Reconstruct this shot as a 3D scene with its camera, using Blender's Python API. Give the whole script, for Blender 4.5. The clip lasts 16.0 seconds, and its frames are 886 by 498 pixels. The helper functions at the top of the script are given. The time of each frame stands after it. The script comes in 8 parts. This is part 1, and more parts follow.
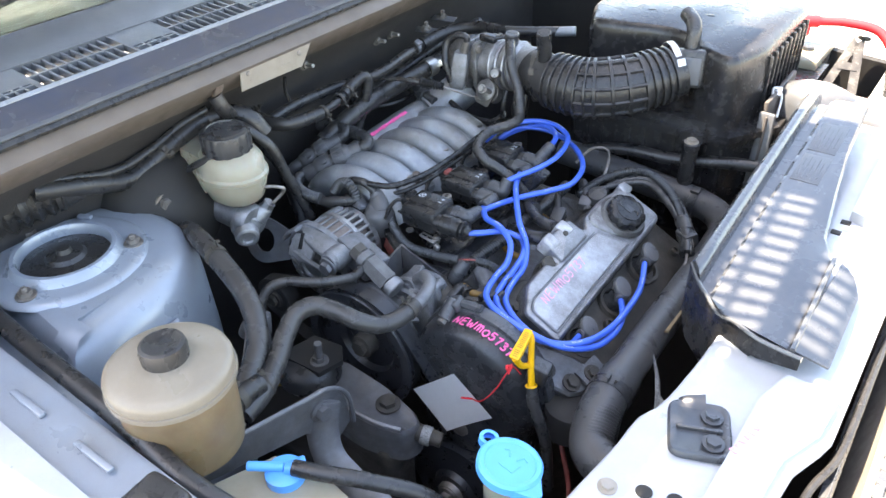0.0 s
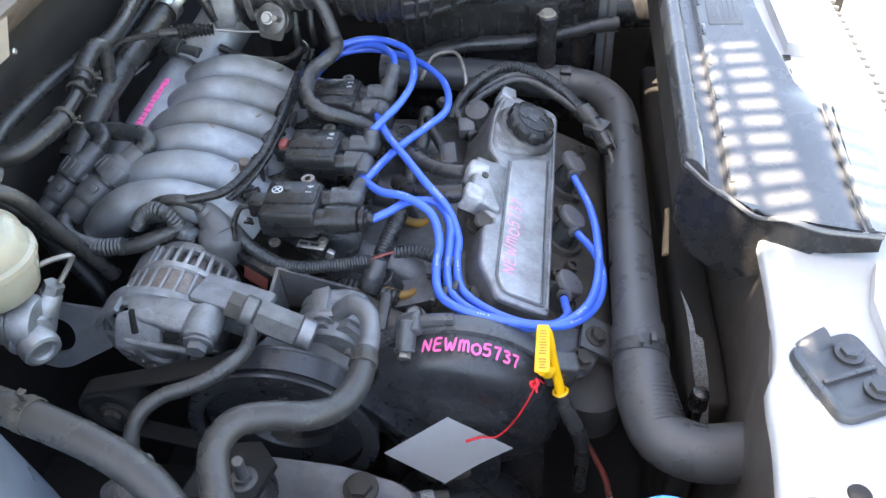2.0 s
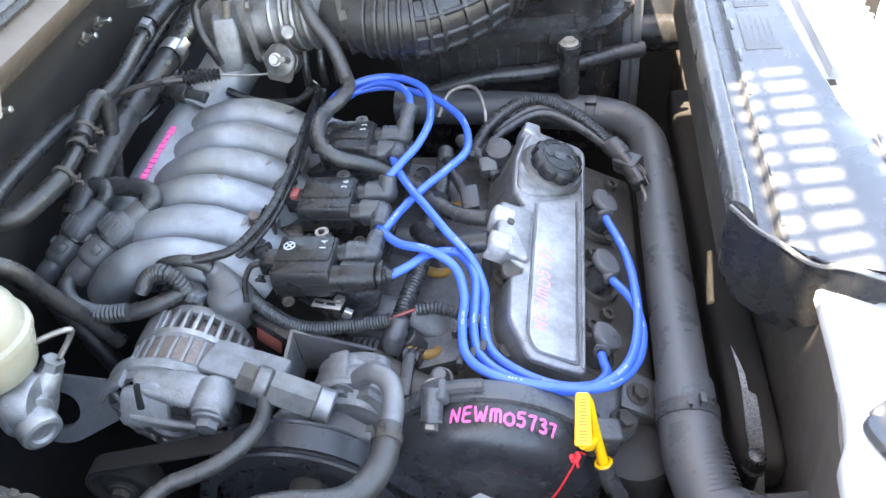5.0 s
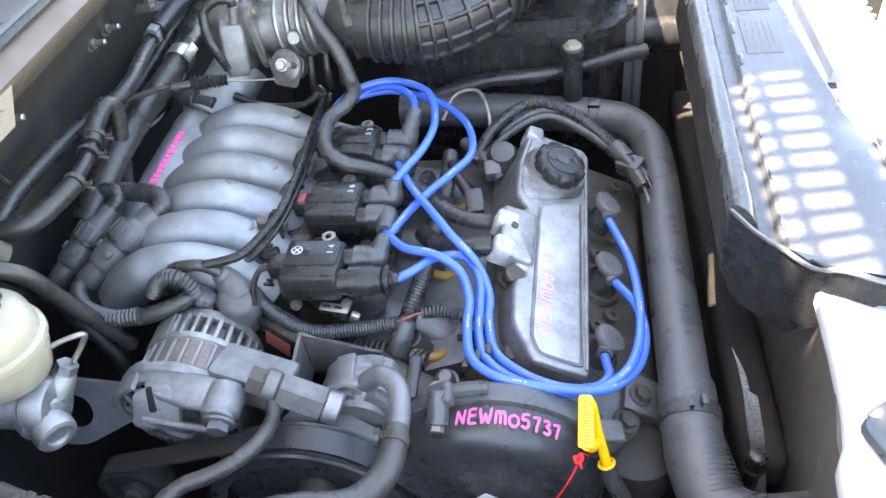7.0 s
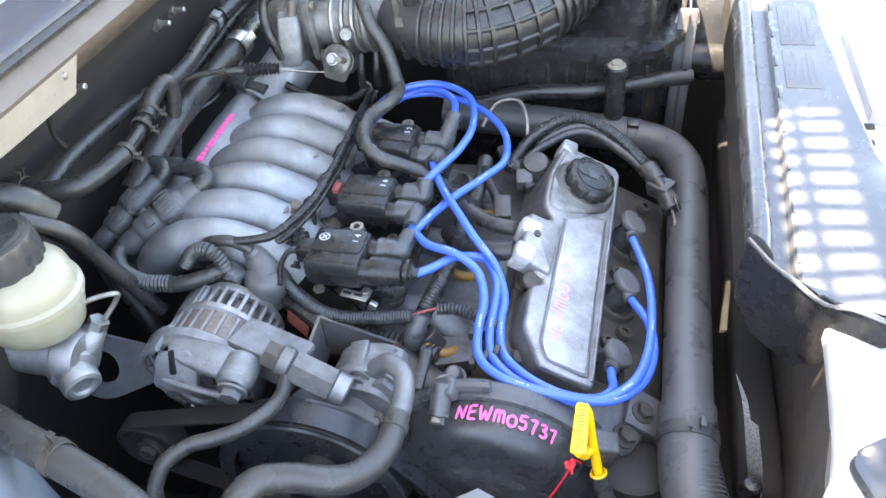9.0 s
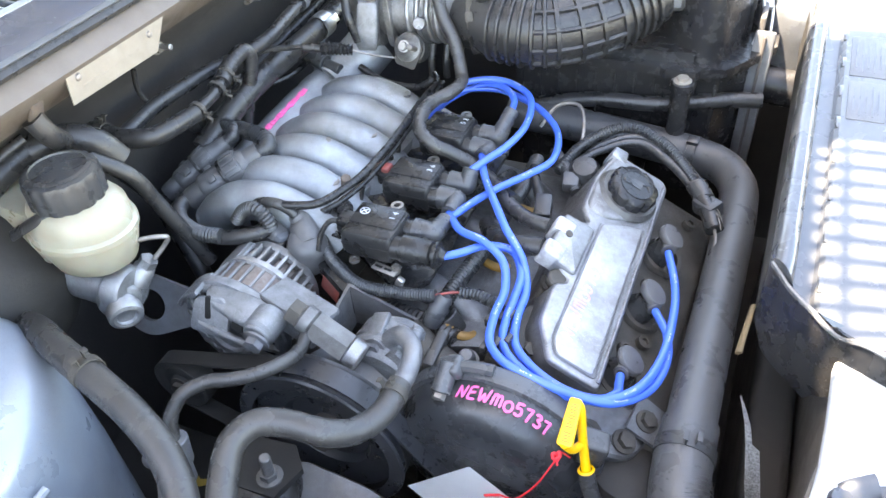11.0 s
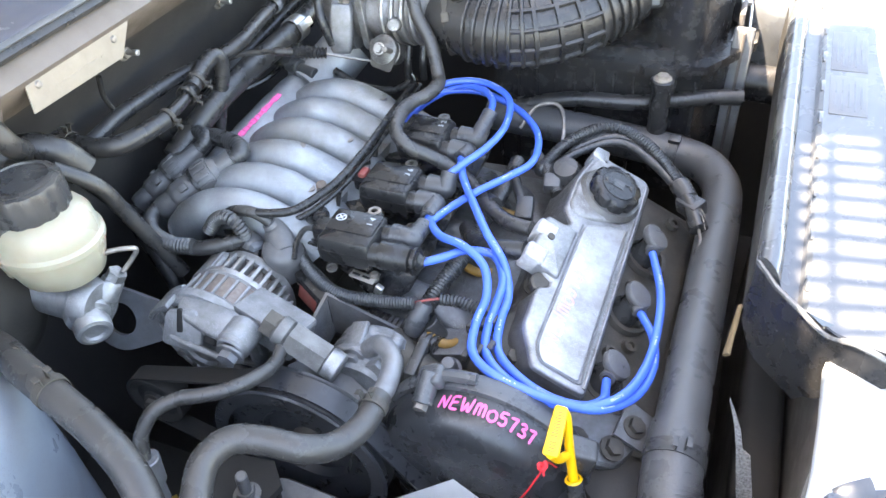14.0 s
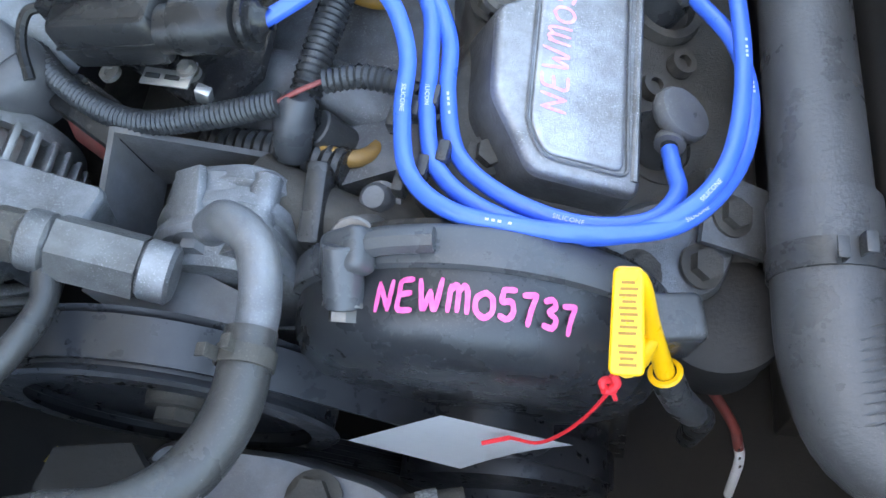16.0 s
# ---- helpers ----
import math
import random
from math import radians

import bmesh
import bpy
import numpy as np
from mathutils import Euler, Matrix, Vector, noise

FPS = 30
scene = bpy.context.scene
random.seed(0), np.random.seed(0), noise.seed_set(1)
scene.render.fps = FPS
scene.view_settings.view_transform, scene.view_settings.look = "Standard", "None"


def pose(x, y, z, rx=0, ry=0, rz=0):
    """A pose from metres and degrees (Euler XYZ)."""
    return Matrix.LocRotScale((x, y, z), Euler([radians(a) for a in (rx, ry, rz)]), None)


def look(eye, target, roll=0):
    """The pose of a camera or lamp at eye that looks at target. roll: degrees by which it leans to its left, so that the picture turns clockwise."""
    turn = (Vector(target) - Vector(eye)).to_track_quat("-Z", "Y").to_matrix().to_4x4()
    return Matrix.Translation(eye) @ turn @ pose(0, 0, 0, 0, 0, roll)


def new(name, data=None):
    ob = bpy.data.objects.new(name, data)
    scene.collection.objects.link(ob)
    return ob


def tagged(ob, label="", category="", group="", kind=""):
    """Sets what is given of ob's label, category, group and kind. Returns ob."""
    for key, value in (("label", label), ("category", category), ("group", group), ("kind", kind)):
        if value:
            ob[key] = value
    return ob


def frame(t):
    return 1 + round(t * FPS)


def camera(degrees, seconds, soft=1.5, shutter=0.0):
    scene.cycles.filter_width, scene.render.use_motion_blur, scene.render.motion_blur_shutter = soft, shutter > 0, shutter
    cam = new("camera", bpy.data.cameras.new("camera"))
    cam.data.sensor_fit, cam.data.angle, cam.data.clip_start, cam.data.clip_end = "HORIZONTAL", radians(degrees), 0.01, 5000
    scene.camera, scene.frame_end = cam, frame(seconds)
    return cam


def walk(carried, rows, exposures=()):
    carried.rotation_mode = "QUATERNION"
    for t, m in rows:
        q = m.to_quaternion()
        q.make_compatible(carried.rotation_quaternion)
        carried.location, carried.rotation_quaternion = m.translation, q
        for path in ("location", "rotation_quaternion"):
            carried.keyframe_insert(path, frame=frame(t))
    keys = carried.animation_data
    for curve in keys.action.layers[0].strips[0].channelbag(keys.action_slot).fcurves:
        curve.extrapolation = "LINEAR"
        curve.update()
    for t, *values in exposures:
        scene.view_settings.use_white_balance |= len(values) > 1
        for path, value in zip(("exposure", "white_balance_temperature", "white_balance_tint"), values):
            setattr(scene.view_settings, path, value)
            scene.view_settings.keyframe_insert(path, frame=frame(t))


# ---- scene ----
cam = camera(60.5, 16.0)
PATH = [
    (0, (0.065, 0.026, 1.511), (-0.917, 1.325, 0.351), -1.9),
    (0.5, (0.044, 0.045, 1.504), (-0.871, 1.389, 0.34), -1.4),
    (1, (-0.025, 0.093, 1.475), (-0.78, 1.476, 0.243), -0.9),
    (1.5, (-0.197, 0.147, 1.437), (-0.6, 1.616, 0.142), -4.0),
    (2, (-0.271, 0.2, 1.408), (-0.519, 1.623, 0.025), -5.1),
    (2.5, (-0.272, 0.259, 1.388), (-0.557, 1.656, -0.014), -6.4),
    (3, (-0.283, 0.274, 1.394), (-0.559, 1.681, -0.001), -7.0),
    (3.5, (-0.282, 0.277, 1.394), (-0.572, 1.648, -0.034), -7.9),
    (4, (-0.282, 0.276, 1.398), (-0.591, 1.639, -0.033), -8.8),
    (4.5, (-0.28, 0.27, 1.402), (-0.588, 1.686, 0.024), -8.6),
    (4.7, (-0.282, 0.266, 1.398), (-0.584, 1.711, 0.048), -8.3),
    (7, (-0.28, 0.262, 1.412), (-0.596, 1.697, 0.055), -9.0),
    (7.5, (-0.277, 0.261, 1.413), (-0.598, 1.7, 0.062), -9.2),
    (8, (-0.274, 0.258, 1.414), (-0.61, 1.698, 0.067), -9.4),
    (8.5, (-0.269, 0.253, 1.416), (-0.636, 1.696, 0.081), -8.8),
    (9, (-0.252, 0.244, 1.419), (-0.687, 1.672, 0.089), -6.2),
    (9.2, (-0.237, 0.239, 1.419), (-0.717, 1.658, 0.093), -5.6),
    (11.3, (-0.185, 0.231, 1.42), (-0.848, 1.598, 0.119), -4.5),
    (11.5, (-0.185, 0.231, 1.426), (-0.847, 1.63, 0.16), -3.9),
    (12, (-0.18, 0.226, 1.425), (-0.841, 1.651, 0.188), -4.0),
    (12.5, (-0.183, 0.227, 1.424), (-0.833, 1.65, 0.178), -3.9),
    (13, (-0.181, 0.228, 1.427), (-0.831, 1.647, 0.176), -4.4),
    (13.5, (-0.182, 0.234, 1.421), (-0.826, 1.643, 0.156), -4.2),
    (14, (-0.187, 0.248, 1.406), (-0.811, 1.633, 0.105), -4.8),
    (14.5, (-0.2, 0.305, 1.353), (-0.75, 1.577, -0.089), -6.5),
    (15, (-0.23, 0.411, 1.282), (-0.771, 1.465, -0.33), -16.7),
    (15.5, (-0.27, 0.495, 1.187), (-0.706, 1.379, -0.553), -21.2),
    (16, (-0.271, 0.51, 1.172), (-0.703, 1.33, -0.601), -23.9),
]
walk(cam, [(t, look(eye, target, roll)) for t, eye, target, roll in PATH], [(0.0, 3.08, 8200, 12), (1.0, 2.96, 8400, 12), (1.6, 2.98, 8400, 12), (2.1, 3.36, 8400, 12), (3.0, 3.74, 8500, 12), (9.0, 3.74, 8500, 12), (11.4, 3.90, 8600, 12), (13.8, 3.90, 8600, 12), (14.4, 3.82, 8500, 12), (15.4, 3.56, 7950, 5), (16.0, 3.56, 7950, 5)])


# ---- light ----
world = bpy.data.worlds.new("sky")
scene.world = world
world.use_nodes = True
wn = world.node_tree.nodes
sky = wn.new("ShaderNodeTexSky")
sky.sky_type, sky.sun_disc = "NISHITA", False
SUN_EL, SUN_AZ = 68.0, 203.0
sky.sun_elevation, sky.sun_rotation = radians(SUN_EL), radians(90 - SUN_AZ)
world.node_tree.links.new(sky.outputs[0], wn["Background"].inputs[0])
wn["Background"].inputs[1].default_value = 0.15
sun = new("sun", bpy.data.lights.new("sun", "SUN"))
sun.data.energy, sun.data.angle, sun.data.color = 4.5, radians(0.55), (1.0, 0.95, 0.87)
SUN_DIR = Vector((math.cos(radians(SUN_EL)) * math.cos(radians(SUN_AZ)), math.cos(radians(SUN_EL)) * math.sin(radians(SUN_AZ)), math.sin(radians(SUN_EL))))
sun.matrix_world = look(SUN_DIR * 5, (0, 0, 0))


# ---- materials ----
def material(name, colour, rough=0.5, metal=0.0, second=None, scale=40.0, amount=0.5, dust=None, dust_amount=0.0, bump=0.15, bump_scale=300.0, coat=0.0, trans=0.0, sss=0.0, speck=None, speck_amount=0.0):
    """A surface with grain, blotches and a film of dust or stain that lies in patches."""
    m = bpy.data.materials.new(name)
    m.use_nodes = True
    nt = m.node_tree
    n, ln = nt.nodes, nt.links
    bs = n["Principled BSDF"]
    geo = n.new("ShaderNodeNewGeometry")
    second = second or tuple(c * 0.6 for c in colour)

    def tex(sc, detail=6.0, rg=0.6):
        t = n.new("ShaderNodeTexNoise")
        t.inputs["Scale"].default_value, t.inputs["Detail"].default_value, t.inputs["Roughness"].default_value = sc, detail, rg
        ln.new(geo.outputs["Position"], t.inputs["Vector"])
        return t

    def ramp(src, lo, hi):
        r = n.new("ShaderNodeMapRange")
        r.inputs["From Min"].default_value, r.inputs["From Max"].default_value = lo, hi
        ln.new(src, r.inputs["Value"])
        return r.outputs[0]

    def mix(fac, a, b):
        x = n.new("ShaderNodeMix")
        x.data_type = "RGBA"
        ln.new(fac, x.inputs["Factor"])
        for sock, v in ((x.inputs["A"], a), (x.inputs["B"], b)):
            if isinstance(v, tuple):
                sock.default_value = (*v, 1)
            else:
                ln.new(v, sock)
        return x.outputs["Result"]

    big, fine = tex(scale), tex(bump_scale, 8.0, 0.7)
    f = n.new("ShaderNodeMath")
    f.operation, f.inputs[1].default_value = "MULTIPLY", amount
    ln.new(ramp(big.outputs["Fac"], 0.35, 0.7), f.inputs[0])
    col = mix(f.outputs[0], tuple(colour), tuple(second))
    if dust:
        d = tex(scale * 0.35, 10.0, 0.72)
        g = n.new("ShaderNodeMath")
        g.operation, g.inputs[1].default_value = "MULTIPLY", dust_amount
        ln.new(ramp(d.outputs["Fac"], 0.38, 0.66), g.inputs[0])
        col = mix(g.outputs[0], col, tuple(dust))
    if speck:
        sp = tex(1100.0, 2.0, 0.5)
        patch = tex(30.0, 4.0, 0.6)
        k = n.new("ShaderNodeMath")
        k.operation = "MULTIPLY"
        ln.new(ramp(sp.outputs["Fac"], 0.60, 0.68), k.inputs[0])
        ln.new(ramp(patch.outputs["Fac"], 0.40, 0.65), k.inputs[1])
        k2 = n.new("ShaderNodeMath")
        k2.operation, k2.inputs[1].default_value = "MULTIPLY", speck_amount
        ln.new(k.outputs[0], k2.inputs[0])
        col = mix(k2.outputs[0], col, tuple(speck))
    ln.new(col, bs.inputs["Base Color"])
    rr = n.new("ShaderNodeMapRange")
    rr.inputs["From Min"].default_value, rr.inputs["From Max"].default_value = 0.3, 0.7
    rr.inputs["To Min"].default_value, rr.inputs["To Max"].default_value = max(0.03, rough - 0.1), min(1.0, rough + 0.12)
    ln.new(big.outputs["Fac"], rr.inputs["Value"])
    ln.new(rr.outputs[0], bs.inputs["Roughness"])
    bs.inputs["Metallic"].default_value = metal
    bs.inputs["Coat Weight"].default_value = coat
    bs.inputs["Transmission Weight"].default_value = trans
    if sss:
        bs.inputs["Subsurface Weight"].default_value = sss
        bs.inputs["Subsurface Scale"].default_value = 0.01
    b = n.new("ShaderNodeBump")
    b.inputs["Strength"].default_value, b.inputs["Distance"].default_value = bump, 0.002
    ln.new(fine.outputs["Fac"], b.inputs["Height"])
    ln.new(b.outputs[0], bs.inputs["Normal"])
    return m


DUST = (0.16, 0.145, 0.125)
M = dict(
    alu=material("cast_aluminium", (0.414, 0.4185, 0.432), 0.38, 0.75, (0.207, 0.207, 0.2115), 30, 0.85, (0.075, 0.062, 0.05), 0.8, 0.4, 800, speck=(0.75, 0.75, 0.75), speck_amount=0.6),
    alu_old=material("aged_cast_aluminium", (0.37, 0.395, 0.43), 0.40, 0.6, (0.21, 0.225, 0.245), 26, 0.85, (0.15, 0.115, 0.065), 0.5, 0.5, 650, speck=(0.80, 0.81, 0.83), speck_amount=0.3),
    alu_clean=material("machined_aluminium", (0.4644, 0.4687, 0.4816), 0.42, 0.8, (0.2924, 0.2924, 0.301), 50, 0.8, (0.16, 0.14, 0.115), 0.6, 0.35, 900, speck=(0.85, 0.85, 0.85), speck_amount=0.4),
    alu_pale=material("chalky_cast_aluminium", (0.56, 0.56, 0.57), 0.55, 0.4, (0.34, 0.33, 0.33), 110, 0.85, (0.16, 0.14, 0.12), 0.6, 0.5, 700, speck=(0.8, 0.8, 0.8), speck_amount=0.5),
    alu_alt=material("pale_cast_aluminium", (0.30, 0.308, 0.325), 0.38, 0.55, (0.17, 0.173, 0.183), 60, 0.8, (0.08, 0.068, 0.055), 0.6, 0.5, 700, speck=(0.75, 0.75, 0.75), speck_amount=0.5),
    alu_mid=material("grimy_cast_aluminium", (0.36, 0.36, 0.365), 0.36, 0.7, (0.17, 0.165, 0.16), 55, 0.85, (0.07, 0.06, 0.05), 0.7, 0.45, 700, speck=(0.7, 0.7, 0.7), speck_amount=0.5),
    alu_dull=material("dark_dull_aluminium", (0.17, 0.169, 0.168), 0.42, 0.5, (0.095, 0.091, 0.087), 50, 0.85, (0.07, 0.058, 0.045), 0.7, 0.45, 700, speck=(0.5, 0.5, 0.5), speck_amount=0.3),
    foam=material("tan_foam", (0.15, 0.098, 0.045), 0.7, 0.0, (0.10, 0.066, 0.033), 60, 0.7, (0.13, 0.10, 0.07), 0.3, 0.3, 400),
    # Near-black that paints the shade inside openings.
    hollow_shade=material("shaded_hollow", (0.005, 0.005, 0.005), 0.8, 0.0, (0.008, 0.007, 0.007), 60, 0.6),
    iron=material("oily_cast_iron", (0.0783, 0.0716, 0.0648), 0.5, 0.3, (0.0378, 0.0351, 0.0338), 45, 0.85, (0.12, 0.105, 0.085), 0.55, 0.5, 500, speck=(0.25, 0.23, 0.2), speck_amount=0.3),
    steel=material("dull_steel", (0.30, 0.29, 0.28), 0.45, 0.7, (0.17, 0.15, 0.13), 120, 0.7, (0.2, 0.13, 0.08), 0.4, 0.25, 800),
    zinc=material("zinc_plated_steel", (0.58, 0.58, 0.58), 0.35, 0.9, (0.4, 0.38, 0.33), 150, 0.5, None, 0, 0.1, 900),
    leaf=material("dry_leaf", (0.42, 0.30, 0.05), 0.6, 0, (0.28, 0.18, 0.04), 150, 0.8, None, 0, 0.3, 500),
    rust=material("rusty_steel", (0.15, 0.105, 0.08), 0.6, 0.3, (0.085, 0.065, 0.055), 120, 0.9, DUST, 0.4, 0.4, 700),
    copper=material("brown_laminations", (0.16, 0.12, 0.10), 0.5, 0.5, (0.26, 0.23, 0.21), 200, 0.8, None, 0, 0.2, 900),
    rubber=material("dusty_rubber", (0.0156, 0.0156, 0.0169), 0.29, 0.0, (0.0286, 0.0279, 0.0286), 50, 0.8, (0.060, 0.053, 0.046), 0.28, 0.25, 500, speck=(0.22, 0.21, 0.19), speck_amount=0.2),
    hose=material("grey_dusty_hose", (0.0504, 0.0504, 0.0528), 0.32, 0.0, (0.072, 0.072, 0.0744), 35, 0.8, (0.088, 0.088, 0.091), 0.28, 0.3, 450, speck=(0.27, 0.25, 0.22), speck_amount=0.15),
    plastic=material("black_plastic", (0.0125, 0.0125, 0.0137), 0.23, 0.0, (0.0213, 0.0213, 0.0238), 60, 0.8, (0.052, 0.046, 0.040), 0.32, 0.12, 600, speck=(0.22, 0.21, 0.19), speck_amount=0.3),
    plastic_d=material("dusty_black_plastic", (0.0216, 0.0228, 0.0252), 0.28, 0.0, (0.0372, 0.0384, 0.0408), 45, 0.8, (0.085, 0.077, 0.068), 0.3, 0.18, 500, speck=(0.27, 0.25, 0.22), speck_amount=0.22),
    belt=material("ribbed_belt_rubber", (0.016, 0.017, 0.020), 0.32, 0.0, (0.026, 0.026, 0.029), 80, 0.6, (0.06, 0.06, 0.065), 0.25, 0.1, 400),
    blue=material("blue_silicone", (0.028, 0.115, 0.58), 0.36, 0.0, (0.045, 0.15, 0.64), 80, 0.5, None, 0, 0.05, 400, 0.25),
    coil=material("black_coil_plastic", (0.012, 0.012, 0.013), 0.27, 0.0, (0.018, 0.018, 0.019), 60, 0.7, (0.045, 0.040, 0.036), 0.16, 0.12, 600, speck=(0.2, 0.19, 0.18), speck_amount=0.2),
    hose_d=material("dark_oily_hose", (0.0312, 0.03, 0.03), 0.27, 0.0, (0.048, 0.0444, 0.042), 30, 0.8, (0.066, 0.061, 0.057), 0.25, 0.3, 450, speck=(0.25, 0.23, 0.2), speck_amount=0.15),
    white_print=material("white_print", (0.50, 0.52, 0.55), 0.5, 0, (0.30, 0.31, 0.33), 200, 0.4),
    pink=material("pink_paint_marker", (0.85, 0.085, 0.30), 0.5, 0, (0.86, 0.24, 0.46), 300, 0.5),
    cover_black=material("satin_black_cover", (0.021, 0.022, 0.025), 0.27, 0.0, (0.029, 0.030, 0.033), 45, 0.7, (0.060, 0.056, 0.052), 0.16, 0.12, 600, speck=(0.27, 0.25, 0.22), speck_amount=0.12),
    # Black plastic with a greyer base that paints in the rim's reflection.
    rim_grey=material("sheen_grey_plastic", (0.050, 0.052, 0.057), 0.30, 0.0, (0.070, 0.072, 0.077), 45, 0.7, (0.10, 0.095, 0.088), 0.25, 0.15, 600, speck=(0.27, 0.25, 0.22), speck_amount=0.15),
    boot=material("grey_silicone_boot", (0.045, 0.047, 0.052), 0.30, 0.0, (0.07, 0.072, 0.077), 60, 0.7, (0.035, 0.032, 0.030), 0.4, 0.15, 500),
    pink_worn=material("worn_pink_marker", (0.76, 0.26, 0.40), 0.5, 0.2, (0.68, 0.46, 0.52), 300, 0.9),
    yellow=material("yellow_plastic", (0.83, 0.43, 0.01), 0.35, 0, (0.75, 0.36, 0.01), 100, 0.5),
    yellow_ink=material("brown_print", (0.30, 0.14, 0.01), 0.6, 0, (0.22, 0.10, 0.01), 200, 0.5),
    amber=material("amber_plastic", (0.40, 0.19, 0.015), 0.45, 0, (0.24, 0.12, 0.02), 100, 0.6, DUST, 0.4),
    red=material("red_string", (0.72, 0.02, 0.03), 0.6, 0, (0.55, 0.02, 0.03), 300, 0.4),
    red_d=material("faded_red_plastic", (0.26, 0.035, 0.028), 0.5, 0, (0.15, 0.035, 0.03), 100, 0.6, DUST, 0.4),
    paper=material("white_card", (0.86, 0.86, 0.86), 0.7, 0, (0.8, 0.8, 0.8), 100, 0.4, None, 0, 0.05),
    ink=material("dark_print", (0.05, 0.04, 0.03), 0.6),
    milk=material("yellowed_translucent_plastic", (0.3256, 0.3036, 0.2376), 0.34, 0, (0.264, 0.2376, 0.176), 22, 0.7, (0.22, 0.18, 0.125), 0.45, 0.05, 300, 0, 0, 0.15, speck=(0.12, 0.10, 0.07), speck_amount=0.35),
    amber_tank=material("stained_translucent_plastic", (0.17, 0.105, 0.046), 0.33, 0, (0.085, 0.046, 0.021), 14, 0.95, (0.27, 0.22, 0.15), 0.4, 0.05, 300, 0, 0, 0.1, speck=(0.08, 0.05, 0.03), speck_amount=0.4),
    cream=material("cream_plastic_lid", (0.25, 0.218, 0.172), 0.34, 0, (0.195, 0.165, 0.128), 22, 0.7, (0.16, 0.12, 0.085), 0.5, 0.08, 300, speck=(0.12, 0.09, 0.06), speck_amount=0.4),
    cyan=material("light_blue_plastic", (0.06, 0.34, 0.80), 0.4, 0, (0.07, 0.40, 0.84), 60, 0.5, None, 0, 0.08),
    paint=material("pale_metallic_paint", (0.275, 0.318, 0.378), 0.33, 0.2, (0.22, 0.256, 0.31), 14, 0.7, (0.25, 0.245, 0.235), 0.5, 0.08, 500, 0.4, speck=(0.12, 0.10, 0.08), speck_amount=0.5),
    paint_b=material("dusty_champagne_paint", (0.1435, 0.1189, 0.0968), 0.38, 0.2, (0.1025, 0.082, 0.0656), 30, 0.7, (0.15, 0.12, 0.10), 0.5, 0.15, 400, speck=(0.1, 0.08, 0.06), speck_amount=0.4),
    plate=material("pale_alloy_plate", (0.32, 0.285, 0.24), 0.42, 0.4, (0.26, 0.23, 0.195), 60, 0.7, (0.22, 0.19, 0.16), 0.4, 0.15, 600),
    # Base is lifted to grey so that black plastic carries sky glare.
    shield=material("greyed_shield_plastic", (0.055, 0.059, 0.067), 0.26, 0.0, (0.082, 0.087, 0.096), 25, 0.6, (0.14, 0.136, 0.13), 0.3, 0.06, 500, 0.6, speck=(0.3, 0.29, 0.28), speck_amount=0.15),
    primer=material("sunlit_white_paint", (0.44, 0.46, 0.49), 0.36, 0.1, (0.37, 0.39, 0.42), 25, 0.6, (0.30, 0.29, 0.27), 0.35, 0.06, 500, 0.3, speck=(0.2, 0.18, 0.15), speck_amount=0.3),
    alu_dark=material("dark_oxidised_aluminium", (0.22, 0.228, 0.245), 0.40, 0.65, (0.12, 0.12, 0.125), 45, 0.85, (0.09, 0.075, 0.055), 0.7, 0.45, 700, speck=(0.6, 0.6, 0.6), speck_amount=0.4),
    cowl_blue=material("weathered_cowl_plastic", (0.0255, 0.0459, 0.0892), 0.24, 0.0, (0.0723, 0.0629, 0.0578), 7, 0.7, (0.095, 0.080, 0.070), 0.4, 0.12, 400),
    cowl_grey=material("grey_cowl_plastic", (0.0748, 0.0827, 0.095), 0.42, 0.0, (0.1012, 0.1082, 0.1197), 30, 0.7, (0.15, 0.142, 0.135), 0.4, 0.2, 400),
    liner=material("dark_firewall_mat", (0.0263, 0.025, 0.0263), 0.5, 0, (0.0425, 0.04, 0.04), 14, 0.8, (0.055, 0.048, 0.042), 0.5, 0.3, 250, speck=(0.2, 0.19, 0.18), speck_amount=0.4),
    grey_plug=material("dusty_grey_plug", (0.0607, 0.0607, 0.0648), 0.36, 0.0, (0.1013, 0.0999, 0.1026), 60, 0.7, (0.11, 0.10, 0.09), 0.4, 0.2, 500, speck=(0.3, 0.29, 0.27), speck_amount=0.3),
    black=material("grimy_black_steel", (0.0257, 0.0243, 0.0243), 0.6, 0.0, (0.0405, 0.0378, 0.0351), 30, 0.8, (0.032, 0.029, 0.025), 0.4, 0.3, 300),
    under=material("grey_bracket_paint", (0.19, 0.197, 0.215), 0.40, 0.45, (0.10, 0.10, 0.107), 40, 0.8, (0.17, 0.145, 0.115), 0.55, 0.35, 600, speck=(0.45, 0.43, 0.4), speck_amount=0.2),
    shroud=material("brown_shroud", (0.0696, 0.0612, 0.0564), 0.5, 0.0, (0.0936, 0.0828, 0.0756), 22, 0.8, (0.10, 0.088, 0.078), 0.45, 0.2, 300),
    dark_steel=material("dark_plated_steel", (0.085, 0.090, 0.10), 0.30, 0.5, (0.055, 0.057, 0.062), 40, 0.7, (0.12, 0.115, 0.11), 0.3, 0.15, 600),
    core=material("radiator_fins", (0.06, 0.06, 0.062), 0.5, 0.4, (0.03, 0.03, 0.03), 200, 0.7, DUST, 0.3, 0.5, 900),
    fin=material("crushed_alloy_fins", (0.5, 0.5, 0.49), 0.5, 0.6, (0.12, 0.12, 0.12), 500, 0.9, None, 0, 0.9, 700),
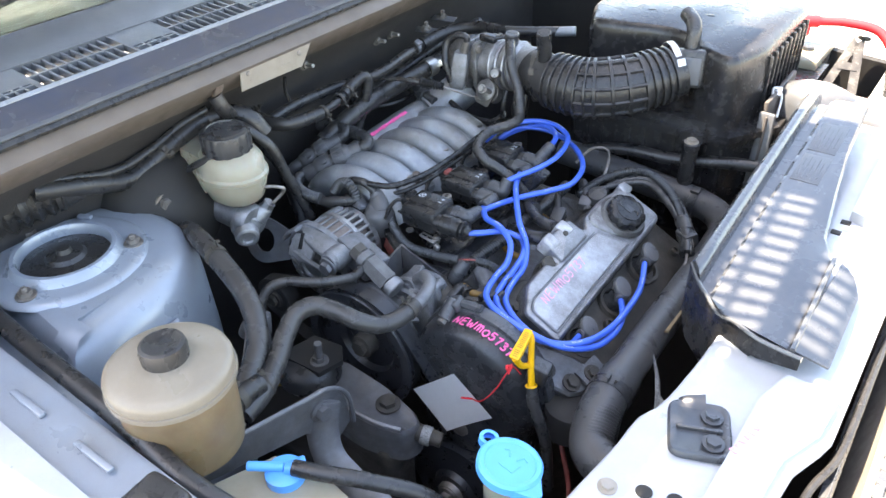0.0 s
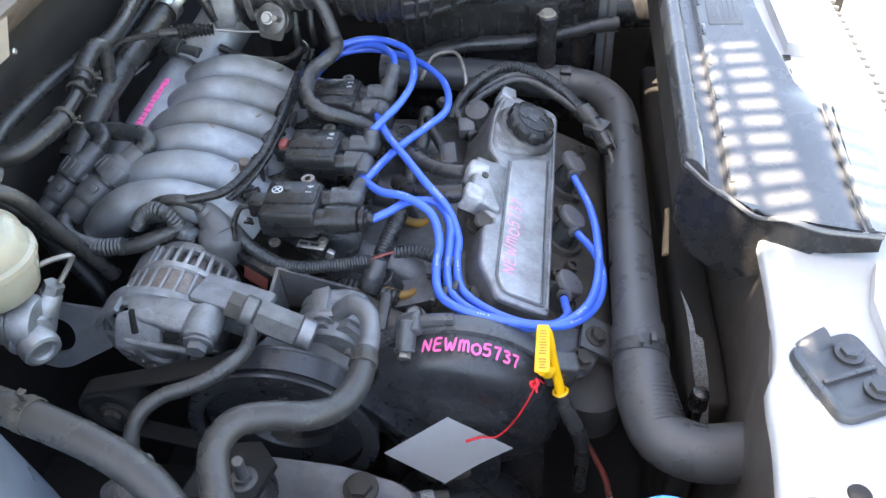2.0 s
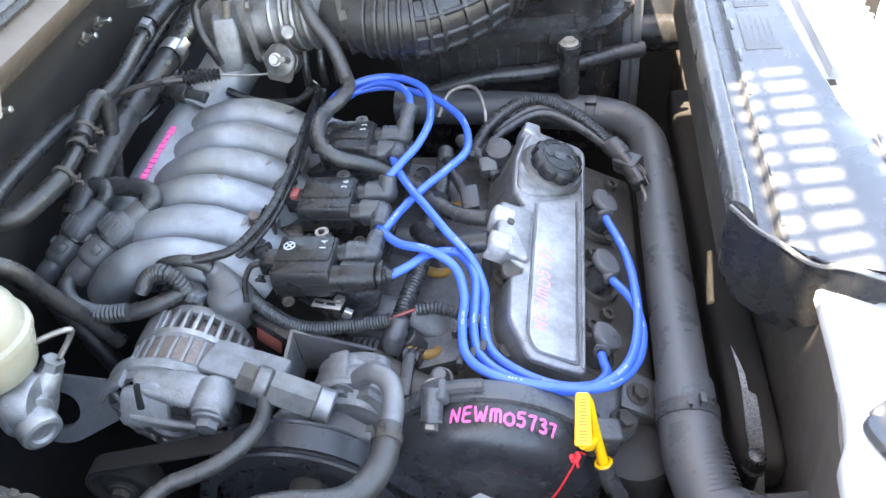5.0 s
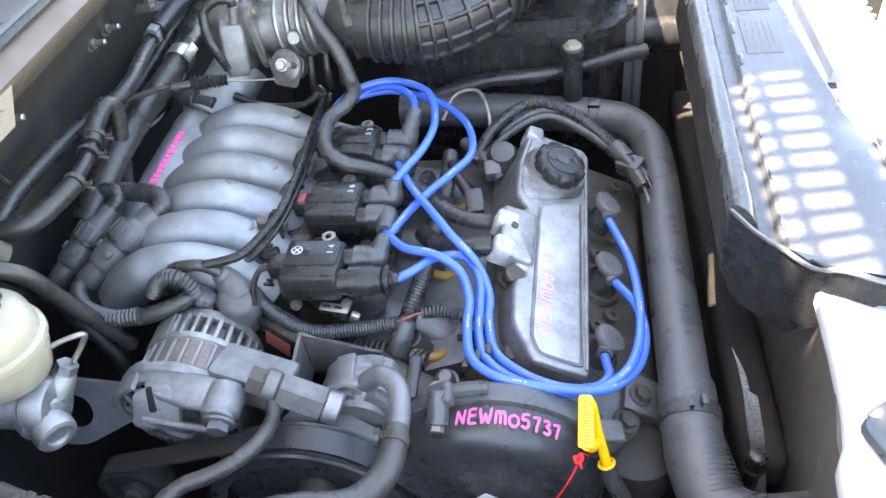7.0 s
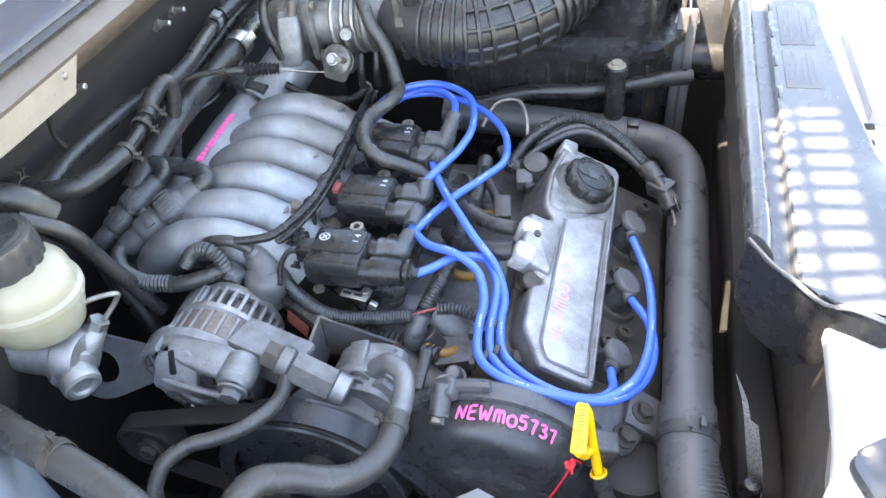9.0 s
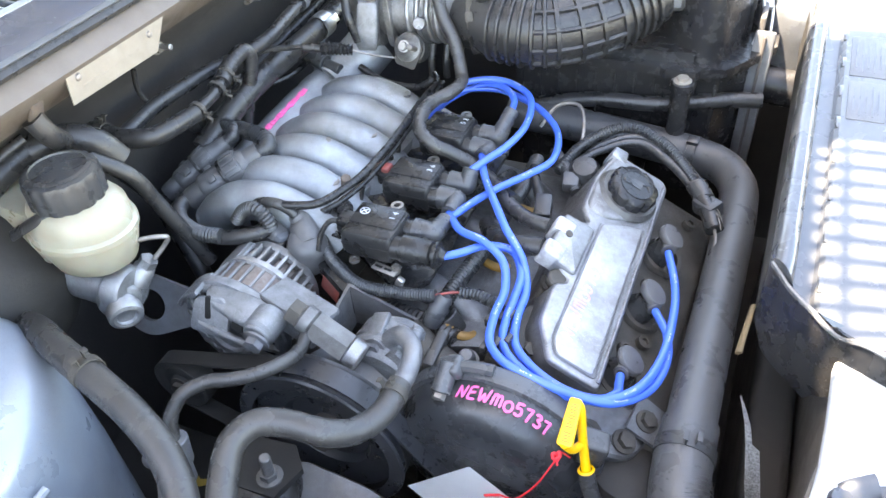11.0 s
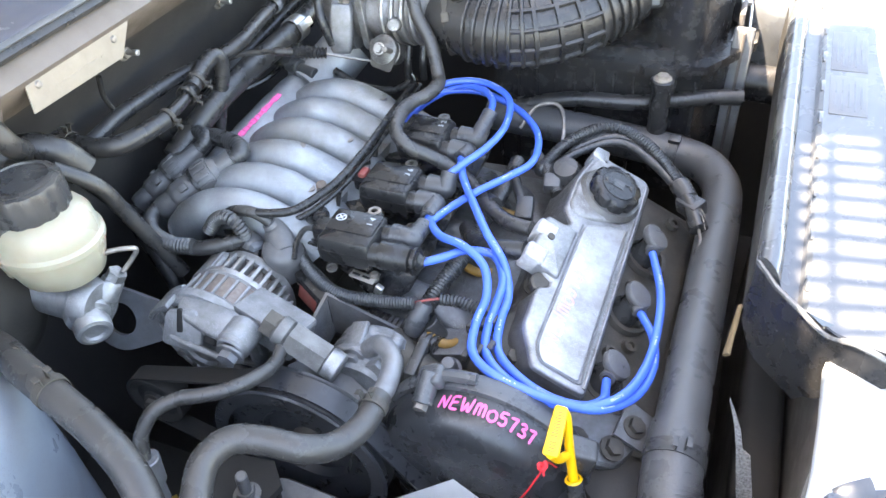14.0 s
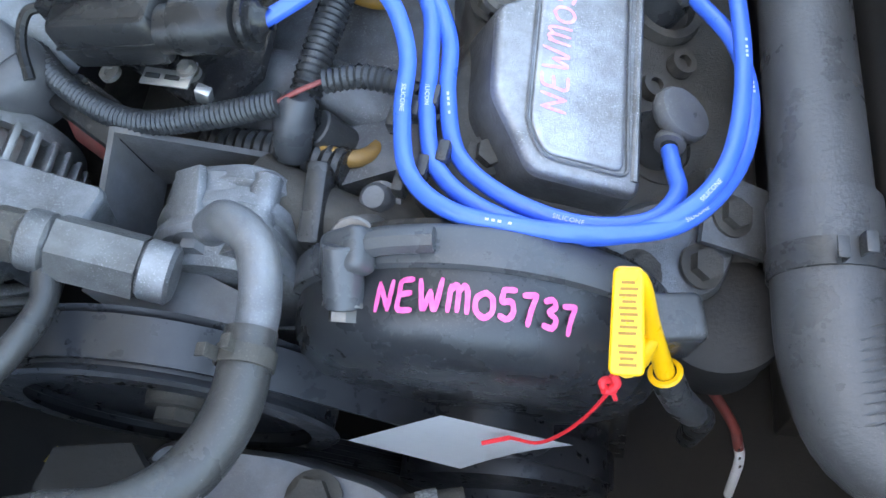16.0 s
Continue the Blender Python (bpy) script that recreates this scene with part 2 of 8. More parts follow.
    asphalt=material("pale_concrete", (0.34, 0.33, 0.31), 0.85, 0, (0.27, 0.26, 0.245), 3, 0.7, (0.40, 0.39, 0.37), 0.4, 0.4, 120),
    glass=material("tinted_windscreen", (0.5, 0.6, 0.6), 0.05, 0, None, 10, 0.1, None, 0, 0.0, 100, 0, 1.0),
)
for key, level in (("black", 0.2), ("iron", 0.2), ("coil", 0.36), ("shroud", 0.3)):
    M[key].node_tree.nodes["Principled BSDF"].inputs["Specular IOR Level"].default_value = level



# ---- building tools ----
def thing(name, at, label, category, group="", kind=""):
    ob = new(name)
    ob.empty_display_size = 0.02
    ob.location = at
    return tagged(ob, label, category, group, kind)


def root_place(ob):
    while ob.parent:
        ob = ob.parent
    return Vector(ob.location)


def part(name, bm, mat, parent=None, label="", smooth=True, auto=40):
    """Links a bmesh, given in world places, as one mesh under a thing or a part."""
    me = bpy.data.meshes.new(name)
    if parent:
        at = root_place(parent)
        bm.transform(Matrix.Translation(-at))
    bmesh.ops.recalc_face_normals(bm, faces=bm.faces[:])
    if smooth:
        lim = radians(auto)
        for f in bm.faces:
            f.smooth = True
        for e in bm.edges:
            if len(e.link_faces) == 2 and e.calc_face_angle(0) > lim:
                e.smooth = False
    bm.to_mesh(me)
    bm.free()
    me.materials.append(mat)
    ob = new(name, me)
    if parent:
        ob.parent = parent
    if label:
        ob["label"] = label
    return ob


def setting(name, bm, mat, label, category):
    ob = part(name, bm, mat)
    return tagged(ob, label, category, kind="structure")


def basis(o, x, y):
    """A pose at o whose x axis runs along x and whose y axis lies towards y."""
    x = Vector(x).normalized()
    y = Vector(y)
    z = x.cross(y).normalized()
    y = z.cross(x)
    return Matrix((( x[0], y[0], z[0], o[0]), (x[1], y[1], z[1], o[1]), (x[2], y[2], z[2], o[2]), (0, 0, 0, 1)))


def along(a, b):
    """A pose at a whose z axis runs to b."""
    d = (Vector(b) - Vector(a)).normalized()
    return Matrix.Translation(a) @ d.to_track_quat("Z", "Y").to_matrix().to_4x4()


def bevelled(bm, width, seg=2, angle=25):
    ed = [e for e in bm.edges if len(e.link_faces) == 2 and e.calc_face_angle(0) > radians(angle)]
    if ed and width > 0:
        bmesh.ops.bevel(bm, geom=ed, offset=width, segments=seg, profile=0.5, affect="EDGES", clamp_overlap=True)
    return bm


def box(size, m=Matrix(), bevel=0.002, seg=2, taper=1.0):
    bm = bmesh.new()
    bmesh.ops.create_cube(bm, size=1)
    for v in bm.verts:
        k = taper if v.co.z > 0 else 1.0
        v.co = Vector((v.co.x * size[0] * k, v.co.y * size[1] * k, v.co.z * size[2]))
    bevelled(bm, bevel, seg)
    bm.transform(m)
    return bm


def prism(outline, h, m=Matrix(), bevel=0.002, seg=2, taper=1.0):
    """An outline in x and y, extruded from z = 0 to h."""
    bm = bmesh.new()
    cx = sum(p[0] for p in outline) / len(outline)
    cy = sum(p[1] for p in outline) / len(outline)
    lo = [bm.verts.new((x, y, 0)) for x, y in outline]
    hi = [bm.verts.new((cx + (x - cx) * taper, cy + (y - cy) * taper, h)) for x, y in outline]
    bm.faces.new(lo[::-1]), bm.faces.new(hi)
    n = len(lo)
    for i in range(n):
        bm.faces.new((lo[i], lo[(i + 1) % n], hi[(i + 1) % n], hi[i]))
    bevelled(bm, bevel, seg)
    bm.transform(m)
    return bm


def lathe(profile, m=Matrix(), seg=32, start=0.0, sweep=360.0):
    """A profile of (radius, height) turned about the z axis."""
    bm = bmesh.new()
    full = sweep > 359
    rings = []
    k = seg if full else seg + 1
    for r, z in profile:
        if r < 1e-5:
            rings.append([bm.verts.new((0, 0, z))])
        else:
            rings.append([bm.verts.new((r * math.cos(radians(start + sweep * i / seg)), r * math.sin(radians(start + sweep * i / seg)), z)) for i in range(k)])
    for a, b in zip(rings, rings[1:]):
        for i in range(seg):
            j = (i + 1) % k
            if len(a) == 1 and len(b) > 1:
                bm.faces.new((a[0], b[j], b[i]))
            elif len(b) == 1 and len(a) > 1:
                bm.faces.new((a[i], a[j], b[0]))
            elif len(a) > 1:
                bm.faces.new((a[i], a[j], b[j], b[i]))
    bm.transform(m)
    return bm


def spline(points, step=6):
    p = [Vector(q) for q in points]
    p = [2 * p[0] - p[1]] + p + [2 * p[-1] - p[-2]]
    out = []
    for i in range(1, len(p) - 2):
        for k in range(step):
            u = k / step
            out.append(0.5 * (2 * p[i] + (p[i + 1] - p[i - 1]) * u + (2 * p[i - 1] - 5 * p[i] + 4 * p[i + 1] - p[i + 2]) * u * u + (3 * p[i] - p[i - 1] - 3 * p[i + 1] + p[i + 2]) * u ** 3))
    out.append(p[-2])
    return out


def resample(pts, gap):
    out, need = [pts[0]], gap
    for a, b in zip(pts, pts[1:]):
        d = (b - a).length
        while d >= need and d > 0:
            a = a.lerp(b, need / d)
            out.append(a)
            d -= need
            need = gap
        need -= d
    if (out[-1] - pts[-1]).length > gap * 0.3:
        out.append(pts[-1])
    return out


def tube(points, r, seg=12, step=6, rings=0.0, depth=0.0, wobble=0.0, flat=1.0):
    """A hose along a smooth line. r: a radius, or one at each end. rings: the spacing of corrugations."""
    path = spline(points, step)
    if rings:
        path = resample(path, rings / 4)
    r0, r1 = r if isinstance(r, tuple) else (r, r)
    bm = bmesh.new()
    t = (path[1] - path[0]).normalized()
    nrm = t.orthogonal().normalized()
    prev = None
    last = len(path) - 1
    for i, p in enumerate(path):
        t2 = (path[min(i + 1, last)] - path[max(i - 1, 0)]).normalized()
        nrm = (t.rotation_difference(t2) @ nrm).normalized()
        t = t2
        bi = t.cross(nrm)
        rad = r0 + (r1 - r0) * i / last
        if rings:
            rad -= depth * (0.0, 0.5, 1.0, 0.5)[i % 4]
        if wobble:
            rad *= 1 + wobble * noise.noise(p * 60)
        ring = [bm.verts.new(p + (nrm * math.cos(math.tau * k / seg) + bi * math.sin(math.tau * k / seg) * flat) * rad) for k in range(seg)]
        if prev:
            for k in range(seg):
                bm.faces.new((prev[k], prev[(k + 1) % seg], ring[(k + 1) % seg], ring[k]))
        else:
            bm.faces.new(ring[::-1])
        prev = ring
    bm.faces.new(prev)
    return bm


def rod(a, b, r, seg=16, bevel=0.001, r2=None):
    h = (Vector(b) - Vector(a)).length
    r2 = r if r2 is None else r2
    e = min(bevel, h / 3)
    return lathe([(0, 0), (r - e, 0), (r, e), (r2, h - e), (r2 - e, h), (0, h)], along(a, b), seg)


def hexbolt(m, r=0.007, h=0.006, washer=True):
    prof = [(0, 0)]
    if washer:
        prof += [(r * 1.45, 0), (r * 1.45, h * 0.25), (r * 1.05, h * 0.3)]
    else:
        prof += [(r, 0)]
    bm = lathe(prof + [(r * 0.9, h * 0.32), (0, h * 0.32)], m, 18)
    hx = bmesh.new()
    lo = [hx.verts.new((r * math.cos(math.tau * i / 6), r * math.sin(math.tau * i / 6), 0)) for i in range(6)]
    hi = [hx.verts.new((v.co.x, v.co.y, h)) for v in lo]
    hx.faces.new(hi)
    for i in range(6):
        hx.faces.new((lo[i], lo[(i + 1) % 6], hi[(i + 1) % 6], hi[i]))
    bevelled(hx, r * 0.1, 1)
    hx.transform(m)
    return joined(bm, hx)


def joined(*meshes):
    base = meshes[0]
    for other in meshes[1:]:
        me = bpy.data.meshes.new("joint")
        other.to_mesh(me)
        other.free()
        base.from_mesh(me)
        bpy.data.meshes.remove(me)
    return base


def warp(bm, fn):
    for v in bm.verts:
        v.co = fn(v.co)
    return bm


def scalloped(r, z0, z1, n, depth, m):
    """A screw cap: a drum with n grip flutes and a rounded top edge."""
    bm = bmesh.new()
    k = n * 6
    rings = []
    for inset, z, share in ((0.002, z0, 1), (0, z0 + 0.002, 1), (0, z1 - 0.005, 1), (0.0015, z1 - 0.0015, 0.6), (0.005, z1, 0.0), (0.009, z1 + 0.0003, 0.0)):
        ring = []
        for i in range(k):
            a = math.tau * i / k
            q = r - inset - depth * share * max(0.0, math.cos(a * n))
            ring.append(bm.verts.new((q * math.cos(a), q * math.sin(a), z)))
        rings.append(ring)
    for a, b in zip(rings, rings[1:]):
        for i in range(k):
            bm.faces.new((a[i], a[(i + 1) % k], b[(i + 1) % k], b[i]))
    bm.faces.new(rings[0][::-1]), bm.faces.new(rings[-1])
    bm.transform(m)
    return bm


def lettering(text, size, depth=0.0006):
    """The mesh of a word in the built-in font, centred, reading along x."""
    cu = bpy.data.curves.new("word", "FONT")
    cu.body, cu.size, cu.extrude, cu.align_x, cu.align_y, cu.resolution_u, cu.offset = text, size, depth, "CENTER", "CENTER", 3, 0.0
    cu.space_character = 1.12
    ob = new("word", cu)
    bpy.context.view_layer.update()
    me = bpy.data.meshes.new_from_object(ob.evaluated_get(bpy.context.evaluated_depsgraph_get()))
    bm = bmesh.new()
    bm.from_mesh(me)
    bpy.data.objects.remove(ob)
    bpy.data.curves.remove(cu)
    bpy.data.meshes.remove(me)
    return bm


def rounded(outline, r, n=5):
    """An outline with its corners rounded to the radius r."""
    out = []
    k = len(outline)
    for i in range(k):
        p, a, b = Vector(outline[i]), Vector(outline[i - 1]), Vector(outline[(i + 1) % k])
        rr = min(r, (a - p).length * 0.45, (b - p).length * 0.45)
        s, e = p + (a - p).normalized() * rr, p + (b - p).normalized() * rr
        for j in range(n):
            u = j / (n - 1)
            out.append(s * (1 - u) ** 2 + p * 2 * u * (1 - u) + e * u * u)
    return out


def shell(outline, r, layers, m=Matrix()):
    """A cast body: the rounded outline, drawn in by an inset at each height."""
    pts = rounded(outline, r)
    k = len(pts)
    area = sum(pts[i - 1].x * pts[i].y - pts[i].x * pts[i - 1].y for i in range(k))
    sg = 1 if area > 0 else -1
    nrm = []
    for i in range(k):
        d = pts[(i + 1) % k] - pts[i - 1]
        nrm.append(Vector((-d.y, d.x)).normalized() * sg)
    bm = bmesh.new()
    rings = [[bm.verts.new((p.x + q.x * inset, p.y + q.y * inset, z)) for p, q in zip(pts, nrm)] for inset, z in layers]
    for a, b in zip(rings, rings[1:]):
        for i in range(k):
            j = (i + 1) % k
            bm.faces.new((a[i], a[j], b[j], b[i]))
    bm.faces.new(rings[0][::-1]), bm.faces.new(rings[-1])
    bm.transform(m)
    return bm


def spring_clamp(at, axis, r, ear=(0, 0, 1), width=0.010):
    """A spring band with two upturned ears."""
    at, axis = Vector(at), Vector(axis).normalized()
    a, b = at - axis * width / 2, at + axis * width / 2
    bm = lathe([(r, 0), (r + 0.0011, 0.0003), (r + 0.0011, width - 0.0003), (r, width)], along(a, b), 28)
    s = Vector(ear)
    s = (s - axis * s.dot(axis)).normalized()
    side = axis.cross(s)
    extra = []
    for k in (-1, 1):
        extra.append(box((width * 0.7, 0.0012, 0.008), basis(at + s * (r + 0.004) + side * 0.004 * k + axis * 0.0015 * k, axis, side), 0.0003))
        extra.append(box((width * 0.7, 0.005, 0.0012), basis(at + s * (r + 0.0075) + side * 0.006 * k + axis * 0.0015 * k, axis, side), 0.0003))
    return joined(bm, *extra)


STROKES = {
    "N": [[(0.05, 0.0), (0.12, 0.95)], [(0.12, 0.92), (0.55, 0.08)], [(0.56, 0.02), (0.68, 1.0)]],
    "E": [[(0.6, 0.98), (0.15, 0.9), (0.1, 0.5), (0.1, 0.05), (0.62, 0.02)], [(0.14, 0.5), (0.55, 0.55)]],
    "W": [[(0.05, 0.95), (0.24, 0.05), (0.46, 0.62)], [(0.46, 0.62), (0.68, 0.05), (0.88, 1.0)]],
    "M": [[(0.08, 0.0), (0.12, 0.78)], [(0.12, 0.62), (0.3, 0.8), (0.42, 0.62), (0.42, 0.02)], [(0.42, 0.6), (0.62, 0.8), (0.75, 0.6), (0.78, 0.0)]],
    "0": [[(0.42, 0.84), (0.1, 0.62), (0.1, 0.2), (0.4, 0.0), (0.68, 0.22), (0.66, 0.66), (0.38, 0.85)]],
    "5": [[(0.16, 0.9), (0.12, 0.52), (0.45, 0.56), (0.55, 0.25), (0.35, 0.0), (0.05, 0.06)], [(0.14, 0.9), (0.6, 0.95)]],
    "7": [[(0.08, 0.86), (0.58, 0.95)], [(0.58, 0.95), (0.40, 0.5), (0.28, 0.0)]],
    "3": [[(0.1, 0.85), (0.4, 0.95), (0.52, 0.75), (0.28, 0.52), (0.55, 0.35), (0.42, 0.05), (0.06, 0.06)]],
}


def handwriting(text, width, size, pen):
    """A word drawn with a felt pen, centred, reading along x: each stroke a flat ribbon with round ends."""
    rng = random.Random(7)
    bm = bmesh.new()
    x = 0.0
    for ch in text:
        adv = max(q[0] for s in STROKES[ch] for q in s) + 0.22
        lift, big = rng.uniform(-0.05, 0.05), rng.uniform(0.94, 1.06)
        for s in STROKES[ch]:
            path = spline([Vector((x + q[0], q[1] * big + lift, 0)) for q in s], 7)
            prev, last = None, len(path) - 1
            for i, p in enumerate(path):
                d = (path[min(i + 1, last)] - path[max(i - 1, 0)]).normalized()
                w = pen * (0.62 if i in (0, last) else 1.0) * rng.uniform(0.92, 1.08)
                n = Vector((-d.y, d.x, 0)) * w
                e = d * (-pen * 0.5 if i == 0 else pen * 0.5 if i == last else 0)
                row = [bm.verts.new(p + n + e), bm.verts.new(p - n + e)]
                if prev:
                    bm.faces.new((prev[1], row[1], row[0], prev[0]))
                prev = row
        x += adv
    bm.transform(Matrix.Diagonal((width / x, size, 1, 1)) @ Matrix.Translation((-x / 2, -0.45, 0)))
    return bm


def clamp_band(at, axis, r, width=0.012, screw=(0, 0, 1)):
    """A hose clamp: a band with a buckle box on it."""
    at, axis = Vector(at), Vector(axis).normalized()
    a, b = at - axis * width / 2, at + axis * width / 2
    bm = lathe([(r, 0), (r + 0.0012, 0.0005), (r + 0.0012, width - 0.0005), (r, width)], along(a, b), 28)
    s = Vector(screw)
    s = (s - axis * s.dot(axis)).normalized()
    bm2 = box((0.012, width * 1.25, 0.006), basis(at + s * (r + 0.003), s.cross(axis), axis), 0.001)
    return joined(bm, bm2)


# ---- the car body round the engine bay ----
Y0, Y1 = -0.1, 1.75


def strip(profile, y0=Y0, y1=Y1, cuts=1):
    """A profile in x and z, drawn along y."""
    bm = bmesh.new()
    rows = []
    for k in range(cuts + 1):
        y = y0 + (y1 - y0) * k / cuts
        rows.append([bm.verts.new((x, y, z)) for x, z in profile])
    n = len(profile)
    for a, b in zip(rows, rows[1:]):
        for i in range(n):
            bm.faces.new((a[i], a[(i + 1) % n], b[(i + 1) % n], b[i]))
    bm.faces.new(rows[0]), bm.faces.new(rows[-1][::-1])
    return bm


ground = bmesh.new()
bmesh.ops.create_grid(ground, x_segments=8, y_segments=8, size=300)
setting("ground", ground, M["asphalt"], "pale concrete yard under the car", "ground")

setting("wall_firewall", bevelled(strip([(-0.868, 0.2), (-0.868, 0.98), (-0.845, 1.03), (-0.812, 1.064), (-0.815, 1.08), (-0.93, 1.06), (-0.93, 0.2)]), 0.006), M["liner"], "dark matted firewall behind the engine", "firewall")
setting("trim_cowl_flange", bevelled(strip([(-0.804, 1.065), (-0.790, 1.079), (-0.772, 1.098), (-0.770, 1.104), (-0.783, 1.119), (-0.790, 1.121), (-0.792, 1.113), (-0.779, 1.103), (-0.796, 1.080), (-0.810, 1.066)]), 0.0015), M["paint_b"], "dusty champagne painted steel flange along the cowl", "cowl flange")
setting("trim_seal", bevelled(strip([(-0.782, 1.1205), (-0.780, 1.125), (-0.784, 1.130), (-0.794, 1.129), (-0.796, 1.1195)]), 0.0015), M["rubber"], "black rubber seal on the cowl flange", "seal")
setting("trim_seal_bead", bevelled(strip([(-0.783, 1.1305), (-0.780, 1.1335), (-0.784, 1.1365), (-0.795, 1.136), (-0.797, 1.130)]), 0.001), M["cowl_grey"], "thin grey bead along the cowl seal", "seal")
setting("trim_cowl_lip", bevelled(strip([(-0.785, 1.1365), (-0.790, 1.1405), (-0.803, 1.1435), (-0.813, 1.1475), (-0.820, 1.151), (-0.8245, 1.152), (-0.826, 1.142), (-0.80, 1.134)]), 0.0012), M["cowl_blue"], "weathered blue-grey plastic lip of the cowl", "cowl panel")

cowl = thing("cowl_panel", (-0.90, 0.8, 1.15), "grey ribbed plastic cowl panel with vent grilles under the windscreen", "cowl panel", kind="structure")
VENTS = [(0.30, 0.425, 1), (0.433, 0.566, 2), (0.570, 0.632, 1), (0.638, 0.768, 2), (0.773, 0.835, 1), (0.84, 0.97, 2), (0.975, 1.04, 1)]
edge = [Y0]
for a, b, k in VENTS:
    edge += [a, b]
edge.append(Y1)
for i in range(0, len(edge), 2):
    part("panel", bevelled(strip([(-0.834, 1.146), (-0.834, 1.154), (-0.906, 1.160), (-0.906, 1.148)], edge[i], edge[i + 1]), 0.0007), M["cowl_grey"], cowl)
for a, b, k in VENTS:
    if k == 1:
        part("panel", bevelled(strip([(-0.852, 1.147), (-0.852, 1.1555), (-0.906, 1.160), (-0.906, 1.148)], a, b), 0.0007), M["cowl_grey"], cowl)
# Pale paint on this rail stands for the highlight along the edge.
part("front_rail", bevelled(strip([(-0.8245, 1.142), (-0.8245, 1.1535), (-0.829, 1.156), (-0.834, 1.1535), (-0.834, 1.142)]), 0.0012), M["paint"], cowl, "front edge in pale paint for its highlight")
part("rear_rail", bevelled(strip([(-0.906, 1.146), (-0.906, 1.161), (-0.945, 1.165), (-0.985, 1.176), (-0.985, 1.146)]), 0.003), M["cowl_grey"], cowl)
part("tray", strip([(-0.826, 1.118), (-0.826, 1.122), (-0.92, 1.122), (-0.92, 1.118)]), M["black"], cowl, "dark tray under the vents")
slats = {}
for a, b, kind in VENTS:
    x0, x1 = (-0.834, -0.906) if kind == 2 else (-0.834, -0.852)
    grille = part("grille", bevelled(strip([((x0 + x1) / 2 + 0.002, 1.145), ((x0 + x1) / 2 + 0.002, 1.1565), ((x0 + x1) / 2 - 0.002, 1.1565), ((x0 + x1) / 2 - 0.002, 1.145)], a, b), 0.0007), M["cowl_grey"], cowl)
    k = int((b - a) / 0.0125)
    for j in range(1, k):
        y = a + (b - a) * j / k
        if kind not in slats:
            s = slats[kind] = part("slat", box((abs(x1 - x0) + 0.004, 0.0038, 0.010), Matrix.Rotation(radians(5 if kind == 2 else 0), 4, "Y"), 0.0008), M["cowl_grey"])
        else:
            s = new("slat", slats[kind].data)
        s.parent = grille
        s.matrix_basis = Matrix.Translation(Vector(((x0 + x1) / 2, y, 1.151)) - Vector(cowl.location))

glass = bmesh.new()
for q in ((-0.99, Y0, 1.176), (-0.99, Y1, 1.176), (-1.70, Y1, 1.60), (-1.70, Y0, 1.60), (-0.993, Y0, 1.170), (-0.993, Y1, 1.170), (-1.703, Y1, 1.594), (-1.703, Y0, 1.594)):
    glass.verts.new(q)
gv = list(glass.verts)
for f in ((0, 1, 2, 3), (7, 6, 5, 4), (0, 4, 5, 1), (1, 5, 6, 2), (2, 6, 7, 3), (3, 7, 4, 0)):
    glass.faces.new([gv[i] for i in f])
screen = setting("window_windscreen", glass, M["glass"], "sloping windscreen glass above the cowl", "windscreen")
screen.visible_shadow = False
setting("floor_dashboard", box((0.9, 1.8, 0.02), pose(-1.50, 0.8, 1.14), 0.004), M["black"], "dark dashboard top behind the windscreen", "dashboard")
wiper = thing("wiper_arm", (-1.0, 0.5, 1.19), "black wiper arm lying along the foot of the windscreen", "wiper")
part("arm", tube([(-0.95, 0.20, 1.185), (-0.99, 0.40, 1.20), (-1.03, 0.62, 1.22)], (0.014, 0.008), 10, flat=0.5), M["plastic"], wiper)
part("blade", tube([(-1.06, 0.12, 1.225), (-1.05, 0.40, 1.225), (-1.04, 0.70, 1.225)], 0.007, 8), M["rubber"], wiper)

# inner wing with the strut tower
setting("wall_inner_wing", bevelled(strip([(0.05, 0.15), (0.05, 0.62), (-0.2, 0.70), (-0.55, 0.80), (-0.87, 0.86), (-0.87, 0.15)], 0.21, 0.225), 0.004), M["black"], "grimy dark inner wing panel", "inner wing")
setting("wall_far_wing", bevelled(strip([(0.3, 0.15), (0.3, 0.9), (-0.87, 0.98), (-0.87, 0.15)], 1.66, 1.68), 0.004), M["black"], "dark inner wing on the far side of the bay", "inner wing")
setting("floor_undertray", box((1.2, 1.7, 0.02), pose(-0.3, 0.8, 0.3), 0.004), M["black"], "grimy dark undertray below the engine", "undertray")

tower = thing("strut_tower", (-0.77, 0.36, 0.80), "pale painted suspension strut tower with a domed top", "strut tower", kind="structure")
TWX, TWY = -0.790, 0.366
TW = Matrix.Translation((TWX, TWY, 0.0))
d_form = [(TWX + 0.158 * math.cos(radians(a)), TWY + 0.158 * math.sin(radians(a))) for a in range(0, 181, 9)] + [(-0.948, 0.262), (-0.632, 0.262)]


def tower_slope(c):
    """Lets the tower's top fall away towards the wing."""
    fall = max(0.0, 0.285 - c.y) * 1.1 if c.z > 0.8 else 0.0
    return Vector((c.x, c.y, c.z - fall))


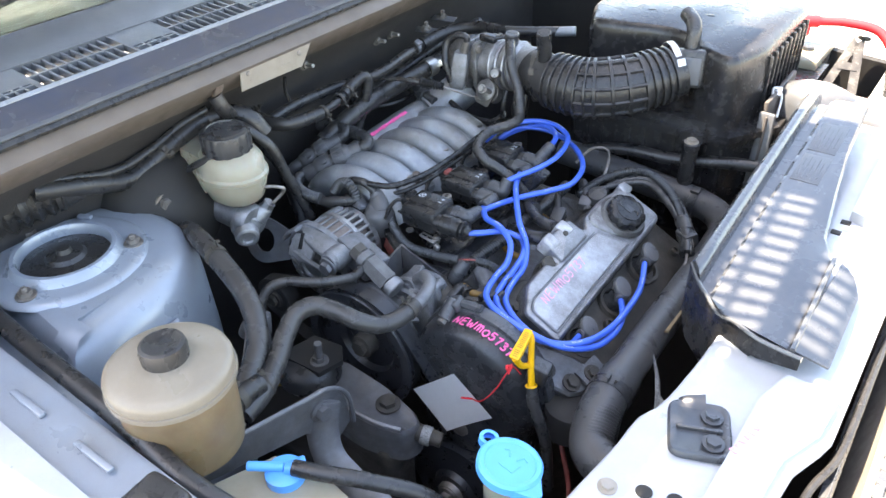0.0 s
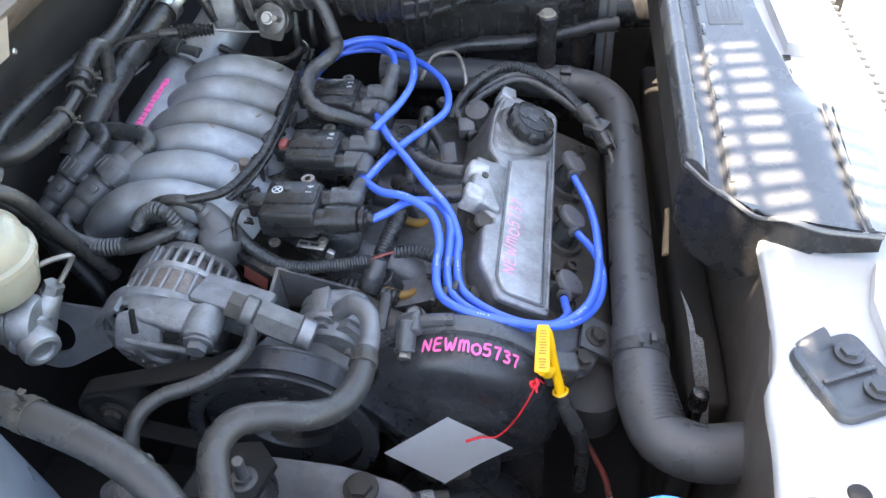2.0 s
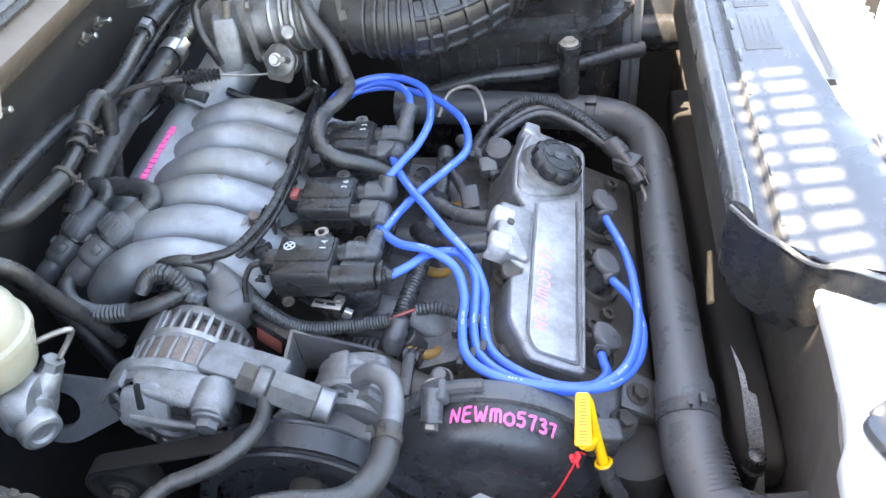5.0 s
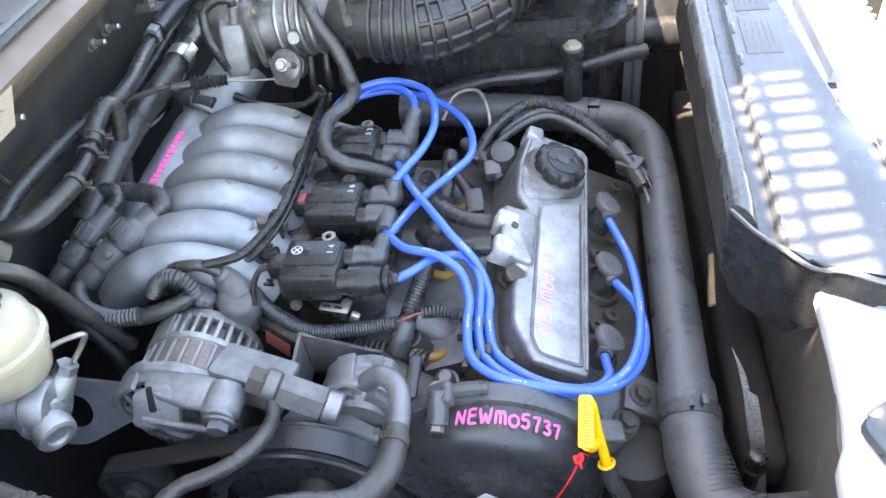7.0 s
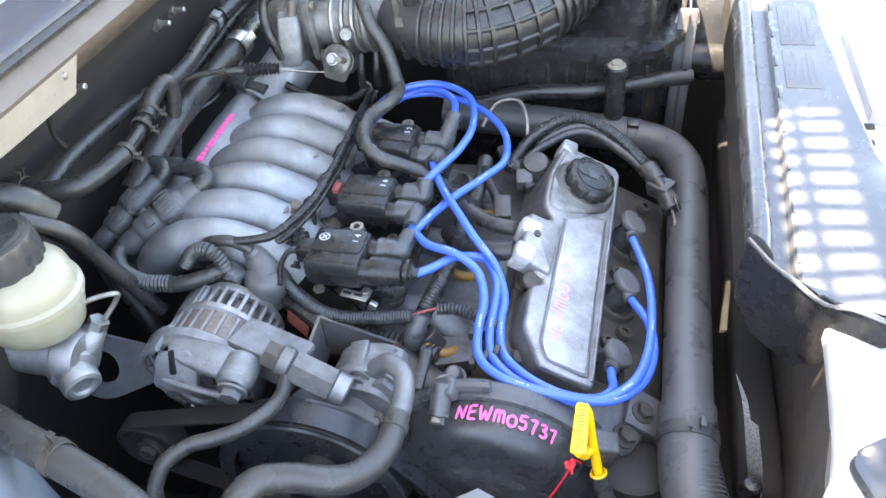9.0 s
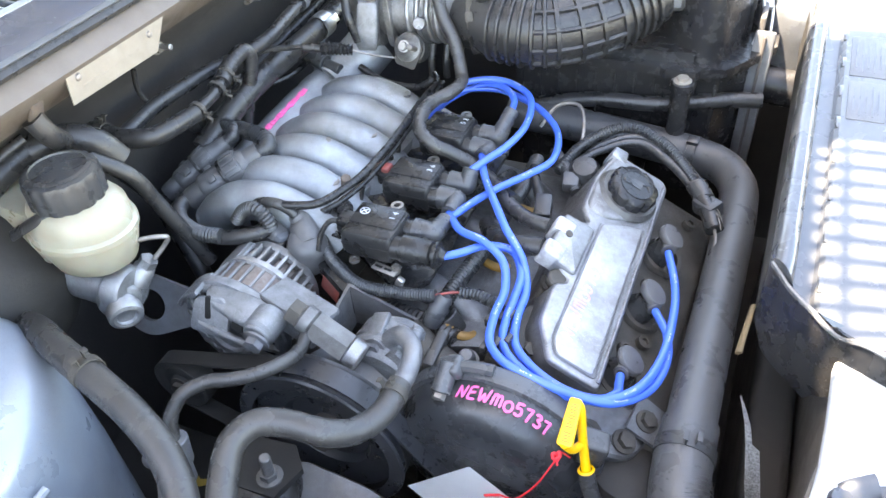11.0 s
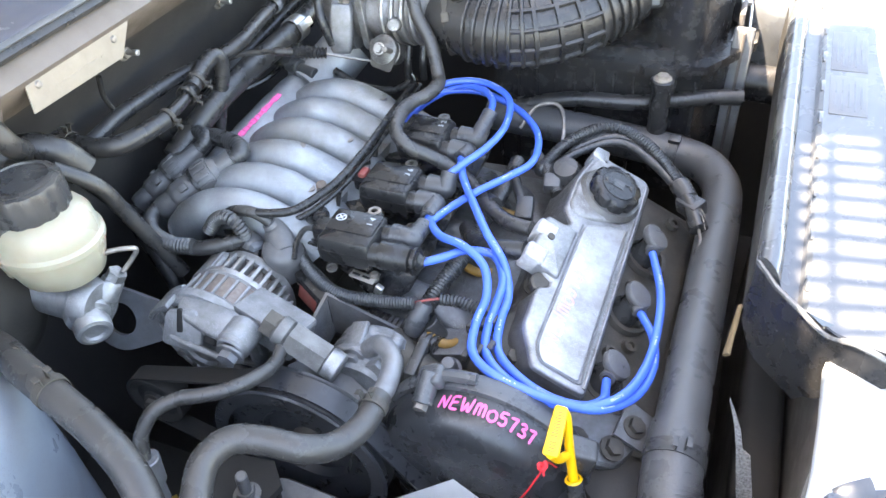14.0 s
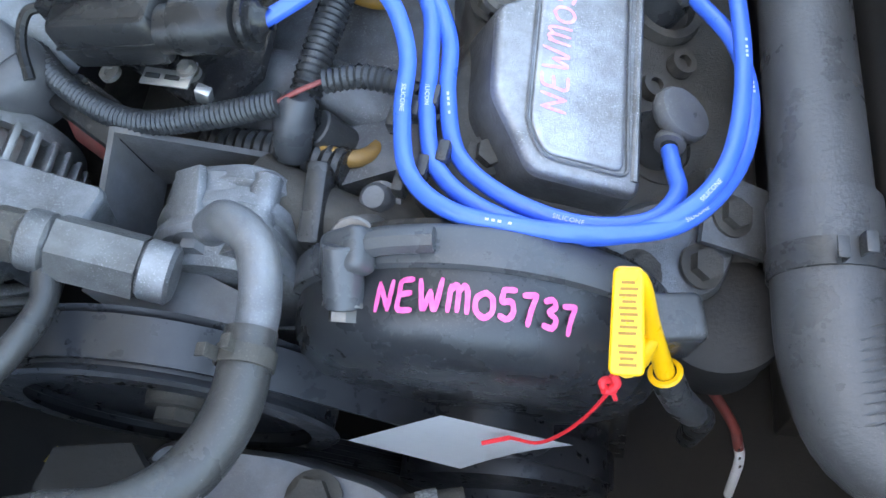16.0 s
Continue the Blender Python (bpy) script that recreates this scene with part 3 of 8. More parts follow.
dome = shell(d_form, 0.012, [(-0.006, 0.50), (-0.004, 0.80), (0, 0.895), (0.002, 0.915), (0.007, 0.930), (0.015, 0.941), (0.026, 0.949), (0.038, 0.953), (0.044, 0.9535)])
bmesh.ops.triangulate(dome, faces=[f for f in dome.faces if len(f.verts) > 8])
part("dome", warp(dome, tower_slope), M["paint"], tower)
part("seat", lathe([(0.101, 0.951), (0.098, 0.955), (0.094, 0.958), (0.088, 0.9592), (0.070, 0.9595), (0.067, 0.966), (0.063, 0.970), (0.058, 0.970), (0.056, 0.966), (0.055, 0.955), (0.0, 0.955)], TW, 56), M["paint"], tower, "raised round seat with a rolled rim")
part("strut_mount", lathe([(0.0, 0.972), (0.008, 0.972), (0.010, 0.966), (0.022, 0.965), (0.026, 0.960), (0.044, 0.9595), (0.050, 0.957), (0.0545, 0.9562)], TW, 40), M["rubber"], tower, "dark rubber strut top in the tower's cup")
for ang in (54, 180, 296):
    c = Vector((TWX + 0.082 * math.cos(radians(ang)), TWY + 0.082 * math.sin(radians(ang)), 0.9592))
    part("stud_nut", joined(hexbolt(Matrix.Translation(c), 0.0085, 0.008), rod(c, c + Vector((0, 0, 0.013)), 0.004)), M["steel"], tower)
part("seam", tube([(-0.629, 0.40, 0.905), (-0.628, 0.34, 0.900), (-0.627, 0.28, 0.872)], 0.004, 8), M["paint"], tower, "pressed seam in the tower's side")
part("seam_clip", box((0.020, 0.009, 0.007), pose(-0.850, 0.432, 0.960, 0, 4, 30), 0.002), M["paint"], tower)
part("apron", bevelled(strip([(-0.95, 0.6), (-0.95, 0.905), (-0.62, 0.905), (-0.585, 0.885), (-0.54, 0.80), (-0.50, 0.6)], 0.228, 0.262), 0.012, 3), M["paint"], tower)

# wing flange beside the camera
wing = thing("wing", (-0.4, 0.15, 0.93), "pale painted front wing with a slotted inner flange", "car wing", kind="structure")
part("flange", bevelled(strip([(0.10, 0.905), (0.10, 0.913), (-0.36, 0.958), (-0.90, 0.975), (-0.90, 0.965), (-0.36, 0.948)], 0.165, 0.222), 0.003), M["paint"], wing)
part("gutter", bevelled(strip([(0.10, 0.86), (0.10, 0.91), (-0.36, 0.955), (-0.90, 0.97), (-0.90, 0.86)], 0.222, 0.226), 0.001), M["paint"], wing)
# The skin's whiter paint carries the glare of full sun.
part("skin", bevelled(strip([(0.14, 0.30), (0.14, 0.895), (-0.36, 0.965), (-0.95, 0.99), (-0.95, 0.3)], 0.02, 0.168), 0.03, 4), M["primer"], wing, "outer skin of the wing, whitened for full sun")
for x in (-0.80, -0.69, -0.58, -0.47):
    part("pressing", box((0.055, 0.007, 0.005), pose(x, 0.197, 0.966 + (x + 0.47) * -0.02, 0, 2, 0), 0.002), M["paint"], wing)
part("weatherstrip", tube([(-0.88, 0.262, 0.955), (-0.70, 0.250, 0.955), (-0.50, 0.243, 0.955), (-0.40, 0.236, 0.945), (-0.33, 0.25, 0.92), (-0.27, 0.262, 0.90)], 0.011, 10), M["rubber"], wing, "black rubber weatherstrip")
part("bump_stop", box((0.05, 0.045, 0.022), pose(-0.375, 0.195, 0.972, 0, 4, 4), 0.008, 3), M["rubber"], wing, "black rubber bump stop")

# front panel and radiator
front = thing("front_panel", (0.0, 0.8, 0.9), "white painted radiator support panel in full sun", "front panel", kind="structure")
PANEL_REAR = ((0.40, -0.115), (0.515, -0.100), (0.556, -0.099), (0.584, -0.086), (0.62, -0.081), (0.666, -0.077), (0.71, -0.075), (0.80, -0.070), (1.60, -0.066))
PANEL_FRONT = ((0.40, 0.02), (0.52, 0.044), (0.585, 0.050), (0.612, 0.062), (0.640, 0.070), (0.833, 0.072), (1.2, 0.075), (1.6, 0.03))


def between(table, u):
    """The value at u on a line through (place, value) pairs."""
    if u <= table[0][0]:
        return table[0][1]
    for (a, p), (b, q) in zip(table, table[1:]):
        if u <= b:
            return p + (q - p) * (u - a) / (b - a)
    return table[-1][1]


def panel_height(y):
    """The panel's top climbs below the radiator cover."""
    k = min(1.0, max(0.0, (y - 0.74) / 0.20))
    return 0.925 + 0.030 * k * k * (3 - 2 * k)


bm = bmesh.new()
prev = None
for k in range(61):
    y = 0.40 + 0.02 * k
    a, b, z = between(PANEL_REAR, y), between(PANEL_FRONT, y), panel_height(y)
    row = [bm.verts.new(q) for q in ((a, y, z - 0.014), (a, y, z - 0.003), (a + 0.003, y, z), (b - 0.003, y, z), (b, y, z - 0.003), (b, y, z - 0.014))]
    if prev:
        for n in range(6):
            bm.faces.new((prev[n], prev[(n + 1) % 6], row[(n + 1) % 6], row[n]))
    else:
        bm.faces.new(row[::-1])
    prev = row
bm.faces.new(prev)
part("top_plate", bm, M["primer"], front, auto=50)
# Rear and side walls are brown and darker than the white top plate.
part("rear_wall", strip([(-0.066, 0.35), (-0.066, 0.910), (-0.06, 0.910), (-0.06, 0.35)], 0.70, 1.60), M["shroud"], front, "brown rear face of the panel")
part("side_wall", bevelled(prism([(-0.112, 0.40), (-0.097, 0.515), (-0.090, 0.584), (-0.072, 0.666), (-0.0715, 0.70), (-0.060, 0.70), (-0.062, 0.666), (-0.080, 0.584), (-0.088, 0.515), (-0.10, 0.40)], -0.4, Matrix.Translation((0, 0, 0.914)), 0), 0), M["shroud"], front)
part("step", prism([(-0.008, 0.47), (-0.004, 0.64), (0.010, 0.685), (0.062, 0.685), (0.058, 0.63), (0.038, 0.58), (0.030, 0.47)], 0.012, Matrix.Translation((0.0, 0, 0.926)), 0.005, 3), M["primer"], front)
part("ridge", prism([(-0.02, 0.995), (0.035, 0.97), (0.035, 1.25), (-0.02, 1.25)], 0.014, Matrix.Translation((0.015, 0, 0.955)), 0.006, 3), M["primer"], front)
for y in (0.955, 0.985):
    part("clip_hole", box((0.012, 0.010, 0.003), pose(-0.012 + 0.005 * (y > 0.97), y, panel_height(y) + 0.0005), 0.001), M["black"], front, "small dark square hole")
for c in ((-0.055, 0.475), (-0.028, 0.482)):
    part("hole", lathe([(0, 0), (0.007, 0), (0.008, -0.001)], Matrix.Translation((c[0], c[1], 0.9275)), 16), M["black"], front, "dark round hole")
part("front_bolt", hexbolt(Matrix.Translation((-0.085, 0.462, 0.925)), 0.0065, 0.005), M["plate"], front)
for k in range(6):
    part("marker_bar", box((0.0075 - 0.002 * (k % 2), 0.0045, 0.0005), pose(-0.003 + 0.0018 * k, 0.556 + 0.0078 * k, 0.9385, 0, 0, -25 + 14 * (k % 3)), 0), M["pink_worn"], front, "pink marker stroke that cannot be read")

bumper = thing("bumper", (0.12, 0.8, 0.7), "grey plastic front bumper below the white panel", "bumper", kind="structure")
part("shell", bevelled(strip([(0.085, 0.3), (0.085, 0.80), (0.11, 0.862), (0.125, 0.868), (0.15, 0.85), (0.20, 0.74), (0.22, 0.5), (0.22, 0.3)], 0.02, 1.60), 0.01, 3), M["plate"], bumper)
part("inner_rail", bevelled(strip([(0.075, 0.70), (0.075, 0.885), (0.082, 0.89), (0.086, 0.885), (0.086, 0.70)], 0.30, 1.60), 0.002), M["shield"], bumper, "dark plastic rail")
part("seal", tube([(0.060, 0.50, 0.895), (0.066, 0.585, 0.898), (0.080, 0.65, 0.902), (0.082, 0.8, 0.905), (0.084, 1.0, 0.905)], 0.004, 8), M["rubber"], bumper)
grille_bars = part("grille_frame", bevelled(strip([(0.118, 0.866), (0.118, 0.872), (0.126, 0.872), (0.126, 0.866)], 0.50, 1.50), 0.001), M["shield"], bumper)
for k in range(46):
    part("grille_bar", box((0.030, 0.006, 0.006), pose(0.132, 0.52 + 0.02 * k, 0.868, 0, 12, 0), 0.0012), M["cowl_grey"], grille_bars)

latch = thing("latch_bracket", (-0.035, 0.57, 0.926), "dark steel bracket with two bolts on the white front panel", "bracket")
LB = basis((-0.036, 0.571, 0.927), (0.20, -0.5, 0.0), (0.5, 0.2, 0.0))
lplate = part("plate", shell([(-0.036, -0.034), (0.036, -0.034), (0.036, 0.026), (-0.036, 0.026)], 0.014, [(0, 0), (0, 0.004), (0.002, 0.0065), (0.006, 0.0065), (0.009, 0.0045)], LB), M["dark_steel"], latch)
part("swage", box((0.004, 0.044, 0.004), LB @ Matrix.Translation((0.001, -0.004, 0.006)), 0.0015), M["dark_steel"], lplate)
part("tongue", tube([(-0.045, 0.60, 0.930), (-0.058, 0.594, 0.929), (-0.066, 0.590, 0.926)], (0.014, 0.011), 10, flat=0.35), M["dark_steel"], latch)
for u in (-0.016, 0.018):
    part("bolt", hexbolt(LB @ Matrix.Translation((u, 0.008, 0.006)), 0.0075, 0.006), M["dark_steel"], lplate)

cover = thing("radiator_cover", (-0.08, 0.9, 0.95), "black plastic sight shield over the radiator with a rounded rear lip", "radiator cover")
NEAR = ((-0.160, 0.810), (-0.128, 0.767), (-0.085, 0.727), (-0.04, 0.706), (0.02, 0.701))
FRONT = ((0.70, -0.004), (0.87, -0.006), (0.90, -0.022), (1.0, -0.036), (1.12, -0.050), (1.26, -0.056))


def cover_form(c):
    """Bends the straight moulding to the cover's slanting near end and tapering front edge."""
    x = c.x if c.x > -0.126 else -0.126 + (c.x + 0.126) * 0.66
    y = between(NEAR, x) + (1.265 - between(NEAR, x)) * c.y
    if x > -0.09:
        k = (x + 0.09) / 0.08
        x = -0.09 + k * (between(FRONT, y) + 0.09)
    drop = max(0.0, (0.83 - y) / 0.13) ** 2 * (0.020 if x < -0.09 else 0.006)
    drop += max(0.0, (y - 1.20) / 0.065) ** 2 * 0.012
    return Vector((x + 0.009, y, c.z - drop + cover_climb(y)))


def cover_climb(y):
    """The cover climbs towards its far end."""
    return max(0.0, y - 0.76) * 0.10


COVER = [(-0.157, 0.945), (-0.1565, 0.955), (-0.154, 0.962), (-0.149, 0.9665), (-0.142, 0.969), (-0.135, 0.9685), (-0.129, 0.965), (-0.126, 0.960), (-0.1245, 0.948), (-0.110, 0.947), (-0.108, 0.957), (-0.104, 0.9605), (-0.09, 0.961), (-0.05, 0.961), (-0.016, 0.9605), (-0.012, 0.958), (-0.010, 0.950), (-0.014, 0.950), (-0.018, 0.956), (-0.104, 0.956), (-0.109, 0.942), (-0.126, 0.943), (-0.150, 0.943)]
# Top moulding is greyer than skirt and near wall, painting in its sky glare.
part("moulding", warp(strip(COVER, 0.0, 1.0, 28), cover_form), M["shield"], cover, auto=35)
part("rear_skirt", warp(strip([(-0.1572, 0.9455), (-0.1590, 0.895), (-0.1560, 0.895), (-0.1542, 0.9455)], 0.0, 1.0, 28), cover_form), M["black"], cover, "black skirt below the rear lip")
for k in range(9):
    u = (k + 0.5) / 9.2
    q = cover_form(Vector((-0.106, u, 0.957)))
    part("lip_stop", box((0.005, 0.020, 0.008), pose(q.x + 0.001, q.y, q.z, 5.7, 0, 0), 0.002), M["shield"], cover)
part("seal_strip", tube([(-0.1440, 0.764, 0.862), (-0.1425, 0.782, 0.866), (-0.1405, 0.800, 0.871), (-0.1390, 0.818, 0.876)], (0.0042, 0.0030), 12, flat=0.5), M["foam"], cover, "tan foam seal strip below the skirt")
bm = bmesh.new()
prev = None
for k in range(29):
    x = -0.157 + 0.0056 * k
    q = cover_form(Vector((x, 0.0, 0.9565)))
    deep = between(((-0.157, 0.070), (-0.14, 0.088), (-0.095, 0.086), (-0.070, 0.060), (-0.045, 0.022), (0.0, 0.014)), x)
    row = [bm.verts.new(p) for p in ((q.x, q.y - 0.003, q.z), (q.x, q.y - 0.0055, q.z - deep), (q.x, q.y - 0.0025, q.z - deep), (q.x, q.y, q.z))]
    if prev:
        for n in range(4):
            bm.faces.new((prev[n], prev[(n + 1) % 4], row[(n + 1) % 4], row[n]))
    else:
        bm.faces.new(row[::-1])
    prev = row
bm.faces.new(prev)
part("near_wall", bm, M["coil"], cover, "deep black near wall of the cover")
part("near_rim", tube([cover_form(Vector((x, 0.0, 0.958))) + Vector((0, -0.003, 0)) for x in (-0.155, -0.142, -0.128, -0.110, -0.09, -0.07, -0.045, -0.02, 0.0)], 0.0026, 8, 4), M["shield"], cover, "thin rolled near rim")
part("flap", prism([(0.0, 0.0), (0.003, 0.170), (0.022, 0.160), (0.036, 0.133), (0.041, 0.010)], 0.003, basis((0.003, 0.702, 0.955), (1, 0, -0.40), (0, 1, 0.085)), 0.001), M["shield"], cover, "folded front flap")
part("flap_edge", tube([(0.005, 0.702, 0.957), (0.004, 0.78, 0.963), (0.003, 0.87, 0.972)], 0.003, 8), M["shield"], cover)
for y0, y1 in ((1.005, 1.075), (1.085, 1.165)):
    lab = part("label", box((0.036, y1 - y0, 0.0008), pose(-0.072, (y0 + y1) / 2, 0.9613 + cover_climb((y0 + y1) / 2), 5.7), 0.0003), M["cowl_grey"], cover, "worn information label")
    for k in range(5):
        part("print_bar", box((0.0014, (y1 - y0) * (0.8 if k % 2 else 0.6), 0.0003), pose(-0.084 + 0.006 * k, (y0 + y1) / 2, 0.9619 + cover_climb((y0 + y1) / 2), 5.7), 0), M["shield"], lab)

# Added panels: the grey one stands for sunlit clutter, brown for the shaded gap.
guide = thing("gap_panels", (-0.165, 1.29, 0.80), "added panels standing for sunlit clutter and a shaded gap by the air box", "air guide")
part("panel", box((0.026, 0.008, 0.25), pose(-0.183, 1.235, 0.840, 0, 0, -6), 0.003), M["under"], guide)
part("side", box((0.008, 0.16, 0.26), pose(-0.190, 1.32, 0.850), 0.003), M["shroud"], guide)
part("rib", box((0.004, 0.006, 0.22), pose(-0.183, 1.229, 0.850), 0.0015), M["shroud"], guide)
core = thing("radiator", (-0.1, 0.95, 0.5), "dark finned radiator standing behind the front panel", "radiator")
part("core", box((0.03, 0.62, 0.34), pose(-0.092, 1.0, 0.52), 0.003), M["shroud"], core)
part("top_tank", box((0.045, 0.66, 0.05), pose(-0.092, 1.0, 0.72), 0.012, 3), M["black"], core)
part("side_bracket", prism([(0.034, -0.02), (0.050, -0.02), (0.0353, 0.101), (0.0319, 0.118), (0.0225, 0.158), (0.0152, 0.163), (0.0098, 0.183), (0.004, 0.196), (-0.0051, 0.2136), (0.0035, 0.188), (0.0094, 0.164), (0.0182, 0.1176), (0.0225, 0.100)], 0.004, basis((-0.132, 0.655, 0.665), (1, 0, 0.0), (0.0, 0.25, 1)), 0.0005), M["fin"], core, "crumpled bare alloy bracket")
part("filler_neck", joined(rod((-0.112, 0.650, 0.70), (-0.112, 0.650, 0.775), 0.0065), scalloped(0.0088, 0.772, 0.792, 14, 0.0009, Matrix.Translation((-0.112, 0.650, 0.0))), rod((-0.112, 0.650, 0.768), (-0.112, 0.650, 0.7725), 0.0098)), M["plastic"], core)
part("filler_foot", rod((-0.112, 0.65, 0.60), (-0.112, 0.65, 0.70), 0.012), M["black"], core)

# unseen raised bonnet, added to shade the bay
bonnet = thing("bonnet", (-0.9, 0.8, 1.3), "unseen bonnet added above the engine bay to shade it and dapple the sun", "bonnet", kind="structure")
HA, HB = Vector((-1.20, 0, 1.40)), Vector((-0.434, 0, 2.043))
HD = (HB - HA).normalized()
HN = Vector((-HD.z, 0, HD.x))


def bonnet_slab(a, b, y0, y1, th=0.02):
    p, q = HA + HD * a, HA + HD * b
    return bevelled(strip([(p.x, p.z), (q.x, q.z), ((q + HN * th).x, (q + HN * th).z), ((p + HN * th).x, (p + HN * th).z)], y0, y1), 0.003)


part("skin", bonnet_slab(0.0, 0.926, 0.02, 1.02), M["paint"], bonnet)
# Corners, edges, panels and bars are laid out to shape shade and sun dapples.
for a, y0, y1 in ((0.875, 1.0205, 1.06), (0.830, 1.0605, 1.20), (0.78, 1.2005, 1.35), (0.76, 1.3505, 1.72)):
    part("shade_corner", bonnet_slab(0.0, a, y0, y1), M["paint"], bonnet)
part("shade_edge", bonnet_slab(0.9265, 1.068, 0.806, 1.02, 0.012), M["paint"], bonnet)
part("shade_bar", bonnet_slab(0.998, 1.028, 0.02, 0.805, 0.012), M["paint"], bonnet)
part("shade_bar", bonnet_slab(0.951, 0.958, 0.02, 0.805, 0.008), M["paint"], bonnet)
part("shade_bar", bonnet_slab(1.064, 1.07, 0.02, 0.805, 0.008), M["paint"], bonnet)
part("shade_panel", bonnet_slab(0.966, 1.056, 0.285, 0.53, 0.014), M["paint"], bonnet)
part("shade_panel", bonnet_slab(0.9265, 0.950, 0.285, 0.53, 0.014), M["paint"], bonnet)
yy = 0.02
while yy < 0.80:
    part("dapple_bar", bonnet_slab(0.9245, 1.067, yy, yy + 0.011, 0.007), M["paint"], bonnet)
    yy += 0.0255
part("prop_rod", rod((-0.02, 1.60, 0.93), (-0.50, 1.60, 1.95), 0.005), M["steel"], bonnet)


# ---- engine ----
engine = thing("engine_block", (-0.45, 0.95, 0.7), "grimy grey cast engine block and cylinder heads", "engine")
part("block", box((0.42, 0.36, 0.34), pose(-0.47, 0.92, 0.57), 0.02, 3), M["iron"], engine)
part("cylinder_head", box((0.15, 0.37, 0.09), pose(-0.275, 0.87, 0.77, 0, 27, 0), 0.01, 3), M["iron"], engine, "oily cast front cylinder head")
part("valley_cover", box((0.22, 0.34, 0.03), pose(-0.46, 0.90, 0.80), 0.008, 3), M["iron"], engine)
part("inlet_casting", prism([(-0.42, 0.70), (-0.36, 0.72), (-0.36, 1.02), (-0.50, 1.02), (-0.52, 0.76)], 0.03, Matrix.Translation((0, 0, 0.805)), 0.008, 3), M["alu_dark"], engine, "dull grey lower inlet casting")
for y in (0.76, 0.87, 0.98):
    part("port", tube([(-0.47, y + 0.01, 0.84), (-0.42, y, 0.835), (-0.375, y - 0.005, 0.80)], 0.019, 12), M["alu_dark"], engine, "grey inlet port runner")
    part("injector", tube([(-0.432, y - 0.026, 0.842), (-0.424, y - 0.040, 0.842), (-0.408, y - 0.043, 0.838), (-0.398, y - 0.034, 0.832), (-0.402, y - 0.020, 0.826)], 0.0050, 10), M["amber"], engine, "amber plastic injector clip")
    part("injector_body", rod((-0.428, y - 0.03, 0.85), (-0.402, y - 0.028, 0.80), 0.011), M["plastic_d"], engine)
part("water_housing", lathe([(0, 0), (0.030, 0), (0.030, 0.03), (0.034, 0.034), (0.034, 0.045), (0.025, 0.05), (0, 0.05)], along((-0.215, 0.655, 0.735), (-0.215, 0.66, 0.80)), 28), M["black"], engine)

# valve cover in its own leaning frame: x along the bank, y across to the rear, z off the top
U, V = Vector((0.045, 0.995, 0.0895)).normalized(), Vector((-0.8856, -0.002, 0.4644))
VC = basis((-0.265, 0.706, 0.847), U, V)
vcov = thing("valve_cover", (-0.28, 0.85, 0.83), "cast aluminium valve cover, silver on top, darker and grimy below", "valve cover")
part("end_flange", shell([(-0.056, 0.025), (-0.060, -0.030), (-0.046, -0.070), (-0.018, -0.082), (0.012, -0.076), (0.0, -0.03), (-0.03, 0.02)], 0.010, [(0.001, 0), (0, 0.003), (0, 0.026), (0.003, 0.029)], VC @ Matrix.Translation((0, 0, -0.053))), M["alu_dark"], engine, "dull aluminium flange beside the belt cover")
for u, v in ((-0.044, -0.022), (-0.033, -0.057)):
    part("bolt", hexbolt(VC @ Matrix.Translation((u, v, -0.022)), 0.0085, 0.009), M["iron"], engine)
part("pipe_bracket", prism([(-0.022, -0.052), (-0.026, -0.115), (0.012, -0.115), (0.020, -0.056)], 0.004, VC @ Matrix.Translation((0, 0, -0.018)), 0.0015), M["alu_dark"], engine, "grey steel bracket holding the hose")
part("bolt", hexbolt(VC @ Matrix.Translation((-0.005, -0.069, -0.014)), 0.0080, 0.008), M["iron"], engine)
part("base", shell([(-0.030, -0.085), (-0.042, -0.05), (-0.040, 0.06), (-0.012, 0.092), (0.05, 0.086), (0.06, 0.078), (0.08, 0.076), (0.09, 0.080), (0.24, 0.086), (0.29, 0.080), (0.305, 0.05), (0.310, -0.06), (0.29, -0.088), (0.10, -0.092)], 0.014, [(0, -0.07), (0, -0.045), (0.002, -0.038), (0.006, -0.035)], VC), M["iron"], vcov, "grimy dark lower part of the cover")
V_FORM = [(-0.012, -0.010), (-0.012, 0.046), (0.006, 0.057), (0.024, 0.069), (0.072, 0.072), (0.079, 0.061), (0.088, 0.061), (0.092, 0.074), (0.162, 0.078), (0.170, 0.064), (0.186, 0.079), (0.238, 0.081), (0.291, 0.071), (0.291, 0.056), (0.293, 0.006), (0.285, -0.002)]
# The flanks take a darker aluminium than the top.
part("flank", shell(V_FORM, 0.006, [(-0.009, -0.056), (-0.005, -0.044), (-0.0035, -0.034), (-0.0012, -0.0085)], VC), M["alu_dull"], vcov, "darker dull flanks of the cover")
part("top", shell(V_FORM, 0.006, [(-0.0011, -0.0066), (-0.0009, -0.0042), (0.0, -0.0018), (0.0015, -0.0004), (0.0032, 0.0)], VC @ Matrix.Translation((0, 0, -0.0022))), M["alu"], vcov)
part("edge_ridge", tube([VC @ Vector(q) for q in ((-0.006, -0.0062, -0.0022), (0.08, -0.0038, -0.0022), (0.18, -0.0006, -0.0022), (0.282, 0.0028, -0.0022))], 0.0020, 8), M["alu"], vcov, "raised front edge")
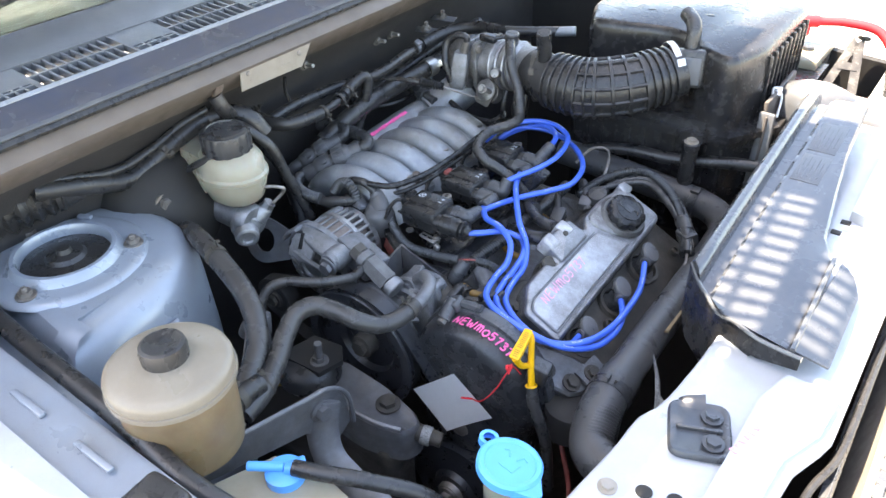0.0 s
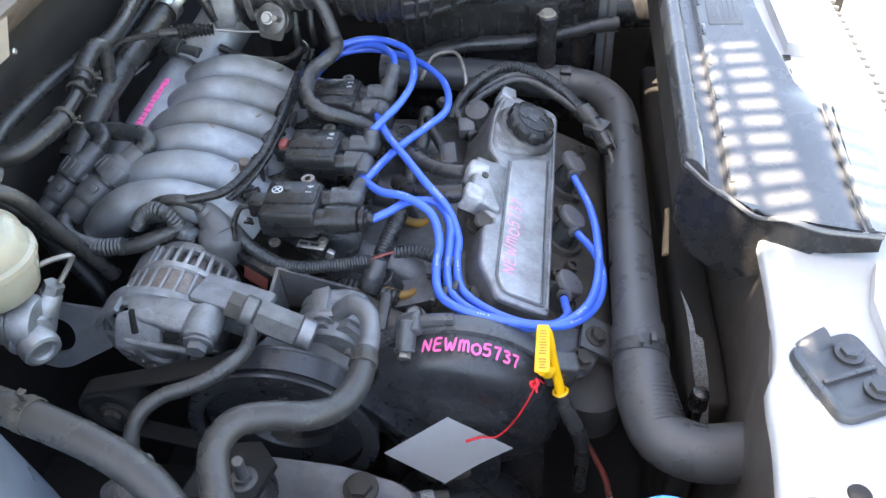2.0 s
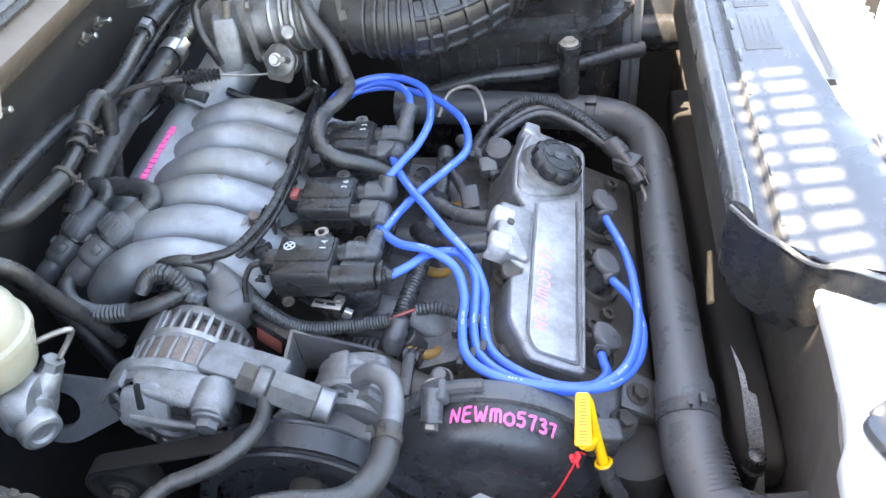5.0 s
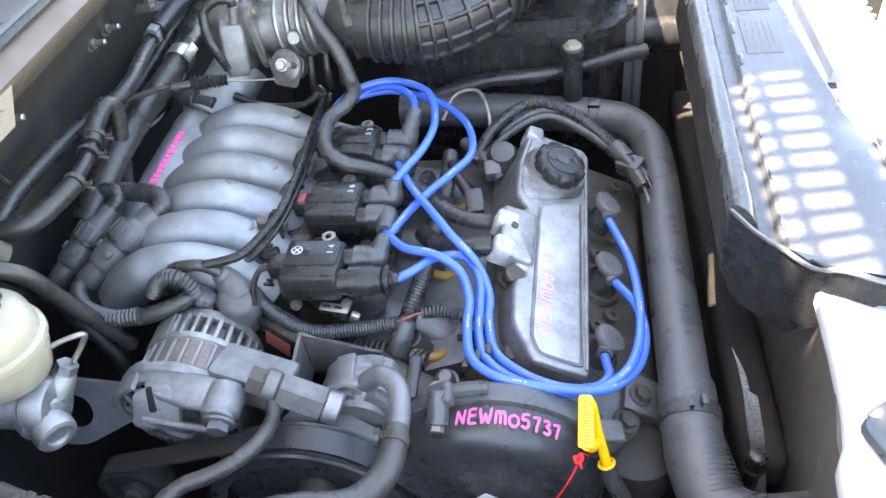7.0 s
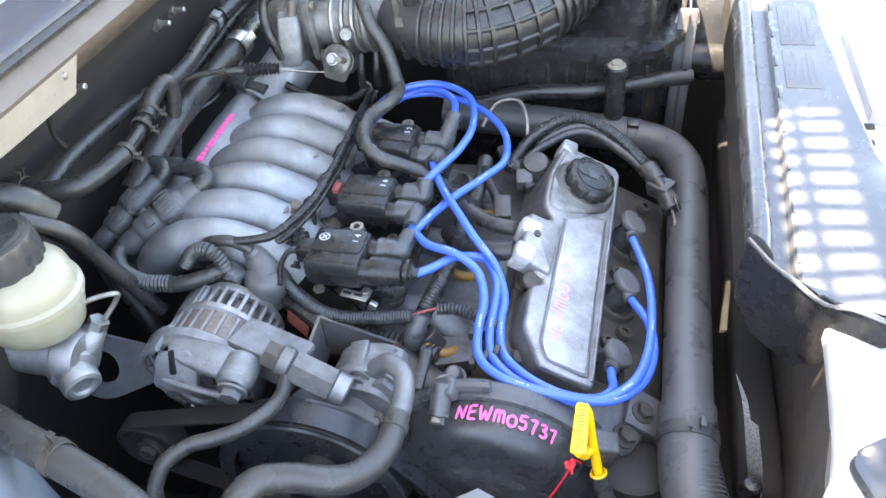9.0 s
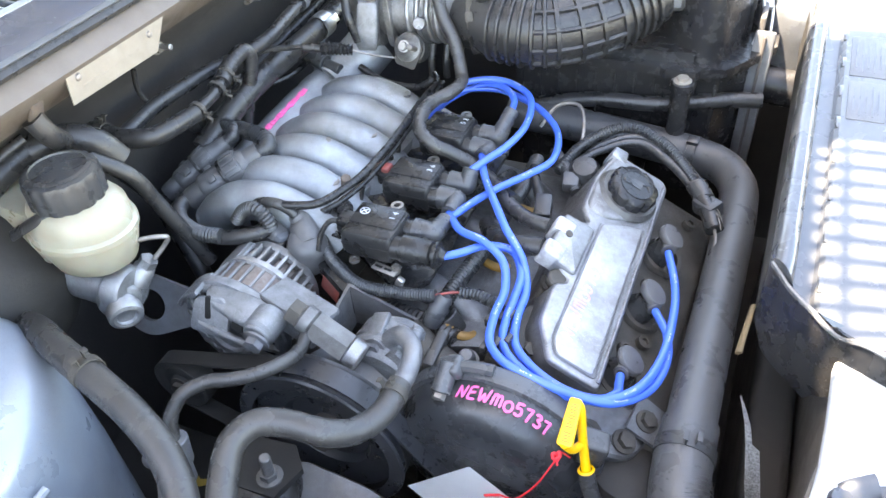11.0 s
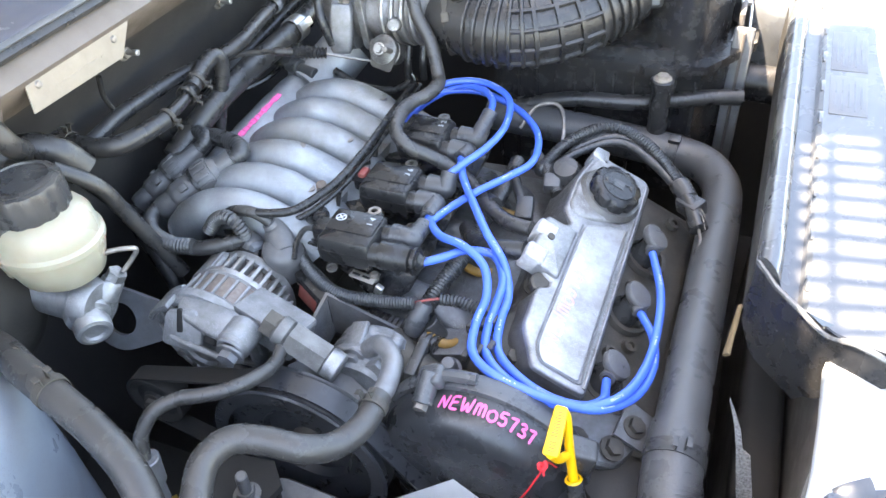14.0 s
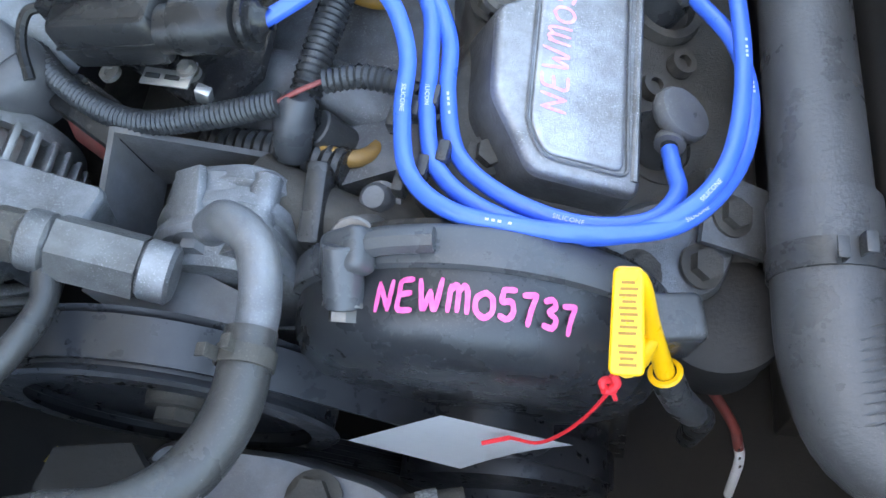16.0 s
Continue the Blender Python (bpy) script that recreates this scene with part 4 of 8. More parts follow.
vpanel = part("panel", shell([(-0.003, 0.000), (-0.003, 0.042), (0.012, 0.0505), (0.178, 0.0525), (0.194, 0.030), (0.204, 0.0075)], 0.006, [(0, 0), (0.0004, 0.0011), (0.0014, 0.0018), (0.003, 0.0020)], VC @ Matrix.Translation((0, 0, -0.0022))), M["alu_clean"], vcov, "smooth silver top panel with a raised border")
# A raised line in darker metal paints the shade of a groove.
part("border", tube([VC @ Vector((u, v, -0.0014)) for u, v in ((0.202, 0.0058), (0.10, 0.0025), (0.02, -0.0008), (0.003, -0.0018), (-0.003, -0.001), (-0.0048, 0.005), (-0.0048, 0.02), (-0.0048, 0.036), (-0.003, 0.0425), (0.004, 0.048), (0.011, 0.0512), (0.017, 0.0522), (0.05, 0.0528), (0.12, 0.0538), (0.176, 0.0542))], 0.0010, 6, 5), M["alu_dark"], vpanel, "fine dark line for the shade of a border groove")
part("filler_boss", shell([(0.186, 0.052), (0.1865, 0.077), (0.238, 0.0785), (0.282, 0.070), (0.284, 0.046), (0.272, 0.018), (0.2415, 0.008), (0.214, 0.014), (0.198, 0.032)], 0.014, [(-0.001, -0.003), (0.0, 0.0), (0.0015, 0.0022), (0.0045, 0.0035)], VC @ Matrix.Translation((0, 0, -0.0022))), M["alu_mid"], vcov, "grimy raised boss under the filler")
part("filler_ring", lathe([(0, 0), (0.037, 0), (0.0355, 0.002), (0.033, 0.0065), (0, 0.0065)], VC @ Matrix.Translation((0.236, 0.040, 0.000)), 36), M["alu_dull"], vcov, "sooty ring round the filler")
part("far_lug", shell([(0.275, 0.055), (0.280, 0.078), (0.297, 0.076), (0.299, 0.058)], 0.004, [(0, -0.02), (0, -0.002), (0.001, 0.001), (0.003, 0.002)], VC), M["alu"], vcov, "pale cast lug at the far corner")
brth = part("breather", shell([(-0.034, -0.020), (0.036, -0.020), (0.034, 0.018), (-0.028, 0.018)], 0.006, [(0.0, -0.014), (0, 0.004), (0.001, 0.007), (0.004, 0.009)], VC @ Matrix.Translation((0.124, 0.077, -0.004))), M["alu"], vcov, "pale chalky breather block")
for u in (0.104, 0.139):
    part("breather_stub", shell([(-0.010, -0.013), (0.010, -0.013), (0.010, 0.010), (-0.010, 0.010)], 0.004, [(0.0, -0.014), (0, 0.006), (0.001, 0.009), (0.003, 0.0105)], VC @ Matrix.Translation((u, 0.090, -0.004))), M["alu_pale"], brth)
part("breather_screw", lathe([(0, 0), (0.004, 0), (0.004, 0.002), (0, 0.002)], VC @ Matrix.Translation((0.131, 0.082, 0.0048)), 12), M["iron"], brth)
part("plug_disc", lathe([(0, 0), (0.011, 0), (0.011, 0.004), (0.009, 0.006), (0, 0.006)], VC @ Matrix.Translation((0.083, 0.070, -0.012)), 20), M["iron"], vcov)
for c in ((0.004, 0.060), (0.092, 0.070), (-0.03, -0.03)):
    part("bolt", hexbolt(VC @ Matrix.Translation((c[0], c[1], -0.034)), 0.0075, 0.008), M["iron"], vcov)
for u, v in ((0.09, -0.047), (0.198, -0.047), (0.285, -0.052), (0.070, -0.030), (0.165, -0.030)):
    part("stud_boss", lathe([(0, 0), (0.008, 0), (0.0075, 0.007), (0.004, 0.007), (0.004, 0.003), (0, 0.003)], VC @ Matrix.Translation((u, v, -0.034)), 18), M["iron"], vcov)
for u in (0.035, 0.127, 0.214):
    part("plug_well", lathe([(0.026, 0), (0.024, 0.006), (0.019, 0.006), (0.018, -0.004), (0, -0.004)], VC @ Matrix.Translation((u, -0.034, -0.034)), 28), M["iron"], vcov)
mark = handwriting("NEWM05737", 0.104, 0.0140, 0.065)
part("writing", warp(mark, lambda c: VC @ Vector((0.071 + c.x, 0.040 + c.y, 0.0001 + c.z))), M["pink_worn"], vpanel, "worn pink handwritten stock number", smooth=False)

cap = thing("oil_filler_cap", VC @ Vector((0.235, 0.040, 0.006)), "black scalloped oil filler cap with an oil can symbol", "oil cap")
CP = VC @ Matrix.Translation((0.235, 0.040, 0.006))
bm = bmesh.new()
ringlo, ringhi, ringtop = [], [], []
for i in range(64):
    a = math.tau * i / 64
    r = 0.0290 - 0.0028 * max(0.0, math.cos(a * 8)) ** 2
    ringlo.append(bm.verts.new((r * math.cos(a), r * math.sin(a), 0)))
    ringhi.append(bm.verts.new((r * math.cos(a), r * math.sin(a), 0.012)))
    ringtop.append(bm.verts.new(((r - 0.004) * math.cos(a), (r - 0.003) * math.sin(a), 0.0150)))
for i in range(64):
    j = (i + 1) % 64
    bm.faces.new((ringlo[i], ringlo[j], ringhi[j], ringhi[i]))
    bm.faces.new((ringhi[i], ringhi[j], ringtop[j], ringtop[i]))
bm.faces.new(ringtop)
bm.transform(CP)
cgrip = part("grip", bm, M["coil"], cap, auto=50)
part("disc", lathe([(0.0205, 0.0148), (0.020, 0.0164), (0.0190, 0.0164), (0.0185, 0.0154), (0, 0.0154)], CP, 40), M["coil"], cgrip)
can = joined(prism([(-0.008, -0.006), (0.006, -0.006), (0.008, 0.004), (-0.004, 0.006)], 0.0008, CP @ pose(0, 0, 0.0154, 0, 0, 100), 0.0003),
             tube([CP @ Vector(q) for q in ((-0.003, 0.006, 0.0158), (-0.005, 0.013, 0.0158), (-0.001, 0.017, 0.0158))], 0.0012, 6),
             tube([CP @ Vector(q) for q in ((0.004, -0.006, 0.0158), (0.006, -0.012, 0.0158), (0.001, -0.015, 0.0158))], 0.0012, 6))
part("symbol", can, M["plastic_d"], cgrip, "raised oil can symbol")

# ---- intake manifold ----
man = thing("intake_manifold", (-0.69, 0.9, 0.88), "dusty grey cast aluminium intake manifold with six curved runners", "intake manifold")
part("plenum", tube([(-0.738, 1.125, 0.888), (-0.750, 1.06, 0.884), (-0.754, 0.987, 0.880), (-0.763, 0.907, 0.868), (-0.768, 0.84, 0.858), (-0.765, 0.78, 0.848)], 0.033, 24, wobble=0.05), M["alu_old"], man)
part("plenum_neck", tube([(-0.742, 1.06, 0.890), (-0.726, 1.10, 0.905), (-0.705, 1.135, 0.93)], (0.036, 0.036), 24), M["alu_old"], man)
part("web", prism([(-0.765, 0.79), (-0.60, 0.80), (-0.585, 1.04), (-0.765, 1.06)], 0.044, Matrix.Translation((0, 0, 0.846)), 0.012, 3), M["alu_old"], man)
part("head_flange", prism([(-0.612, 0.775), (-0.588, 0.785), (-0.572, 1.05), (-0.60, 1.06)], 0.012, Matrix.Translation((0, 0, 0.872)), 0.004, 2), M["alu_old"], man, "flat grey outer flange")
for i in range(6):
    y = 0.762 + 0.0515 * i
    part("runner", tube([(-0.745, y + 0.007, 0.866), (-0.727, y + 0.009, 0.886), (-0.704, y + 0.011, 0.900), (-0.675, y + 0.014, 0.906), (-0.64, y + 0.018, 0.899), (-0.60, y + 0.021, 0.876), (-0.585, y + 0.022, 0.858)], (0.0235, 0.0240), 22, wobble=0.05), M["alu_old"], man)
part("end_flange", tube([(-0.752, 0.757, 0.870), (-0.742, 0.763, 0.876), (-0.722, 0.770, 0.882), (-0.69, 0.778, 0.882)], (0.0125, 0.0155), 16), M["alu_old"], man, "rounded near end of the manifold flange")
for c in ((-0.612, 0.935, 0.910), (-0.610, 0.833, 0.908), (-0.612, 1.038, 0.912), (-0.648, 0.886, 0.925)):
    part("screw", lathe([(0, 0), (0.007, 0), (0.007, 0.004), (0, 0.005)], Matrix.Translation((c[0], c[1], c[2] - 0.004)), 14), M["steel"], man)
part("stub_bolt", rod((-0.598, 0.838, 0.895), (-0.592, 0.832, 0.918), 0.006), M["rust"], man)
PLENUM = ((0.84, -0.768, 0.858), (0.907, -0.763, 0.868), (0.987, -0.754, 0.880), (1.06, -0.750, 0.884))
for k in range(14):
    y = 0.896 + 0.0080 * k
    px9, pz9 = between([(q[0], q[1]) for q in PLENUM], y), between([(q[0], q[2]) for q in PLENUM], y)
    part("marker_bar", box((0.0085 - 0.0015 * (k % 3), 0.0072 + 0.0008 * (k % 2), 0.0016), pose(px9 + 0.0055, y, pz9 + 0.0338, 7, 9, -5 + 9 * (k % 2)), 0.0004), M["pink"], man, "pink marker stroke that cannot be read")

part("vacuum_stub", joined(rod((-0.79, 1.075, 0.93), (-0.745, 1.06, 0.925), 0.012), rod((-0.745, 1.06, 0.925), (-0.72, 1.055, 0.922), 0.008)), M["plastic_d"], man)

# ---- throttle body and air intake ----
thr = thing("throttle_body", (-0.62, 1.12, 0.98), "grimy cast aluminium throttle body with a ribbed collar", "throttle body")
TA, TB = Vector((-0.715, 1.125, 0.985)), Vector((-0.53, 1.118, 1.002))
TM = along(TA, TB)
part("bore", lathe([(0, 0), (0.034, 0), (0.036, 0.004), (0.036, 0.09), (0.041, 0.094), (0.041, 0.099), (0.037, 0.103), (0.037, 0.111), (0.041, 0.115), (0.041, 0.120), (0.037, 0.124), (0.037, 0.132), (0.041, 0.136), (0.041, 0.141), (0.037, 0.145), (0.037, 0.17), (0, 0.17)], TM, 36), M["alu_mid"], thr)
for z in (0.096, 0.110, 0.124, 0.138):
    part("collar_ring", lathe([(0.036, -0.0035), (0.0425, -0.0028), (0.0440, 0.0), (0.0425, 0.0028), (0.036, 0.0035)], TM @ Matrix.Translation((0, 0, z)), 36), M["alu_clean"], thr, "bright turned ring")
for z in (0.042, 0.066):
    part("flange", shell([(-0.042, -0.042), (0.042, -0.042), (0.042, 0.042), (-0.042, 0.042)], 0.016, [(0.001, -0.005), (0, -0.004), (0, 0.004), (0.001, 0.005)], TM @ Matrix.Translation((0, 0, z))), M["alu_mid"], thr)
for sx, sy in ((-0.034, -0.034), (-0.034, 0.034), (0.034, -0.034), (0.034, 0.034)):
    part("flange_bolt", hexbolt(TM @ Matrix.Translation((sx, sy, 0.071)), 0.006, 0.007), M["steel"], thr)
idlev = part("idle_valve", shell([(-0.016, -0.018), (0.016, -0.018), (0.016, 0.018), (-0.016, 0.018)], 0.008, [(0.004, -0.042), (0.001, -0.036), (0, -0.02), (0.001, 0.016), (0.004, 0.022)], pose(-0.682, 1.085, 0.992, -8, 6, 20)), M["alu_alt"], thr, "pale cast idle valve housing")
part("idle_stub", rod((-0.676, 1.086, 1.010), (-0.670, 1.088, 1.036), 0.0065, 14, 0.001), M["steel"], idlev)
part("idle_hose", tube([(-0.671, 1.088, 1.030), (-0.672, 1.087, 1.043), (-0.688, 1.084, 1.044), (-0.704, 1.079, 1.034), (-0.705, 1.070, 1.014), (-0.698, 1.062, 0.995), (-0.690, 1.064, 0.965)], 0.0062, 12), M["rubber"], idlev, "small black hose looping off the valve")
lcov = part("lever_cover", lathe([(0, 0.0), (0.006, 0.0), (0.007, -0.004), (0.011, -0.006), (0.014, -0.010), (0.019, -0.012), (0.021, -0.018), (0.017, -0.022), (0.017, -0.05), (0, -0.05)], along((-0.617, 1.054, 0.972), (-0.619, 1.004, 1.002)), 28), M["alu_mid"], thr, "dark round return spring housing")
turns = [(-0.617 + 0.0185 * math.cos(k * 0.7), 1.066 + 0.00040 * k + 0.0185 * 0.5 * math.sin(k * 0.7), 0.964 - 0.00024 * k + 0.0185 * 0.86 * math.sin(k * 0.7)) for k in range(36)]
part("return_spring", tube(turns, 0.0012, 6, 3), M["steel"], lcov, "coiled steel return spring")
part("nut", hexbolt(along((-0.617, 1.056, 0.971), (-0.619, 1.02, 0.992)), 0.0055, 0.006), M["zinc"], lcov)
part("throttle_lever", shell([(-0.020, -0.020), (-0.022, 0.006), (0.0, 0.020), (0.018, 0.004), (0.010, -0.026)], 0.006, [(0, 0), (0, 0.003)], along((-0.612, 1.066, 0.962), (-0.614, 1.016, 0.992))), M["iron"], lcov)
part("lever_pin", rod((-0.604, 1.062, 0.966), (-0.605, 1.046, 0.976), 0.004), M["steel"], lcov)
part("stub", rod((-0.604, 1.092, 0.990), (-0.596, 1.062, 1.002), 0.0085, 14, 0.0015), M["alu_mid"], thr)
for q in ((-0.60, 1.10, 0.905), (-0.58, 1.105, 0.908), (-0.56, 1.105, 0.912)):
    part("vacuum_pipe", tube([q, (q[0] + 0.003, q[1] - 0.006, q[2] + 0.025), (q[0] + 0.003, q[1] + 0.004, q[2] + 0.05)], 0.005, 10), M["rubber"], thr)
part("hose_stub", joined(rod((-0.596, 1.118, 1.026), (-0.588, 1.102, 1.052), 0.0115, 16, 0.002), rod((-0.588, 1.103, 1.048), (-0.587, 1.101, 1.062), 0.0125, 16, 0.002)), M["plastic_d"], thr, "dark hose stub on the collar")
part("sensor_plug", joined(box((0.032, 0.018, 0.013), pose(-0.640, 1.112, 1.040, 0, 5, 5), 0.004, 3), tube([(-0.625, 1.112, 1.042), (-0.61, 1.118, 1.046), (-0.595, 1.13, 1.045)], 0.004, 8)), M["plastic"], thr)

tc9 = thing("throttle_cable", (-0.70, 1.0, 0.97), "black throttle cable with a ribbed rubber boot", "cable")
part("sheath", tube([(-0.80, 0.962, 0.972), (-0.79, 0.973, 0.978), (-0.766, 0.986, 0.981), (-0.741, 0.996, 0.981), (-0.714, 1.006, 0.979)], 0.0038, 8), M["rubber"], tc9)
part("ferrule", rod((-0.735, 0.998, 0.981), (-0.712, 1.006, 0.979), 0.006), M["plastic"], tc9)
part("boot", tube([(-0.712, 1.006, 0.979), (-0.695, 1.014, 0.977), (-0.675, 1.022, 0.974)], (0.0105, 0.0075), 16, rings=0.005, depth=0.0025), M["plastic"], tc9, "ribbed black boot")
part("inner_wire", tube([(-0.677, 1.021, 0.974), (-0.655, 1.035, 0.964), (-0.632, 1.056, 0.952)], 0.0015, 6), M["steel"], tc9, "bare steel wire")

duct = thing("intake_duct", (-0.43, 1.14, 1.0), "black ribbed rubber intake duct between air box and throttle", "intake duct")
DP = [(-0.545, 1.112, 0.998), (-0.505, 1.098, 0.998), (-0.44, 1.102, 0.996), (-0.38, 1.138, 1.004), (-0.325, 1.195, 1.020)]
dpath = resample(spline(DP, 20), 0.006)
DN = len(dpath) - 1


def duct_radius(s):
    """The duct's radius at a share s of its length: swollen in the middle."""
    return 0.0405 + 0.0050 * math.sin(math.pi * min(1.0, max(0.0, (s - 0.12) / 0.8))) ** 0.8


def duct_axis(i):
    return (dpath[min(i + 1, DN)] - dpath[max(i - 1, 0)]).normalized()


bm = bmesh.new()
prev = None
for i, p in enumerate(dpath):
    t = duct_axis(i)
    side = Vector((t.y, -t.x, 0)).normalized()
    up = side.cross(t)
    ring = [bm.verts.new(p + (side * math.cos(math.tau * k / 36) + up * math.sin(math.tau * k / 36)) * duct_radius(i / DN)) for k in range(36)]
    if prev:
        for k in range(36):
            bm.faces.new((prev[k], prev[(k + 1) % 36], ring[(k + 1) % 36], ring[k]))
    prev = ring
part("hose", bm, M["rubber"], duct)
for i in range(2, DN - 1):
    s, r = i / DN, duct_radius(i / DN)
    if (0.18 < s < 0.42 or 0.74 < s < 0.91) and i % 2 == 0:
        part("rib", lathe([(r - 0.001, -0.0035), (r + 0.0045, -0.0020), (r + 0.0052, 0.0), (r + 0.0045, 0.0020), (r - 0.001, 0.0035)], along(dpath[i], dpath[i] + duct_axis(i)), 36), M["rubber"], duct)
    elif 0.42 <= s <= 0.74 and i % 4 == 0:
        part("rib", lathe([(r - 0.001, -0.0035), (r + 0.0042, -0.0024), (r + 0.0042, 0.0024), (r - 0.001, 0.0035)], along(dpath[i], dpath[i] + duct_axis(i)), 36), M["rubber"], duct)
for ang in range(-40, 230, 30):
    line = []
    for i in range(int(DN * 0.38), int(DN * 0.78), 2):
        t = duct_axis(i)
        side = Vector((t.y, -t.x, 0)).normalized()
        line.append(dpath[i] + (side * math.cos(radians(ang)) + side.cross(t) * math.sin(radians(ang))) * (duct_radius(i / DN) + 0.0012))
    part("long_rib", tube(line, 0.0034, 6, 2), M["rubber"], duct)
part("clamp", clamp_band((-0.337, 1.195, 1.021), (0.9, 0.85, 0.2), 0.0425, 0.011, (-0.3, -1, 0.2)), M["zinc"], duct, "bright steel hose clamp")
part("clamp", clamp_band((-0.537, 1.103, 0.996), (0.9, 0.3, 0.1), 0.042, 0.008, (0, -1, 0.5)), M["iron"], duct, "dull steel hose clamp")
part("spigot", rod((-0.515, 1.09, 1.03), (-0.512, 1.075, 1.085), 0.012), M["rubber"], duct)

air = thing("air_box", (-0.31, 1.3, 0.85), "black plastic air filter box with a ribbed lower half", "air box")
part("lower_box", prism([(-0.50, 1.165), (-0.225, 1.185), (-0.175, 1.26), (-0.175, 1.56), (-0.52, 1.56)], -0.20, Matrix.Translation((0, 0, 0.925)), 0.012, 3, 0.94), M["plastic"], air)
part("rim", prism([(-0.515, 1.155), (-0.30, 1.158), (-0.292, 1.15), (-0.255, 1.15), (-0.25, 1.162), (-0.218, 1.172), (-0.165, 1.255), (-0.165, 1.57), (-0.53, 1.57)], 0.012, Matrix.Translation((0, 0, 0.925)), 0.004, 2), M["plastic"], air)
part("lid", shell([(-0.51, 1.235), (-0.375, 1.265), (-0.325, 1.245), (-0.285, 1.195), (-0.238, 1.178), (-0.208, 1.262), (-0.208, 1.50), (-0.27, 1.55), (-0.52, 1.55), (-0.55, 1.33)], 0.024, [(-0.004, 0), (0.0, 0.095), (0.001, 0.110), (0.003, 0.117), (0.007, 0.1215), (0.011, 0.1235)], Matrix.Translation((0, 0, 0.937))), M["plastic"], air)
part("lid_ledge", prism([(-0.50, 1.170), (-0.30, 1.172), (-0.262, 1.178), (-0.26, 1.26), (-0.50, 1.26)], 0.014, Matrix.Translation((0, 0, 0.937)), 0.004, 2), M["plastic"], air)
for k in range(2):
    part("lid_mark", box((0.014, 0.005, 0.001), pose(-0.44 + 0.10 * k, 1.34 + 0.02 * k, 1.0608, 0, 0, 20), 0.0003), M["plastic"], air, "small moulded mark")
for i in range(9):
    part("rib", box((0.007, 0.007, 0.10), pose(-0.2055, 1.275 + 0.026 * i, 0.992, 0, 0, 0), 0.002), M["plastic"], air)
for i in range(11):
    x = -0.49 + 0.026 * i
    part("lower_rib", box((0.004, 0.008, 0.15), pose(x, 1.168 + 0.0015 * i, 0.835), 0.001), M["plastic"], air)
asens = part("sensor", box((0.06, 0.028, 0.06), pose(-0.318, 1.20, 1.025, -12, 0, 20), 0.005, 3), M["plastic_d"], air, "grey air flow sensor housing")
part("sensor_face", box((0.046, 0.004, 0.044), pose(-0.312, 1.186, 1.025, -12, 0, 20), 0.003), M["cowl_grey"], asens)
part("sensor_plug", tube([(-0.318, 1.215, 1.05), (-0.322, 1.225, 1.085), (-0.345, 1.25, 1.095)], 0.012, 10), M["plastic_d"], asens)
apost = part("post", joined(rod((-0.268, 1.140, 0.80), (-0.268, 1.140, 0.918), 0.013), rod((-0.268, 1.14, 0.918), (-0.268, 1.14, 0.930), 0.015)), M["plastic"], air)
part("screw", hexbolt(Matrix.Translation((-0.268, 1.14, 0.930)), 0.008, 0.006), M["plate"], apost, "brass-coloured screw")
part("snorkel", tube([(-0.17, 1.30, 0.86), (-0.11, 1.30, 0.86), (-0.05, 1.30, 0.88)], 0.03, 16), M["plastic"], air)

# ---- ignition ----
plate = thing("coil_bracket", (-0.52, 0.88, 0.86), "black steel plate that carries the ignition coils", "bracket")
part("plate", prism([(-0.605, 0.80), (-0.475, 0.722), (-0.455, 0.75), (-0.455, 1.02), (-0.575, 1.08), (-0.605, 1.06)], 0.006, Matrix.Translation((0, 0, 0.866)), 0.002), M["plastic"], plate)
rail_loom = thing("wiring_loom", (-0.598, 0.9, 0.89), "black corrugated loom along the coil bracket", "wiring loom")
part("sheath", tube([(-0.585, 1.03, 0.888), (-0.592, 0.98, 0.893), (-0.590, 0.93, 0.890), (-0.596, 0.885, 0.892), (-0.592, 0.84, 0.889), (-0.588, 0.80, 0.885), (-0.578, 0.77, 0.880)], 0.0068, 14, rings=0.0038, depth=0.0012), M["plastic"], rail_loom)
for y in (0.80, 0.905, 0.985):
    part("branch", tube([(-0.592, y, 0.893), (-0.580, y - 0.004, 0.902), (-0.568, y - 0.002, 0.906)], 0.0042, 8), M["plastic"], rail_loom)
    part("tape", rod((-0.5925, y - 0.012, 0.8905), (-0.5925, y + 0.012, 0.8905), 0.0076), M["plastic_d"], rail_loom)
part("edge_rail", box((0.02, 0.30, 0.014), pose(-0.595, 0.93, 0.876, 0, 0, 1), 0.004), M["iron"], plate)
part("clip_bracket", joined(box((0.030, 0.010, 0.0015), pose(-0.500, 0.7385, 0.8845, 4, 0, -10), 0.0005), box((0.010, 0.014, 0.0015), pose(-0.490, 0.7415, 0.8842, 4, 0, -10), 0.0005), box((0.008, 0.006, 0.012), pose(-0.480, 0.732, 0.878, 0, 24, -12), 0.0008)), M["zinc"], plate, "bright bent steel clip")
# Thin dark pads paint the shade of the clip's slots.
for dx in (-0.008, 0.004):
    part("clip_slot", box((0.009, 0.0028, 0.0006), pose(-0.500 + dx, 0.7385 - dx * 0.17, 0.8856, 4, 0, -10), 0.0002), M["hollow_shade"], plate, "dark pad standing for a shaded slot in the clip")
part("clip_screw", hexbolt(pose(-0.489, 0.743, 0.885), 0.004, 0.004), M["steel"], plate)
